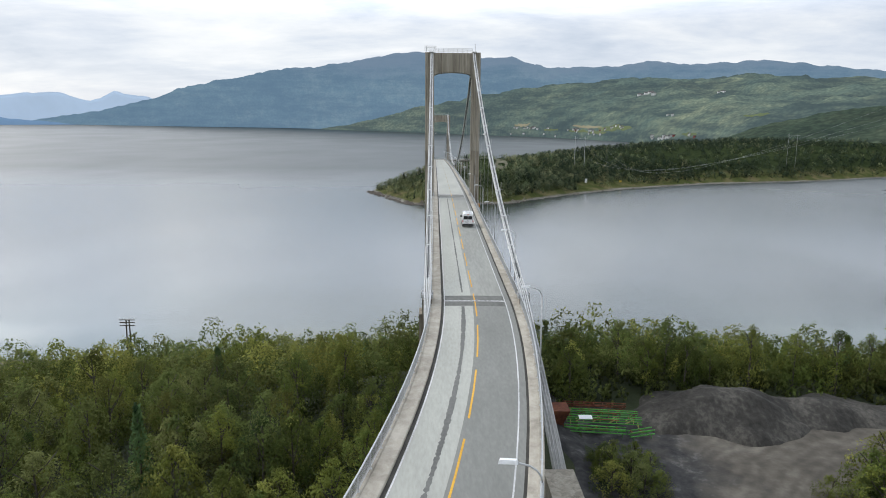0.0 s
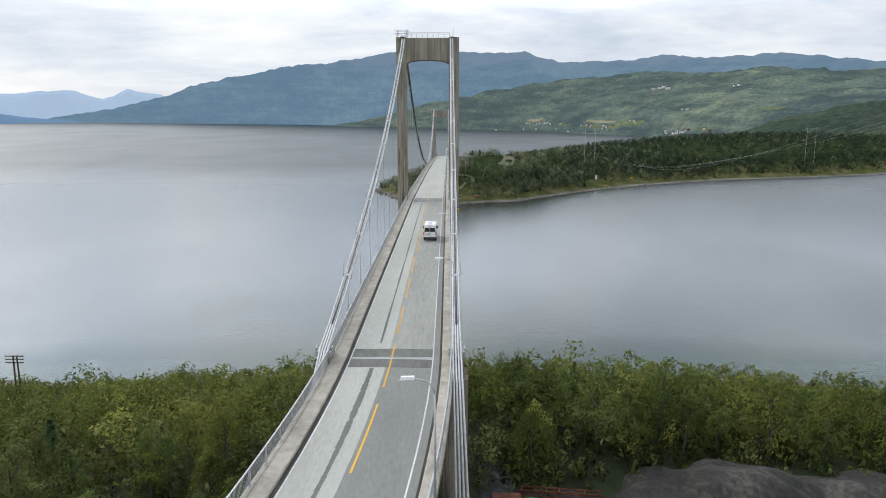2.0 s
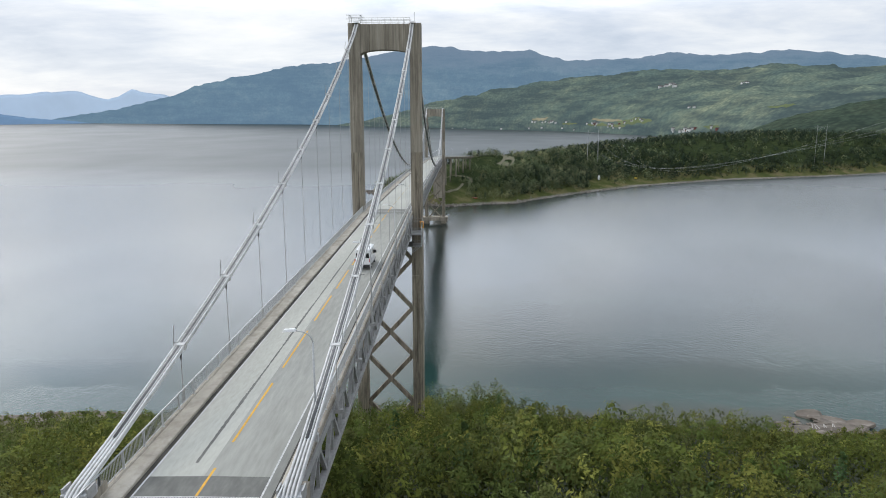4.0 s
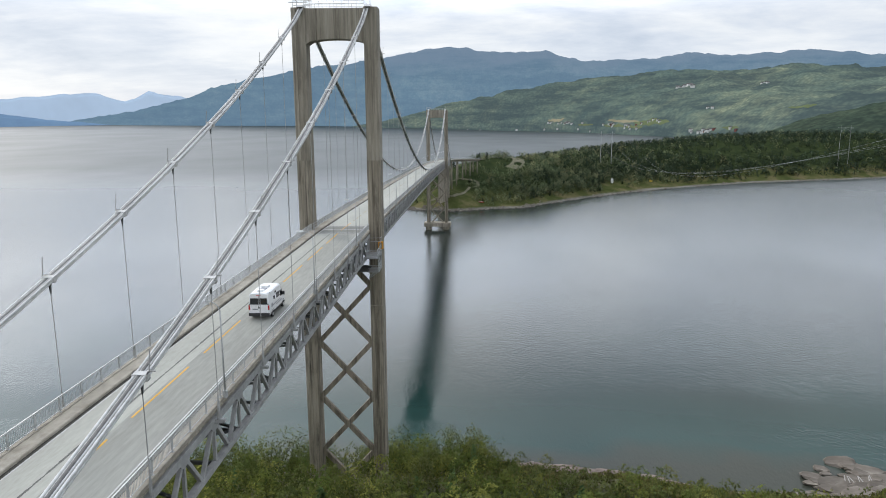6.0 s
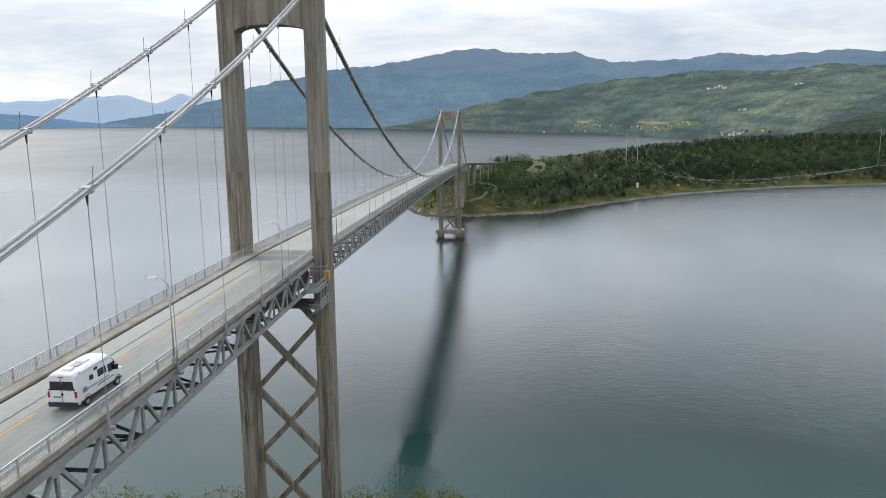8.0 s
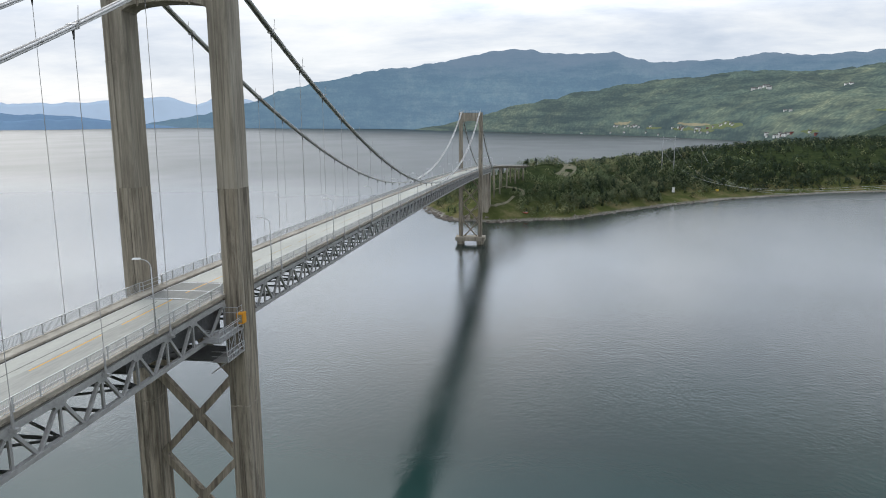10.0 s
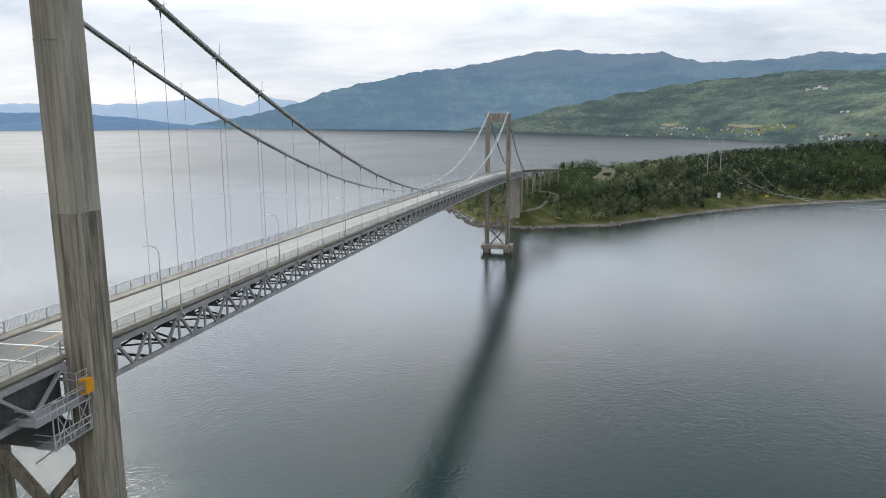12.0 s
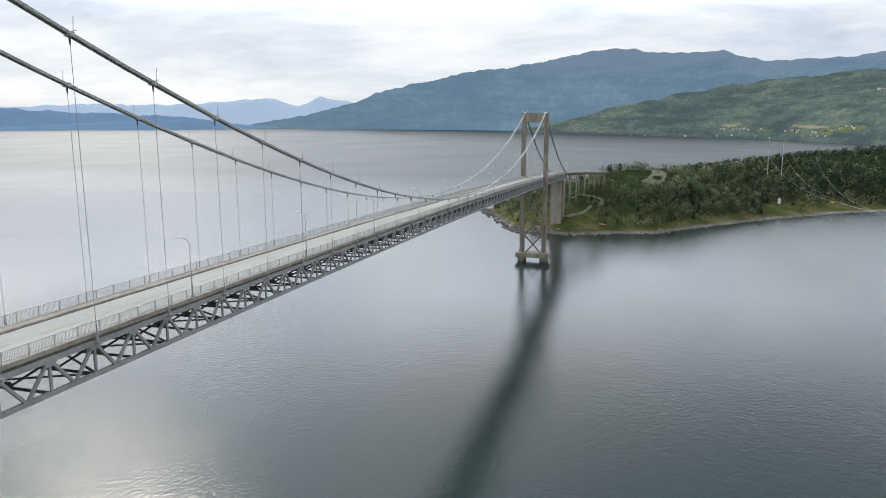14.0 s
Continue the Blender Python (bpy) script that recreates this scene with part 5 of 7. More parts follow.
def build_van():
    v = thing("camper_van", "white high-roof camper van driving on the bridge", "van")
    secs = [(0.0, body_ring(0.99, 0.86, 0.50, 1.45, 2.52)), (0.10, body_ring(1.02, 0.90, 0.42, 1.50, 2.60)), (3.2, body_ring(1.025, 0.92, 0.40, 1.50, 2.64)), (4.35, body_ring(1.025, 0.90, 0.40, 1.45, 2.58)), (4.72, body_ring(1.02, 0.84, 0.40, 1.40, 2.25)), (5.20, body_ring(1.01, 0.78, 0.40, 1.20, 1.62)), (5.55, body_ring(0.99, 0.80, 0.42, 1.02, 1.26)), (5.92, body_ring(0.90, 0.74, 0.45, 0.90, 1.06)), (5.99, body_ring(0.82, 0.70, 0.50, 0.85, 0.98))]
    body = part("body", ring_hull(secs), M["van_white"], v, smooth=False)
    # back
    for s in (-1, 1):
        part("rear_window", Geo().hull8([(s * 0.44 - 0.40, -0.025, 1.50), (s * 0.44 + 0.40, -0.025, 1.50), (s * 0.44 + 0.40, 0.02, 1.50), (s * 0.44 - 0.40, 0.02, 1.50), (s * 0.42 - 0.38, -0.022, 2.12), (s * 0.42 + 0.38, -0.022, 2.12), (s * 0.42 + 0.38, 0.05, 2.12), (s * 0.42 - 0.38, 0.05, 2.12)]), M["dark_glass"], v, "dark tinted rear window")
        part("tail_light", Geo().box(s * 0.94 - 0.07, s * 0.94 + 0.07, -0.03, 0.06, 0.98, 1.42), M["tail_red"], v, "red tail light")
        part("hinge", Geo().box(s * 0.90 - 0.05, s * 0.90 + 0.05, -0.035, 0.0, 1.5, 1.58), M["black_plastic"], v)
    part("rear_bumper", Geo().box(-1.0, 1.0, -0.09, 0.10, 0.36, 0.66), M["black_plastic"], v, "dark plastic bumper")
    part("door_gap", Geo().box(-0.012, 0.012, -0.028, 0.0, 0.68, 2.4), M["black_plastic"], v)
    part("door_handle", Geo().box(-0.06, 0.07, -0.05, 0.0, 1.12, 1.30), M["black_plastic"], v, "black handle")
    part("plate_bar", Geo().box(-0.62, -0.10, -0.03, 0.0, 0.98, 1.08), M["decal_grey"], v)
    part("brake_light", Geo().box(-0.2, 0.2, -0.02, 0.06, 2.38, 2.44), M["tail_red"], v)
    # sides
    for s in (-1, 1):
        def side(name, y0, y1, z0, z1, m, lab=""):
            xo = 1.03
            x1 = xo - 0.11 * max(0, (z1 - 1.5))
            x0 = xo - 0.11 * max(0, (z0 - 1.5))
            return part(name, Geo().hull8([(s * (x0 - 0.03), y0, z0), (s * (x0 + 0.012), y0, z0), (s * (x0 + 0.012), y1, z0), (s * (x0 - 0.03), y1, z0), (s * (x1 - 0.03), y0 + 0.04, z1), (s * (x1 + 0.012), y0 + 0.04, z1), (s * (x1 + 0.012), y1 - 0.06, z1), (s * (x1 - 0.03), y1 - 0.06, z1)]), m, v, lab)
        side("side_window", 2.55, 3.65, 1.52, 2.02, M["dark_glass"], "dark side window")
        side("small_window", 1.55, 2.05, 1.62, 1.95, M["dark_glass"])
        side("roof_window", 2.2, 2.7, 2.1, 2.28, M["dark_glass"])
        side("cab_window", 3.82, 4.72, 1.36, 1.95, M["dark_glass"], "cab side window")
        side("sill", 0.4, 5.5, 0.42, 0.56, M["black_plastic"])
        side("stripe", 1.2, 3.9, 1.12, 1.20, M["decal_grey"], "grey graphic stripe")
        side("swoosh", 2.4, 4.5, 0.92, 1.02, M["decal_grey"])
        side("hatch", 0.7, 1.2, 1.05, 1.40, M["decal_grey"])
        part("mirror", Geo().box(s * 1.14 - 0.11, s * 1.14 + 0.11, 4.66, 4.80, 1.32, 1.70), M["black_plastic"], v, "black door mirror")
        part("mirror_arm", Geo().beam((s * 0.98, 4.73, 1.40), (s * 1.12, 4.73, 1.45), 0.05, 0.05), M["black_plastic"], v)
        for y in (1.15, 4.95):
            w = part("wheel", Geo().tube([(s * 0.80, y, 0.34), (s * 1.02, y, 0.34)], 0.34, 18), M["tyre"], v)
            part("rim", Geo().tube([(s * 1.0, y, 0.34), (s * 1.035, y, 0.34)], 0.21, 12), M["galvanised"], w)
            part("arch", Geo().tube([(s * 0.99, y + 0.40 * math.cos(a), 0.40 + 0.40 * math.sin(a)) for a in (0.1, 0.6, 1.1, 1.57, 2.04, 2.54, 3.04)], 0.045, 5), M["black_plastic"], v)
    # front and roof
    part("windscreen", Geo().hull8([(-0.86, 5.19, 1.60), (0.86, 5.19, 1.60), (0.84, 5.16, 1.58), (-0.84, 5.16, 1.58), (-0.78, 4.76, 2.20), (0.78, 4.76, 2.20), (0.76, 4.70, 2.18), (-0.76, 4.70, 2.18)]), M["dark_glass"], v)
    for s in (-1, 1):
        part("headlight", Geo().box(s * 0.72 - 0.14, s * 0.72 + 0.14, 5.78, 5.96, 0.86, 1.06), M["lamp_white"], v)
    for y, w, d, h in ((0.9, 0.32, 0.34, 0.10), (2.55, 0.38, 0.38, 0.13)):
        part("roof_vent", Geo().hull8([(-w, y - d, 2.60), (w, y - d, 2.60), (w, y + d, 2.60), (-w, y + d, 2.60), (-w * 0.85, y - d * 0.8, 2.66 + h), (w * 0.85, y - d * 0.8, 2.66 + h), (w * 0.85, y + d * 0.8, 2.66 + h), (-w * 0.85, y + d * 0.8, 2.66 + h)]), M["van_white"], v)
    part("roof_hatch", Geo().box(-0.3, 0.3, 1.45, 2.0, 2.62, 2.70), M["decal_grey"], v)
    part("awning", Geo().tube([(0.93, 0.6, 2.52), (0.93, 4.0, 2.52)], 0.09, 8), M["lamp_white"], v)
    return v


van = build_van()
place(van, Matrix.Translation((1.75, -53.0, road_z(-53) + 0.035)))

# ---- gravel pit ----
xs = [7.5 + 0.9 * i for i in range(77)]
ys = [-136 + 0.9 * i for i in range(42)]


def yard_z(x, y):
    d = min(x - 5, 75 - x, y + 139, -97 - y) + 5.5 * fbm(x, y, 13, 3)
    return near_land(x, y) + 0.45 + 0.25 * fbm(x, y, 6, 3) - 1.3 * min(1, max(0, (4 - d) / 3))


grid_sheet("ground_yard", xs, ys, yard_z, M["gravel_yard"], "bare trodden gravel yard of a small pit", "gravel yard")


def pile_mesh(cx, cy, rx, ry, h, seed, n=56):
    g = Geo()
    for j in range(n + 1):
        for i in range(n + 1):
            u, v = -1.25 + 2.5 * i / n, -1.25 + 2.5 * j / n
            x, y = cx + u * rx, cy + v * ry
            d = math.hypot(u, v) * (1 + 0.22 * fbm(x + seed, y, 9, 3))
            z = h * max(-0.12, 1 - d ** 1.7) * (1 + 0.10 * math.sin(5 * math.atan2(v, u) + 3 * fbm(x, y, 7, 2)) * min(1, d)) + 0.5 * fbm(x, y + seed, 4.5, 5) * (1 if d < 1.1 else 0.2)
            g.v.append((x, y, near_land(x, y) + z))
    m = n + 1
    g.f = [(j * m + i, j * m + i + 1, (j + 1) * m + i + 1, (j + 1) * m + i) for j in range(n) for i in range(n)]
    return g


for cx, cy, rx, ry, h in ((30.6, -104.0, 11.5, 7.2, 4.1), (43, -103.6, 13, 5.5, 2.0)):
    tagged(part("gravel_heap", pile_mesh(cx, cy, rx, ry, h, cx), M["gravel_dark"], smooth=True), "steep heap of dark grey gravel in the pit", "gravel heap", "gravel heaps")

M["green_paint"] = surface("green_paint", [(0.05, 0.19, 0.035), (0.085, 0.33, 0.055), (0.13, 0.42, 0.09)], 1.5, 0.6, bump=0.2, big=0.6)
M["rust"] = surface("rust", [(0.06, 0.025, 0.015), (0.13, 0.045, 0.025), (0.20, 0.08, 0.04)], 2.0, 0.9, bump=0.4, big=0.6)
M["green_dull"] = surface("green_dull", [(0.04, 0.10, 0.035), (0.065, 0.18, 0.05), (0.11, 0.24, 0.08)], 2.0, 0.75, bump=0.3, big=0.6)
M["pale_yellow"] = plain("pale_yellow", (0.38, 0.33, 0.12), 0.6)


def conveyor(L, w, h, paint, second):
    """A lattice conveyor frame along +x, resting on short legs."""
    t = thing("conveyor_frame", "disused green lattice conveyor frame lying in the gravel pit", "conveyor", "conveyor frames in the pit")
    for y in (-w / 2, w / 2):
        for z in (0.5, 0.5 + h):
            part("rail", Geo().beam((0, y, z), (L, y, z), 0.07, 0.11), M[paint], t)
        n = int(L / 0.9)
        for i in range(n):
            a, b = L * i / n, L * (i + 1) / n
            part("lacing", Geo().beam((a, y, 0.5), (b, y, 0.5 + h) if i % 2 else (a, y, 0.5 + h), 0.06, 0.07), M[second], t)
    for k in range(int(L / 1.1)):
        part("roller", Geo().beam((0.3 + 1.1 * k, -w / 2, 0.5 + h), (0.3 + 1.1 * k, w / 2, 0.5 + h), 0.09, 0.09), M["rust"], t)
    part("belt", Geo().box(L * 0.35, L * 0.7, -w * 0.25, w * 0.25, 0.52 + h * 0.45, 0.56 + h * 0.45), M["rust"], t, "rusted belt")
    for x in (0.4, L - 0.4):
        for y in (-w / 2, w / 2):
            part("leg", Geo().beam((x, y, 0), (x, y, 0.5), 0.1, 0.1), M[second], t)
    return t


YARD = 38.35
for x, y, rz, L, w, h, pa, se, dz in ((10.3, -108.6, -11, 6.8, 0.7, 0.45, "green_paint", "green_dull", 0), (10.9, -106.9, -10, 8.4, 0.7, 0.55, "green_paint", "pale_yellow", 1.2), (11.3, -105.2, -11, 8.0, 0.6, 0.5, "green_paint", "rust", 1.6), (11.0, -103.6, -10, 7.4, 0.7, 0.5, "rust", "rust", 2.2), (17.2, -110.3, 14, 3.0, 0.7, 0.45, "green_paint", "green_dull", 0)):
    c = conveyor(L, w, h, pa, se)
    place(c, pose(x, y, YARD + 0.15 + dz * 0.3, 0, -1.5, rz))
t = thing("rusty_hopper", "rust-brown steel hopper beside the conveyor frames", "hopper")
part("bin", Geo().hull8([(9.1, -108.4, 39.4), (10.1, -108.4, 39.4), (10.1, -107.2, 39.4), (9.1, -107.2, 39.4), (8.4, -109.2, 41.4), (10.8, -109.2, 41.4), (10.8, -106.6, 41.4), (8.4, -106.6, 41.4)]), M["rust"], t)
for x in (9.0, 10.2):
    for y in (-108.5, -107.1):
        part("leg", Geo().beam((x, y, 38.2), (x, y, 39.6), 0.12, 0.12), M["rust"], t)
t = thing("sheet_panel", "white sheet panel lying on a conveyor frame", "panel")
part("sheet", Geo().hull8([(11.9, -108.9, 40.35), (13.4, -108.9, 40.35), (13.4, -108.2, 40.5), (11.9, -108.2, 40.5), (11.9, -108.9, 40.40), (13.4, -108.9, 40.40), (13.4, -108.2, 40.55), (11.9, -108.2, 40.55)]), M["lamp_white"], t)

# ---- pole on the wooded slope ----
M["pole_wood"] = surface("pole_wood", [(0.05, 0.04, 0.03), (0.10, 0.08, 0.06), (0.16, 0.13, 0.10)], 2, 0.9, bump=0.3, stretch=(4, 4, 0.4))
t = thing("utility_pole", "dark wooden twin utility pole with three crossarms above the trees", "utility pole")
px, py = -56.4, -68.0
pz = near_land(px, py)
for o in (-0.35, 0.35):
    part("post", Geo().tube([(px + o * 1.3, py, pz - 0.5), (px + o * 0.7, py, 40.0)], 0.16, 8, 0.11), M["pole_wood"], t)
for z in (39.0, 39.5, 39.95):
    part("crossarm", Geo().beam((px - 1.3, py - 0.15, z), (px + 1.3, py - 0.15, z), 0.12, 0.13), M["pole_wood"], t)
for x in (-1.2, -0.6, 0.6, 1.2):
    part("insulator", Geo().tube([(px + x, py - 0.15, 40.0), (px + x, py - 0.15, 40.25)], 0.05, 6), M["lamp_white"], t)

# ---- shore rocks ----
def rock_mesh(seed, rough=0.35):
    bm = bmesh.new()
    bmesh.ops.create_icosphere(bm, subdivisions=2, radius=1.0)
    for v in bm.verts:
        p = v.co.copy()
        k = 1 + rough * noise.noise(p * 1.3 + Vector((seed * 7.7, 0, 0))) + 0.15 * noise.noise(p * 3.1 + Vector((0, seed * 3.3, 0)))
        v.co = Vector((p.x * k, p.y * k, min(0.5, max(-0.35, p.z * k))))
    me = bpy.data.meshes.new("rock")
    bm.to_mesh(me)
    bm.free()
    return me


ROCKS = [rock_mesh(i) for i in range(6)]
rr = random.Random(11)
for i in range(80):
    x = rr.uniform(-110, 150) if i % 2 else rr.uniform(82, 100)
    y = near_shore(x) + rr.uniform(-3.5, 1.2)
    s = rr.uniform(0.3, 1.1)
    o = part("shore_rock", ROCKS[i % 6], M["rock"])
    place(o, Matrix.Translation((x, y, near_land(x, y) + 0.05 * s)) @ pose(0, 0, 0, 0, 0, rr.uniform(0, 360)) @ Matrix.Diagonal((s * 1.3, s, s * 0.6, 1)))
    tagged(o, "grey-brown boulder on the near shore", "rock", "boulders on the near shore")
BEDROCKS = [rock_mesh(i + 10) for i in range(6)]
for i in range(64):
    x, y = rr.gauss(101, 6.0), rr.gauss(13.5, 3.6)
    s = rr.uniform(0.6, 2.3)
    o = part("rock_slab", ROCKS[i % 6], M["rock"])
    place(o, Matrix.Translation((x, y, max(0.1, near_land(x, y)) + 0.2)) @ pose(0, 0, 0, rr.uniform(-9, 9), rr.uniform(-9, 9), rr.uniform(-30, 30)) @ Matrix.Diagonal((s * 1.6, s * 1.0, s * 0.55, 1)))
    tagged(o, "broad brown-grey rock slab at the water's edge", "rock", "rock slabs at the water")
M["bedrock"] = surface("bedrock", [(0.14, 0.105, 0.085), (0.24, 0.185, 0.155), (0.34, 0.28, 0.24)], 0.9, 0.9, bump=0.6, big=0.25, bump_dist=0.1, vary=0.15)
for i in range(34):
    x, y = rr.gauss(44, 6.5), rr.gauss(15.2, 1.7)
    s = rr.uniform(0.9, 2.4)
    o = part("rock_slab", BEDROCKS[i % 6], M["bedrock"])
    place(o, Matrix.Translation((x, y, near_land(x, y) - 0.1)) @ pose(0, 0, 0, rr.uniform(-8, 4), rr.uniform(-6, 6), rr.uniform(-30, 30)) @ Matrix.Diagonal((s * 1.7, s * 0.9, s * 0.42, 1)))
    tagged(o, "flat pinkish bedrock slab among shore plants", "rock", "bedrock slabs")
M["driftwood"] = surface("driftwood", [(0.30, 0.28, 0.25), (0.42, 0.40, 0.37), (0.52, 0.50, 0.47)], 3, 0.9, bump=0.3)
for i in range(7):
    x, y = 97 + i * 0.9, 13.5 + rr.uniform(-0.5, 0.5)
    o = part("driftwood", Geo().tube([(x, y, near_land(x, y) + 1.0), (x + rr.uniform(-1.6, 1.6), y + 2.4, near_land(x, y + 2.4) + 2.2)], 0.11, 6, 0.07), M["driftwood"])
    tagged(o, "bleached driftwood branch lying on rocks", "driftwood", "driftwood on the rocks")

# ---- on the headland ----
FAR_ROCKS = Geo()
for i in range(420):
    k = rr.random()
    seg = rr.randrange(0, 13)
    (ax, ay), (bx, by) = SHORE[seg], SHORE[seg + 1]
    x, y = ax + (bx - ax) * k + rr.uniform(-4, 4), ay + (by - ay) * k + rr.uniform(-4, 4)
    s = rr.uniform(0.5, 1.6) * (1.3 if seg < 5 else 0.8)
    z = max(0.0, far_land(x, y))
    FAR_ROCKS.hull8([(x - s, y - s, z - 0.5), (x + s, y - s * 0.8, z - 0.5), (x + s, y + s, z - 0.5), (x - s * 0.8, y + s, z - 0.5), (x - s * 0.5, y - s * 0.5, z + s * 0.6), (x + s * 0.6, y - s * 0.4, z + s * 0.7), (x + s * 0.4, y + s * 0.5, z + s * 0.6), (x - s * 0.5, y + s * 0.5, z + s * 0.5)])
tagged(part("shore_stones", FAR_ROCKS, M["rock"]), "grey stones scattered along the headland's shore", "stones", kind="stuff")

M["boat_red"] = plain("boat_red", (0.50, 0.07, 0.03), 0.5)
t = thing("beached_boat", "small red boat pulled up on the grass", "boat")
bz = far_land(31, 463)
part("hull", ring_hull([(-2.2, [(-0.2, 0.75), (0, 0.25), (0.2, 0.75), (0, 0.95)]), (-0.3, [(-1.0, 1.0), (0, 0.0), (1.0, 1.0), (0, 1.0)]), (2.6, [(-0.8, 1.0), (0, 0.05), (0.8, 1.0), (0, 1.0)])]), M["boat_red"], t)
part("gunwale", Geo().tube([(-0.8, 2.6, 1.02), (-1.0, -0.3, 1.02), (0, -2.2, 0.97), (1.0, -0.3, 1.02), (0.8, 2.6, 1.02)], 0.08, 5), M["lamp_white"], t)
place(t, pose(31.2, 463, bz + 0.1, 0, 0, 62))
t = thing("marker_board", "white navigation board on a post by the shore", "marker")
mz = far_land(166, 601)
part("board", Geo().box(164.8, 167.2, 600.8, 601.1, mz + 1.0, mz + 5.6), M["lamp_white"], t)
part("post", Geo().box(165.9, 166.1, 601.1, 601.3, mz - 0.5, mz + 5.0), M["pole_wood"], t)
M["marker_yellow"] = plain("marker_yellow", (0.62, 0.42, 0.04), 0.5)
t = thing("marker_board", "yellow cable marker board by the shore", "marker")
mz = far_land(213, 632)
part("board", Geo().box(211.5, 214.5, 631.8, 632.1, mz + 1.0, mz + 3.0), M["marker_yellow"], t)
part("post", Geo().box(212.9, 213.1, 632.1, 632.3, mz - 0.5, mz + 2.6), M["pole_wood"], t)

# paths on the headland
M["track"] = surface("track", [(0.105, 0.105, 0.066), (0.155, 0.148, 0.105), (0.22, 0.205, 0.155)], 0.3, 1.0, bump=0.2, spec=0.0)


def track(pts, w, label):
    a, b = [], []
    dense = []
    for (x0, y0), (x1, y1) in zip(pts, pts[1:]):
        dense += [(x0 + (x1 - x0) * i / 12, y0 + (y1 - y0) * i / 12) for i in range(12)]
    for k in range(len(dense) - 1):
        (x0, y0), (x1, y1) = dense[k], dense[k + 1]
        L = math.hypot(x1 - x0, y1 - y0)
        nx, ny = -(y1 - y0) / L * w / 2, (x1 - x0) / L * w / 2
        a.append((x0 + nx, y0 + ny, far_land(x0 + nx, y0 + ny) + 0.22))
        b.append((x0 - nx, y0 - ny, far_land(x0 - nx, y0 - ny) + 0.22))
    tagged(part("track", Geo().strip(a, b), M["track"]), label, "track", kind="structure")


track([(-12, 456), (-2, 457), (8, 459), (14, 470), (18, 481), (22, 492)], 2.4, "pale trodden track across the grass of the headland")
track([(4, 508), (13, 507), (21, 505), (28, 501), (29, 495), (25, 490)], 2.6, "pale gravel path under the viaduct")
track([(60, 556), (66, 566), (70, 584), (70, 604), (66, 634), (54, 660)], 12.0, "wide pale road clearing on the headland")

# pylons and wires
M["wire_bright"] = plain("wire_bright", (0.30, 0.32, 0.32), 0.5)


def pylon(x, y, h, label, r=0.36):
    t = thing("power_pylon", label, "pylon", "pylons on the headland")
    z = far_land(x, y)
    for o in (-6.0, 6.0):
        part("mast", Geo().tube([(x + o, y, z - 0.5), (x + o, y, z + h)], r, 6, r * 0.6), M["galvanised"], t)
    part("crossarm", Geo().beam((x - 9.5, y, z + h - 2.5), (x + 9.5, y, z + h - 2.5), 0.2, 0.25), M["galvanised"], t)
    for s in (-1, 1):
        part("strut", Geo().beam((x + s * 6, y, z + h - 7), (x, y, z + h - 2.6), 0.14, 0.14), M["galvanised"], t)
    return Vector((x, y, z + h - 3.2))


pylon(174, 680, 58 - far_land(174, 680), "tall pale twin-mast power pylon among dark trees")
pylon(483, 772, 62 - far_land(483, 772), "far pale power pylon among dark trees", 0.2)
# lines that cross the fjord from three anchor masts on the headland to a pylon on the near slope
t = thing("power_pylon", "steel power pylon on the near wooded slope", "pylon")
for x in (70.5, 80.5):
    part("mast", Geo().tube([(x, -110, near_land(x, -110) - 0.5), (x, -110, 87.5)], 0.30, 6, 0.2), M["galvanised"], t)
part("crossarm", Geo().beam((66, -110, 85.6), (85, -110, 85.6), 0.2, 0.25), M["galvanised"], t)
for (x, y, z), (bx, bz), sag in (((209, 687, 43), (67.5, 85.3), 23), ((179, 678, 49.5), (76.5, 85.2), 24), ((170, 695, 44), (83.7, 85.2), 22)):
    t = thing("anchor_mast", "slim dark steel anchor mast among the trees", "mast", "anchor masts on the headland")
    part("mast", Geo().tube([(x, y, far_land(x, y) - 0.5), (x, y, z + 0.4)], 0.12, 6, 0.08), M["steel_dark"], t)
    t = thing("power_line", "thin sagging power line across the fjord", "power line", "power lines across the fjord")
    pts = []
    for i in range(41):
        u = i / 40
        pts.append((x + (bx - x) * u, y + (-110 - y) * u, z + (bz - z) * u - 4 * sag * u * (1 - u)))
    part("wire", Geo().tube(pts, 0.060, 4, 0.010), M["wire_bright"], t)


# ---- houses and fields across the fjord ----
def green_hill(az, t):
    """A point on the green hillside by bearing and share of the way from shore to crest."""
    v, a0, a1, n_az, n_r = HILL_GRID["backdrop_green_hills"]
    fi, fj = (az - a0) / (a1 - a0) * n_az, t * n_r
    i, j = int(fi), int(fj)
    u, w, m = fi - i, fj - j, n_r + 3
    low = Vector(v[i * m + j]).lerp(Vector(v[(i + 1) * m + j]), u)
    return low.lerp(Vector(v[i * m + j + 1]).lerp(Vector(v[(i + 1) * m + j + 1]), u), w)


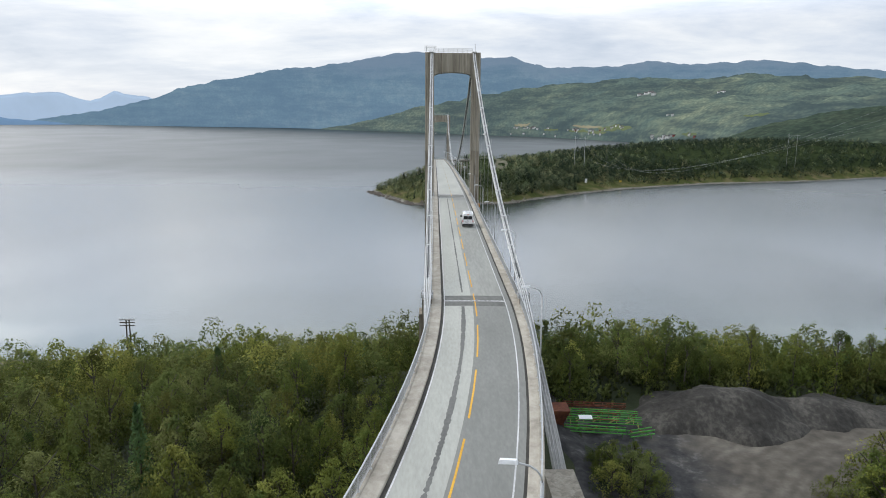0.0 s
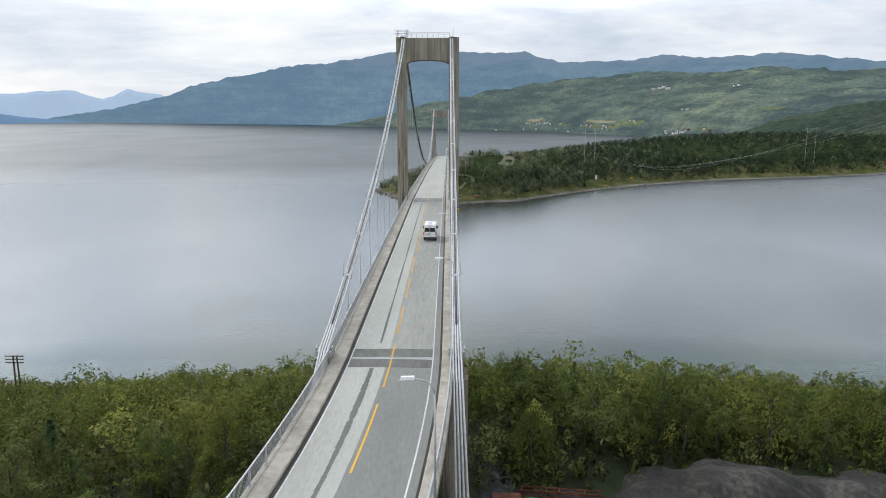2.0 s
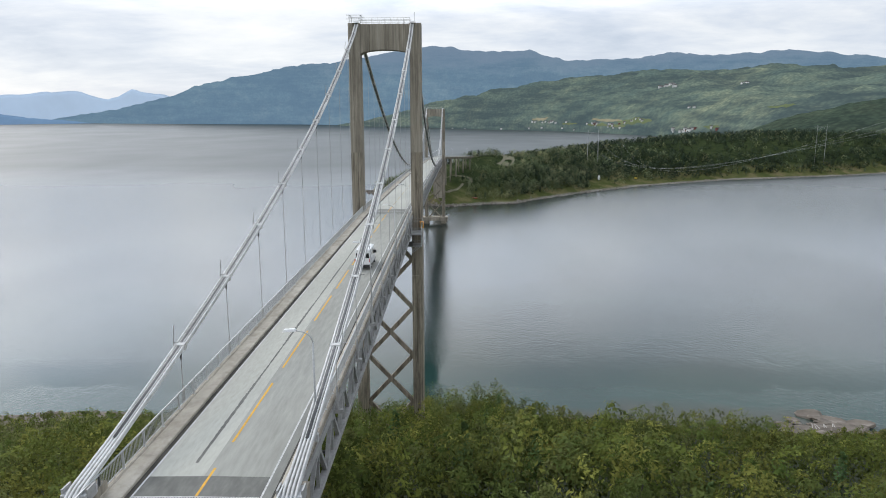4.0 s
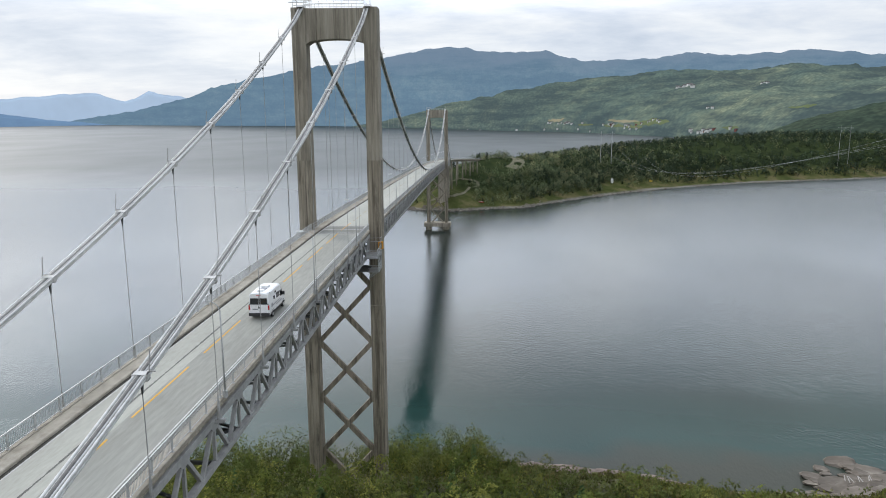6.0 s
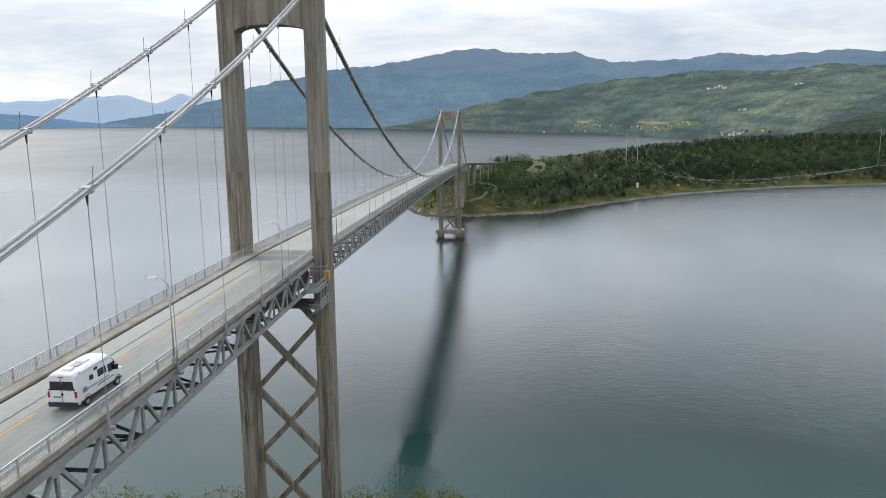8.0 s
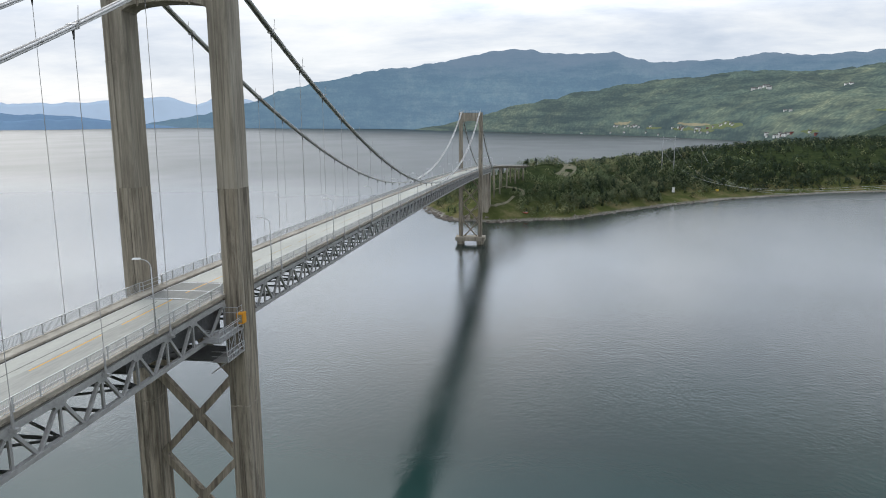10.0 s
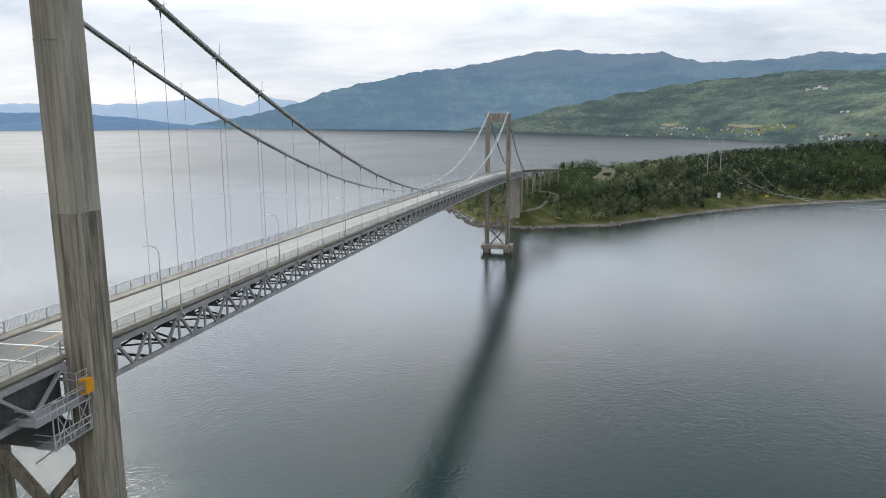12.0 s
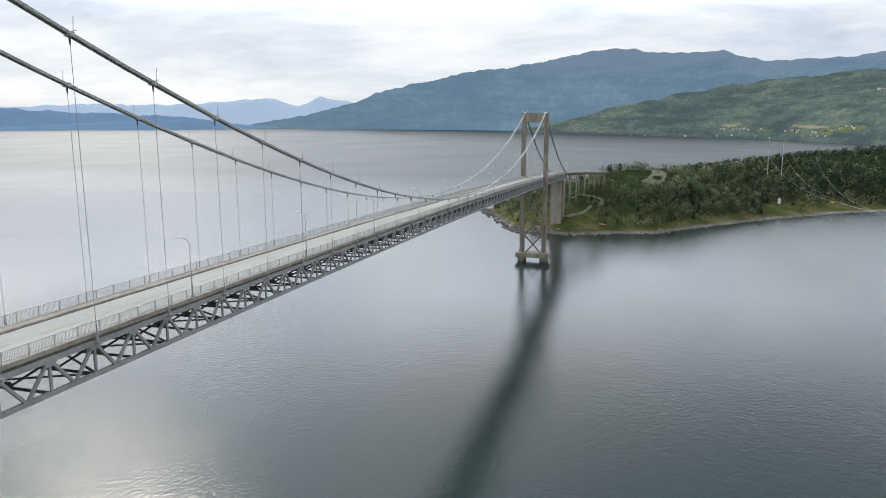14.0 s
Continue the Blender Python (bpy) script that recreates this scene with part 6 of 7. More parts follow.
M["field"] = surface("field", [(0.105, 0.130, 0.068), (0.135, 0.160, 0.082), (0.17, 0.188, 0.102)], 0.012, 1.0, bump=0.0, big=0.004, spec=0.0)
M["field_dry"] = surface("field_dry", [(0.21, 0.192, 0.125), (0.26, 0.236, 0.155), (0.31, 0.283, 0.19)], 0.012, 1.0, bump=0.0, big=0.004, spec=0.0)
FIELDS = ((6.2, 7.5, 0.062, 0.115, 1), (10.9, 13.3, 0.052, 0.082, 1), (12.9, 15.6, 0.030, 0.085, 0), (10.6, 12.2, 0.018, 0.044, 0), (12.2, 13.6, 0.014, 0.040, 0), (8.6, 9.8, 0.022, 0.042, 0), (23.8, 25.7, 0.104, 0.124, 0), (19.4, 20.6, 0.018, 0.034, 0))
for k, (az0, az1, t0, t1, dry) in enumerate(FIELDS):
    g = Geo()
    for j in range(7):
        for i in range(25):
            u, w = 2 * i / 24 - 1, j / 6 - 0.5
            wide = math.sqrt(max(0.0, 1 - u * u)) * (0.75 + 0.5 * noise.noise(Vector((i * 0.35, k * 5.1, 0))))
            p = green_hill((az0 + az1) / 2 + (az1 - az0) / 2 * u, (t0 + t1) / 2 + (t1 - t0) * (w * wide + 0.25 * noise.noise(Vector((i * 0.2, k * 3.7, 4)))))
            g.v.append((p.x, p.y, p.z + 3))
    g.f = [(j * 25 + i, j * 25 + i + 1, (j + 1) * 25 + i + 1, (j + 1) * 25 + i) for j in range(6) for i in range(24)]
    tagged(part("field", g, M["field_dry" if dry else "field"]), "pale mown field on the far hillside", "field", kind="structure")

M["house_white"] = plain("house_white", (0.66, 0.66, 0.64), 0.7)
M["house_red"] = plain("house_red", (0.17, 0.055, 0.045), 0.8)
M["house_ochre"] = plain("house_ochre", (0.40, 0.38, 0.33), 0.8)
M["roof_grey"] = plain("roof_grey", (0.10, 0.095, 0.09), 0.8)


def house(p, L, w, h, rz, wall):
    t = thing("house", {"house_white": "small white house with grey gable roof on the far shore", "house_red": "small red house with grey gable roof on the far shore", "house_ochre": "small ochre house with grey gable roof on the far shore"}[wall], "house", "houses across the fjord")
    part("wall", Geo().box(-L / 2, L / 2, -w / 2, w / 2, -4, h), M[wall], t)
    part("roof", Geo().hull8([(-L / 2 - 0.6, -w / 2 - 0.6, h), (L / 2 + 0.6, -w / 2 - 0.6, h), (L / 2 + 0.6, w / 2 + 0.6, h), (-L / 2 - 0.6, w / 2 + 0.6, h), (-L / 2 - 0.6, -0.3, h + w * 0.4), (L / 2 + 0.6, -0.3, h + w * 0.4), (L / 2 + 0.6, 0.3, h + w * 0.4), (-L / 2 - 0.6, 0.3, h + w * 0.4)]), M["roof_grey"], t)
    place(t, Matrix.Translation(p) @ pose(0, 0, 0, 0, 0, rz))


hr = random.Random(21)
# bearing, share of the way up the hill, spread of both and number of houses in each group
GROUPS = ((6.9, 0.058, 0.5, 0.006, 5), (8.3, 0.048, 0.7, 0.008, 7), (10.4, 0.045, 0.8, 0.008, 8), (12.2, 0.036, 0.9, 0.009, 10), (14.4, 0.062, 0.7, 0.012, 9), (12.7, 0.018, 0.4, 0.004, 3), (17.6, 0.016, 0.35, 0.004, 7), (18.5, 0.018, 0.3, 0.004, 8), (20.2, 0.022, 0.2, 0.004, 2), (18.5, 0.154, 0.2, 0.002, 2), (22.7, 0.515, 0.6, 0.004, 3), (2.0, 0.010, 6.5, 0.004, 12))
for az, up, da, dt, count in GROUPS:
    for k in range(count):
        p = green_hill(az + hr.uniform(-1.4, 1.4) * da, max(0.004, up + hr.uniform(-1, 1) * dt))
        house(p, hr.uniform(8, 13), hr.uniform(6, 8), hr.uniform(3.5, 5.5), hr.uniform(-40, 40), hr.choice(["house_white"] * 8 + ["house_ochre", "house_red"]))
for da, L in ((-0.5, 18), (-0.2, 24), (0.1, 30), (0.35, 26), (0.55, 20), (-0.05, 16)):
    house(green_hill(16.55 + da, 0.445 - 0.04 * da + hr.uniform(-0.008, 0.008)), L, 12, 8, hr.uniform(-12, 12), "house_white")

# ---- trees ----
def foliage(name, palette, vary, cell):
    """Leaves: each tree takes a tint of the palette, each spray its own value; light shines through a little."""
    m = bpy.data.materials.new(name)
    m.use_nodes = True
    n, l = m.node_tree.nodes, m.node_tree.links
    b = n["Principled BSDF"]
    geo = n.new("ShaderNodeNewGeometry")
    info = n.new("ShaderNodeObjectInfo")
    warp = n.new("ShaderNodeTexNoise")
    warp.inputs["Scale"].default_value, warp.inputs["Detail"].default_value = cell * 1.6, 3
    l.new(geo.outputs["Position"], warp.inputs["Vector"])
    push = n.new("ShaderNodeVectorMath")
    push.operation = "MULTIPLY_ADD"
    l.new(warp.outputs["Color"], push.inputs[0])
    push.inputs[1].default_value = (1.6 / cell * 0.5,) * 3
    l.new(geo.outputs["Position"], push.inputs[2])
    vor = n.new("ShaderNodeTexVoronoi")
    vor.inputs["Scale"].default_value = cell
    l.new(push.outputs[0], vor.inputs["Vector"])
    sep = n.new("ShaderNodeSeparateColor")
    l.new(vor.outputs["Color"], sep.inputs[0])
    wide = n.new("ShaderNodeTexNoise")
    wide.inputs["Scale"].default_value, wide.inputs["Detail"].default_value = cell * 0.22, 4
    l.new(geo.outputs["Position"], wide.inputs["Vector"])
    tint = n.new("ShaderNodeMix")
    tint.inputs["Factor"].default_value = 0.28
    l.new(sep.outputs[0], tint.inputs["A"])
    l.new(wide.outputs["Fac"], tint.inputs["B"])
    own = n.new("ShaderNodeMath")
    own.operation = "MULTIPLY_ADD"
    own.inputs[1].default_value = 0.30
    l.new(info.outputs["Random"], own.inputs[0])
    l.new(tint.outputs["Result"], own.inputs[2])
    ramp = n.new("ShaderNodeValToRGB")
    k = len(palette)
    for i, c in enumerate(palette):
        e = ramp.color_ramp.elements[i] if i < 2 else ramp.color_ramp.elements.new(0.5)
    for i, c in enumerate(palette):
        e = ramp.color_ramp.elements[i]
        e.position, e.color = 0.18 + 0.80 * i / (k - 1), (*c, 1)
    l.new(own.outputs[0], ramp.inputs[0])
    rg = n.new("ShaderNodeMapRange")
    rg.inputs["To Min"].default_value, rg.inputs["To Max"].default_value = 1 - vary, 1 + vary
    l.new(geo.outputs["Random Per Island"], rg.inputs["Value"])
    each = n.new("ShaderNodeMapRange")
    each.inputs["To Min"].default_value, each.inputs["To Max"].default_value = 0.62, 1.34
    l.new(sep.outputs[1], each.inputs["Value"])
    val = n.new("ShaderNodeMath")
    val.operation = "MULTIPLY"
    l.new(rg.outputs[0], val.inputs[0])
    l.new(each.outputs[0], val.inputs[1])
    hs = n.new("ShaderNodeHueSaturation")
    l.new(val.outputs[0], hs.inputs["Value"])
    l.new(ramp.outputs[0], hs.inputs["Color"])
    l.new(hs.outputs[0], b.inputs["Base Color"])
    b.inputs["Roughness"].default_value, b.inputs["Specular IOR Level"].default_value = 0.8, 0.04
    lean, turn = n.new("ShaderNodeAttribute"), n.new("ShaderNodeVectorTransform")
    lean.attribute_name = "crown_normal"
    turn.vector_type, turn.convert_from, turn.convert_to = "NORMAL", "OBJECT", "WORLD"
    l.new(lean.outputs["Vector"], turn.inputs[0])
    l.new(turn.outputs[0], b.inputs["Normal"])
    tr = n.new("ShaderNodeBsdfTranslucent")
    mix = n.new("ShaderNodeMixShader")
    mix.inputs[0].default_value = 0.32
    l.new(hs.outputs[0], tr.inputs["Color"])
    l.new(b.outputs[0], mix.inputs[1])
    l.new(tr.outputs[0], mix.inputs[2])
    l.new(mix.outputs[0], n["Material Output"].inputs["Surface"])
    return m


M["leaf_birch"] = foliage("leaf_birch", [(0.043, 0.071, 0.018), (0.111, 0.113, 0.030), (0.069, 0.103, 0.025), (0.150, 0.169, 0.036), (0.092, 0.123, 0.030), (0.216, 0.223, 0.053)], 0.2, 0.21)
M["leaf_willow"] = foliage("leaf_willow", [(0.054, 0.085, 0.027), (0.100, 0.129, 0.037), (0.123, 0.140, 0.045), (0.100, 0.134, 0.035), (0.158, 0.174, 0.060)], 0.2, 0.21)
M["leaf_heath"] = foliage("leaf_heath", [(0.076, 0.093, 0.026), (0.133, 0.127, 0.039), (0.101, 0.130, 0.039), (0.189, 0.158, 0.063), (0.089, 0.117, 0.033), (0.164, 0.181, 0.054)], 0.22, 0.35)
M["leaf_spruce"] = foliage("leaf_spruce", [(0.049, 0.091, 0.037), (0.081, 0.136, 0.053), (0.124, 0.182, 0.066)], 0.2, 0.2)
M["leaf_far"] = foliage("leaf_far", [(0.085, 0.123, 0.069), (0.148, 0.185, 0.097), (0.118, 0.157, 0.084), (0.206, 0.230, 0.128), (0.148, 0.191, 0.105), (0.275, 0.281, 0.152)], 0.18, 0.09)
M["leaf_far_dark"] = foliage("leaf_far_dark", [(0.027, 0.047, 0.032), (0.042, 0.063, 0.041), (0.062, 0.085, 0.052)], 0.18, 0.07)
M["bark"] = surface("bark", [(0.035, 0.030, 0.024), (0.075, 0.066, 0.055), (0.16, 0.15, 0.13)], 3, 0.9, bump=0.3, stretch=(2, 2, 0.5))


def leaf_quads(centres, sizes, rng, upward=0.9, lean=None):
    """Small pointed leaf sprays as quads whose long way tends upwards and outwards: vertices (n, 4, 3)."""
    n = len(centres)
    a = rng.normal(size=(n, 3)) * 0.75
    a[:, 2] += upward
    if lean is not None:
        a += lean
    a /= np.linalg.norm(a, axis=1)[:, None]
    b = np.cross(a, rng.normal(size=(n, 3)))
    b /= np.linalg.norm(b, axis=1)[:, None]
    s = sizes[:, None]
    return np.stack([centres - a * s, centres + b * s * 0.55 - a * s * 0.1, centres + a * s * 1.25, centres - b * s * 0.55 + a * s * 0.15], axis=1)


def crown(rng, h, w, clumps, per, size, low=0.04, tall=1.45):
    """Leaf sprays on many rounded tufts that build up an uneven, tapering crown; each spray faces out of its tuft."""
    ph = rng.random(4) * 6.28
    cs, rs, outs = [], [], []
    for k in range(clumps):
        u = (k + rng.random()) / clumps
        u = u ** 1.12
        a = k * 2.4 + rng.normal() * 0.5
        env = math.sin(math.pi * min(1.0, 0.22 + 0.78 * u ** 0.85)) ** 0.75
        env *= 1 + 0.18 * math.sin(2 * a + ph[0]) + 0.14 * math.sin(3 * a + 4 * u + ph[1])
        rad = w * env * (0.26 + 0.56 * rng.random() ** 0.5)
        cs.append((rad * math.cos(a), rad * math.sin(a), h * (low + (0.90 - low) * u)))
        rs.append(w * (0.28 + 0.17 * rng.random()) * (1 - 0.42 * u))
        o = np.array([math.cos(a) * rad / w, math.sin(a) * rad / w, 1.1 * (u - 0.35)])
        outs.append(o / (np.linalg.norm(o) + 1e-6))
    c = np.repeat(np.array(cs), per, axis=0)
    r = np.repeat(np.array(rs), per)[:, None]
    o = np.repeat(np.array(outs), per, axis=0)
    d = rng.normal(size=(clumps * per, 3)) + 0.55 * o + np.array([0, 0, 0.35])
    d /= np.linalg.norm(d, axis=1)[:, None]
    p = c + d * r * (0.30 + 0.70 * rng.random(len(d))[:, None] ** 0.8) * np.array([0.88, 0.88, tall])
    nrm = d + 0.6 * o + 0.75 * rng.normal(size=d.shape)
    nrm /= np.linalg.norm(nrm, axis=1)[:, None]
    up = np.array([0, 0, 1.0]) + 0.6 * rng.normal(size=d.shape)
    b = np.cross(nrm, up)
    b /= np.linalg.norm(b, axis=1)[:, None]
    a = np.cross(b, nrm)
    s = (size * (0.6 + 0.8 * rng.random(len(d))))[:, None]
    p[:, 2] = np.maximum(p[:, 2], 0.15)
    return np.stack([p - a * s, p + b * s * 0.50 - a * s * 0.15, p + a * s * 1.2, p - b * s * 0.50 + a * s * 0.1], axis=1)


def spruce_points(rng, h, w, tiers, per):
    pts = []
    for k in range(tiers):
        t = 0.12 + 0.86 * k / tiers
        reach = w * (1 - t) ** 0.85 + 0.1
        a = rng.random(per) * 2 * math.pi
        r = reach * rng.random(per) ** 0.6
        pts.append(np.stack([r * np.cos(a), r * np.sin(a), t * h - 0.22 * r + rng.normal(size=per) * 0.12], axis=1))
    return np.concatenate(pts)


def crown_normals(q, own_share):
    """Leaf normals that lean out of the crown, so that a tree is shaded as a rounded mass."""
    p = q.mean(axis=1)
    lo, hi = p.min(axis=0), p.max(axis=0)
    mid = (lo + hi) / 2
    mid[2] = lo[2] + 0.30 * (hi[2] - lo[2])
    out = (p - mid) / np.maximum((hi - lo) / 2, 0.3)
    out /= np.linalg.norm(out, axis=1)[:, None] + 1e-6
    own = np.cross(q[:, 2] - q[:, 0], q[:, 1] - q[:, 3])
    own /= np.linalg.norm(own, axis=1)[:, None] + 1e-9
    own *= np.sign((own * out).sum(axis=1))[:, None] + 1e-6
    return np.repeat(out * 0.8 + own * own_share, 4, axis=0)


def quad_mesh(name, plants, material, own_share=0.5):
    """One mesh from the leaf quads of one plant, or of a list of plants."""
    plants = plants if isinstance(plants, list) else [plants]
    quads = np.concatenate(plants)
    v = quads.reshape(-1, 3)
    n = len(quads)
    me = bpy.data.meshes.new(name)
    me.vertices.add(len(v))
    me.vertices.foreach_set("co", v.astype(np.float32).ravel())
    me.loops.add(n * 4)
    me.loops.foreach_set("vertex_index", np.arange(n * 4, dtype=np.int32))
    me.polygons.add(n)
    me.polygons.foreach_set("loop_start", np.arange(0, n * 4, 4, dtype=np.int32))
    me.update(calc_edges=True)
    lean = me.attributes.new("crown_normal", "FLOAT_VECTOR", "POINT")
    lean.data.foreach_set("vector", np.concatenate([crown_normals(q, own_share) for q in plants]).astype(np.float32).ravel())
    me.materials.append(material)
    return me


def trunk_geo(rng, h, w, limbs):
    g = Geo()
    lean = rng.normal(size=2) * 0.03 * h
    g.tube([(0, 0, -0.6), (lean[0] * 0.4, lean[1] * 0.4, h * 0.4), (lean[0], lean[1], h * 0.86)], 0.022 * h, 6, 0.006 * h)
    for _ in range(limbs):
        t = 0.25 + 0.5 * rng.random()
        a = rng.random() * 2 * math.pi
        r = w * (0.5 + 0.35 * rng.random())
        g.tube([(lean[0] * t, lean[1] * t, h * t), (r * 0.5 * math.cos(a), r * 0.5 * math.sin(a), h * (t + 0.10)), (r * math.cos(a), r * math.sin(a), h * min(0.95, t + 0.24))], 0.010 * h, 4, 0.004 * h)
    return g


rng = np.random.default_rng(5)
KINDS = []
for i in range(8):
    h = 7.6 + 2.6 * rng.random()
    w = h * (0.30 + 0.09 * rng.random())
    q = crown(rng, h, w * 1.24, 56, 54, 0.135)
    mat, what = (("leaf_birch", "leafy green birch on the slope below the bridge") if i % 3 else ("leaf_willow", "grey-green willow on the slope below the bridge"))
    t = thing("tree", what, "tree", "trees beside the bridge")
    part("trunk", trunk_geo(rng, h, w * 0.7, 4), M["bark"], t)
    part("crown", quad_mesh("crown", q, M[mat]), M[mat], t)
    KINDS.append(t)
for i in range(2):
    h, w = 9.0 + i, 1.7
    q = leaf_quads(spruce_points(rng, h, w, 24, 32), 0.14 + 0.12 * rng.random(24 * 32), rng, 0.8)
    t = thing("spruce", "dark narrow spruce among the birches", "tree", "spruces beside the bridge")
    part("trunk", Geo().tube([(0, 0, -0.6), (0, 0, h * 0.97)], 0.15, 6, 0.02), M["bark"], t)
    part("crown", quad_mesh("crown", q, M["leaf_spruce"]), M["leaf_spruce"], t)
    KINDS.append(t)


def line_offset(x, y):
    """Distance of a plan point from the bridge line."""
    if y > JOINT + 2:
        return abs(x)
    return abs(math.hypot(x + R_NEAR, y - JOINT - 2) - R_NEAR)


def clear_of(x, y):
    if y < -88 and line_offset(x, y) < 8.5:
        return False
    if abs(x) < 9.5 and -4 < y < 8:
        return False
    if 7 < x < 74 and y < -104.0:
        return False
    if 16 < x < 58 and -109 < y < -98.5:
        return False
    return True


tr = random.Random(8)
near_spots, far_spots = [], []
y = -166.0
while y < 17:
    x = -135.0
    while x < 158:
        px, py = x + tr.uniform(-1.5, 1.5), y + tr.uniform(-1.5, 1.5)
        x += 4.8
        d = near_shore(px) - py
        if d < 5 or abs(px) > 0.8 * (py + 182) + 24 or py < -152 or not clear_of(px, py):
            continue
        if d < 34 and px > 28 and tr.random() < 0.95:
            continue
        close = (-44 < px < -8 and -150 < py < -104) or (9 < px < 62 and -104 < py < -92)
        (near_spots if close else far_spots).append((px, py, d))
    y += 4.7
tr.shuffle(near_spots)
far_spots += near_spots[185:]
used = set()
for px, py, d in near_spots[:185]:
    k = tr.randrange(8) if px > 0 or tr.random() > 0.012 else 8 + tr.randrange(2)
    s = tr.uniform(0.74, 1.02) * float(np.interp(px, [20, 50], [1.0, 1.16]))
    m = Matrix.Translation((px, py, near_land(px, py))) @ pose(0, 0, 0, 0, 0, tr.uniform(0, 360)) @ Matrix.Diagonal((s, s, s * tr.uniform(0.9, 1.12), 1))
    if k in used:
        copy_thing(KINDS[k], m)
    else:
        used.add(k)
        place(KINDS[k], m)
for k in set(range(10)) - used:
    place(KINDS[k], Matrix.Translation((-40 + k * 2, -140, near_land(-40 + k * 2, -140))))

# the rest of the near woods: thinner crowns joined into one mass for each kind of leaf
LIGHT, COARSE = {"leaf_birch": [], "leaf_willow": [], "leaf_spruce": []}, {"leaf_birch": [], "leaf_willow": [], "leaf_spruce": []}
for name in LIGHT:
    for i in range(6):
        h = 7.2 + 2.4 * rng.random()
        w = h * (0.35 + 0.09 * rng.random())
        if name == "leaf_spruce":
            LIGHT[name].append(leaf_quads(spruce_points(rng, h, 1.6, 18, 24), 0.15 + 0.12 * rng.random(18 * 24), rng, 0.8))
            COARSE[name].append(leaf_quads(spruce_points(rng, h, 1.7, 16, 12), 0.22 + 0.16 * rng.random(16 * 12), rng, 0.8))
        else:
            LIGHT[name].append(crown(rng, h, w * 1.24, 38, 23, 0.190))
            COARSE[name].append(crown(rng, h, w * 1.2, 30, 13, 0.240))
FILL = [crown(rng, 8.5, 3.8, 6, 4, 1.15) for _ in range(5)]
mass = {k: [] for k in LIGHT}
for px, py, d in far_spots:
    r = tr.random()
    name = "leaf_spruce" if r < 0.04 else ("leaf_willow" if r < 0.38 else "leaf_birch")
    q = (LIGHT if py < -88 else COARSE)[name][tr.randrange(6)]
    s = tr.uniform(0.74, 1.04) * float(np.interp(d, [4, 30, 60], [0.42, 0.82, 1.0])) * float(np.interp(px, [-110, -75, -55, -40, -25, -8, 12, 30, 90], [0.68, 0.72, 0.88, 0.98, 0.98, 1.02, 0.98, 0.95, 0.78])) * (float(np.interp(px, [34, 70], [1.0, 0.72])) if py > -84 else 1.0)
    a = tr.uniform(0, 6.28)
    c, sn = math.cos(a) * s, math.sin(a) * s
    fat = tr.uniform(0.9, 1.4)
    rot = np.array([[c * fat, sn * fat, 0], [-sn * fat, c * fat, 0], [0, 0, s * tr.uniform(0.85, 1.1)]])
    mass[name].append(q @ rot + np.array([px, py, near_land(px, py)]))
# woods to the sides of and behind the yard
y = -300.0
while y < 12:
    x = -190.0
    while x < 230:
        px, py = x + tr.uniform(-2, 2), y + tr.uniform(-2, 2)
        x += 6.4
        near = abs(px) <= 0.8 * (py + 182) + 24 and py >= -152
        if near or near_shore(px) - py < 12 or line_offset(px, py) < 9 or (4 < px < 77 and -141 < py < -96):
            continue
        mass["leaf_willow" if tr.random() < 0.3 else "leaf_birch"].append(FILL[tr.randrange(5)] * tr.uniform(0.6, 1.05) + np.array([px, py, near_land(px, py)]))
    y += 5.6
for name, label in (("leaf_birch", "dense birch wood covering the near slope"), ("leaf_willow", "grey-green willow thicket covering the near slope"), ("leaf_spruce", "dark spruces scattered through the near wood")):
    tagged(new("woods", quad_mesh("woods", mass[name], M[name])), label, "woods", kind="stuff")
# shrubs and grass at the water's edge
sh, light = [], []
for i in range(900):
    px = tr.uniform(-120, 160)
    d = tr.uniform(2.0, 17)
    py = near_shore(px) - d
    if not clear_of(px, py) and abs(px) < 9:
        continue
    if px > 30 and tr.random() < 0.8:
        continue
    s = tr.uniform(0.7, 1.5) * (0.6 + d / 16) * (3.5 if -34 < px < 26 else 0.9)
    (sh if i % 5 < 3 else light).append(crown(rng, 1.4 * s, 0.95 * s, *((16, 18, 0.19) if s > 1.8 else (6, 9, 0.17))) + np.array([px, py, near_land(px, py) - 0.1]))
for i in range(420):
    px, py = (tr.uniform(7, 76), tr.uniform(-101, -88)) if i < 300 else (tr.uniform(72, 86), tr.uniform(-135, -98))
    s = tr.uniform(0.9, 2.2) * (0.6 if 15 < px < 60 and py < -98 else 1.0)
    sh.append(crown(rng, 1.6 * s, 0.9 * s, 10, 12, 0.15) + np.array([px, py, near_land(px, py) - 0.1]))
heath = []
for i in range(1500):
    px, d = tr.uniform(22, 118), tr.uniform(2.5, 36)
    if 36 < px < 52 and d < 8 and tr.random() < 0.7:
        continue
    py = near_shore(px) - d
    if px > 86 and d < 9:
        continue
    s = tr.uniform(0.5, 1.5) * (0.55 + d / 40)
    heath.append(crown(rng, 1.15 * s, 1.2 * s, 6, 7, 0.18) + np.array([px, py, near_land(px, py) - 0.15]))
tagged(new("heath", quad_mesh("heath", heath, M["leaf_heath"])), "low ochre and green heath plants on the open shore", "heath", kind="stuff")
UNDER = [crown(rng, 3.4, 2.0, 5, 4, 0.36) for _ in range(8)]
y = -152.0
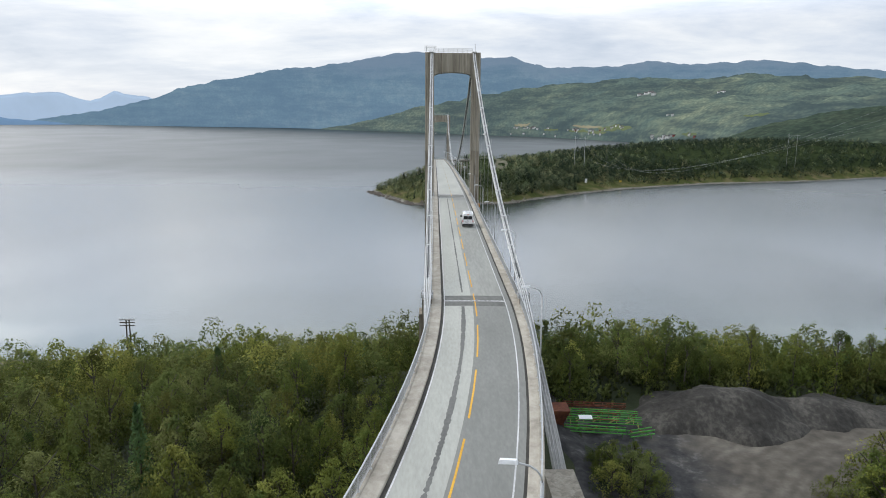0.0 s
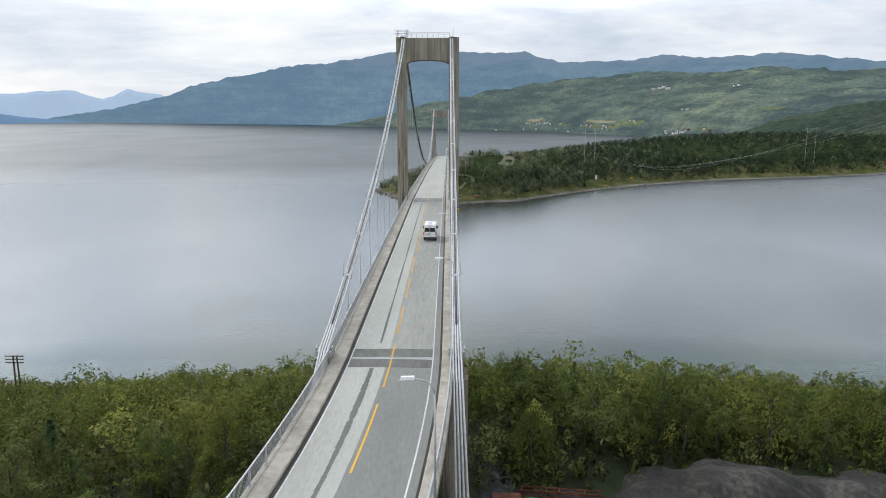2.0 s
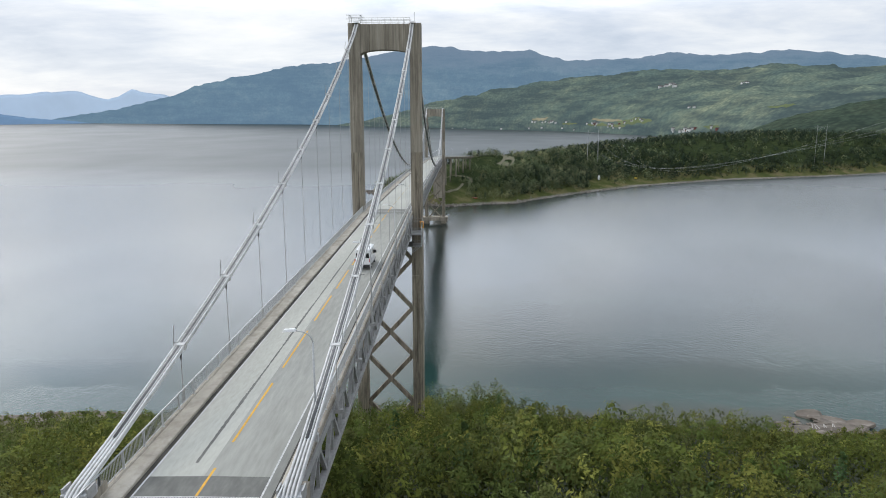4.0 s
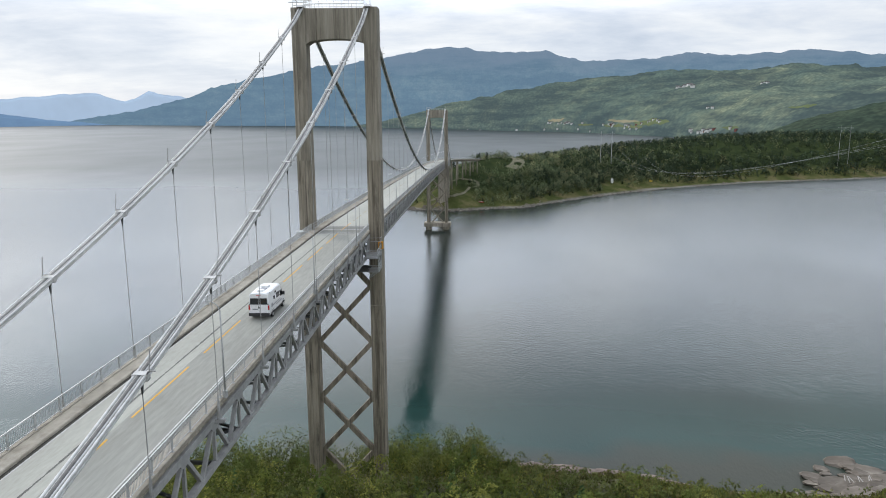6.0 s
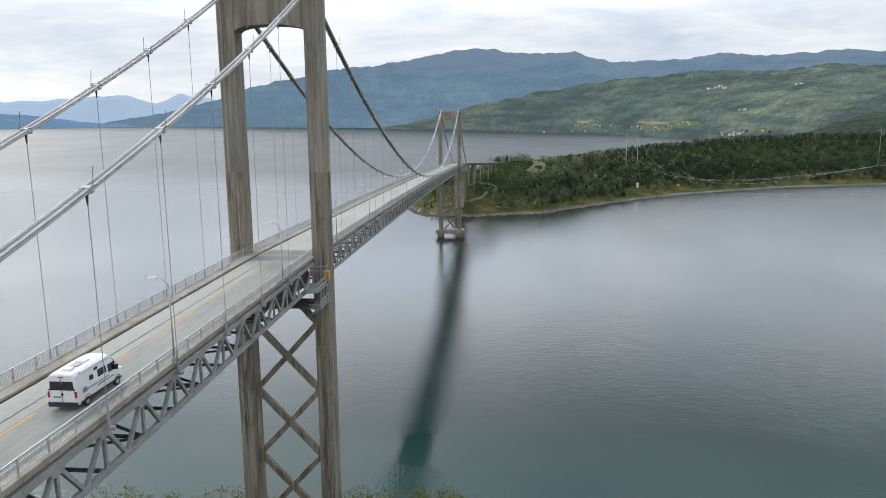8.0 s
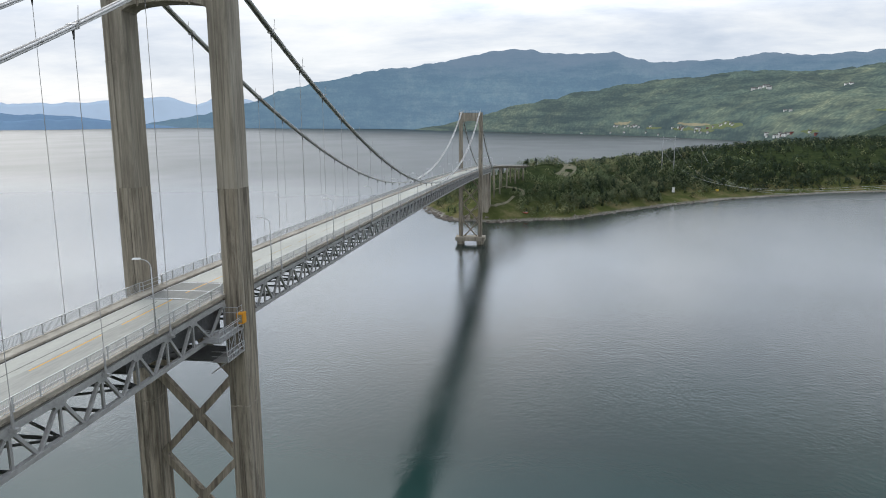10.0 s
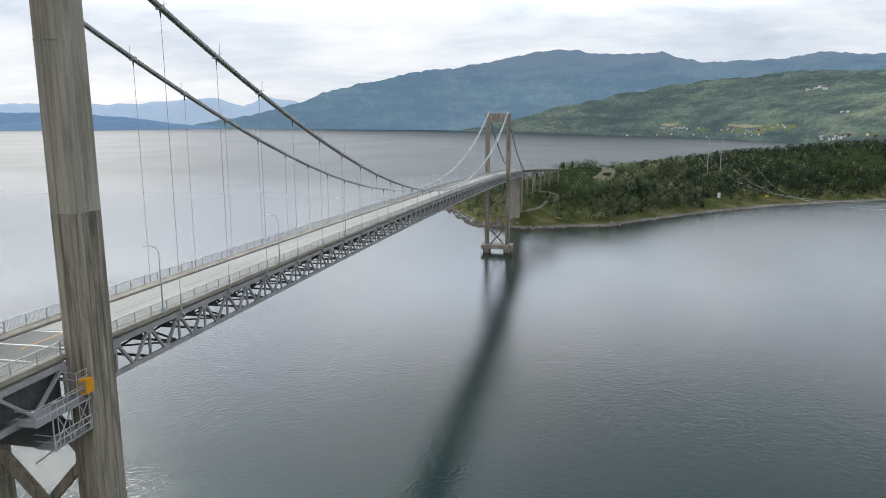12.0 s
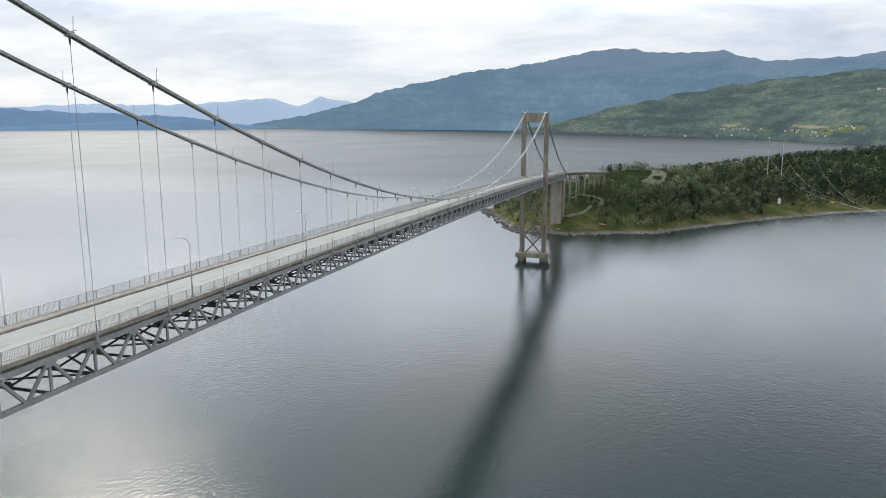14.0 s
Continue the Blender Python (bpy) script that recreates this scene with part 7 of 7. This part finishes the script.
while y < 0:
    x = -130.0
    while x < 130:
        px, py = x + tr.uniform(-1.2, 1.2), y + tr.uniform(-1.2, 1.2)
        x += 3.7
        if near_shore(px) - py < (16 if px < 28 else 35) or abs(px) > 0.8 * (py + 182) + 20 or not clear_of(px, py):
            continue
        sh.append(UNDER[tr.randrange(8)] * tr.uniform(0.7, 1.15) + np.array([px, py, near_land(px, py) - 0.3]))
    y += 3.6
tagged(new("bushes", quad_mesh("bushes", light, M["leaf_birch"])), "light green birch bushes near the water", "bushes", kind="stuff")
tagged(new("shrubs", quad_mesh("shrubs", sh, M["leaf_willow"])), "dense green undergrowth and shrubs below the trees", "shrubs", kind="stuff")
# bushes on the edge of the gravel yard
for i, (bx, by, s) in enumerate(((36.4, -122.9, 0.74), (38.8, -121.6, 0.86), (34.0, -125.2, 0.60), (41.2, -120.8, 0.80), (35.6, -126.0, 0.80), (38.6, -124.6, 0.88), (32.6, -122.8, 0.40), (13.2, -119.0, 0.56), (14.6, -120.6, 0.60), (12.2, -122.3, 0.60), (15.6, -117.6, 0.48), (13.0, -116.2, 0.44), (12.0, -117.8, 0.42), (16.6, -119.4, 0.46), (15.2, -122.4, 0.55), (17.0, -121.6, 0.42))):
    copy_thing(KINDS[1 + i % 6], Matrix.Translation((bx, by, near_land(bx, by) - 0.3)) @ pose(0, 0, 0, 0, 0, 77 * i) @ Matrix.Diagonal((s * 1.3, s * 1.3, s, 1)))

# woods of the headland
FAR_TREES = []
for i in range(10):
    if i == 4:
        h = 8.5
        q = leaf_quads(spruce_points(rng, h, 2.4, 9, 7), 0.62 + 0.4 * rng.random(63), rng, 0.8)
    else:
        h = 6.5 + 2.5 * rng.random()
        q = crown(rng, h, h * 0.58, 13, 8, 0.46, 0.08, 0.9)
    FAR_TREES.append(q)
THIN_TREES = [crown(rng, 8.0, 4.2, 7, 6, 0.8, 0.15, 0.9) for _ in range(10)]
fm, fd = [], []
count = 0
while count < 5300:
    u = tr.random()
    if u < 0.14:
        px, py = tr.uniform(18, 170), tr.uniform(455, 620)
        if not 7 < shore_distance(px, py) < 48:
            continue
    elif u < 0.19:
        px, py = tr.uniform(-72, -10), tr.uniform(450, 580)
    elif u < 0.50:
        px, py = tr.uniform(-75, 330), tr.uniform(440, 760)
    elif u < 0.58:
        k = tr.randrange(8, 15)
        (ax, ay), (bx, by) = SHORE[k], SHORE[k + 1]
        q, off = tr.random(), tr.uniform(9, 60)
        px, py = ax + (bx - ax) * q - off * 0.45, ay + (by - ay) * q + off
    elif u < 0.86:
        px, py = tr.uniform(0, 760), tr.uniform(600, 1100)
    else:
        px, py = tr.uniform(300, 1500), tr.uniform(800, 1650)
    d = shore_distance(px, py)
    if d < 7:
        continue
    if px < 24 and py < 500 and d < 40 and (tr.random() < 0.45 or px > -14):
        continue
    if (d < 15 and px > 90 and tr.random() < 0.55) or (150 < px < 222 and d < 24 and (px < 178 or tr.random() < 0.8)):
        continue
    if line_offset(px, py) < 8 and py < 470:
        continue
    if py < 530 and 0 < px < 34 and abs(math.hypot(px - R_FAR, py - FAR_END) - R_FAR) < 6.5:
        continue
    if 548 < py < 640 and abs(px - float(np.interp(py, [548, 572, 600, 640], [62, 67, 70, 64]))) < 9:
        continue
    count += 1
    k = tr.randrange(10)
    s = tr.uniform(0.62, 1.10) * float(np.interp(py, [700, 1000], [1.0, 1.15]))
    if px < 60 and py < 570:
        s *= 0.62
    a = tr.uniform(0, 6.28)
    c, sn = math.cos(a) * s, math.sin(a) * s
    q = (FAR_TREES if py < 660 else THIN_TREES)[k] @ np.array([[c, sn, 0], [-sn, c, 0], [0, 0, s * 0.95]]) + np.array([px, py, far_land(px, py)])
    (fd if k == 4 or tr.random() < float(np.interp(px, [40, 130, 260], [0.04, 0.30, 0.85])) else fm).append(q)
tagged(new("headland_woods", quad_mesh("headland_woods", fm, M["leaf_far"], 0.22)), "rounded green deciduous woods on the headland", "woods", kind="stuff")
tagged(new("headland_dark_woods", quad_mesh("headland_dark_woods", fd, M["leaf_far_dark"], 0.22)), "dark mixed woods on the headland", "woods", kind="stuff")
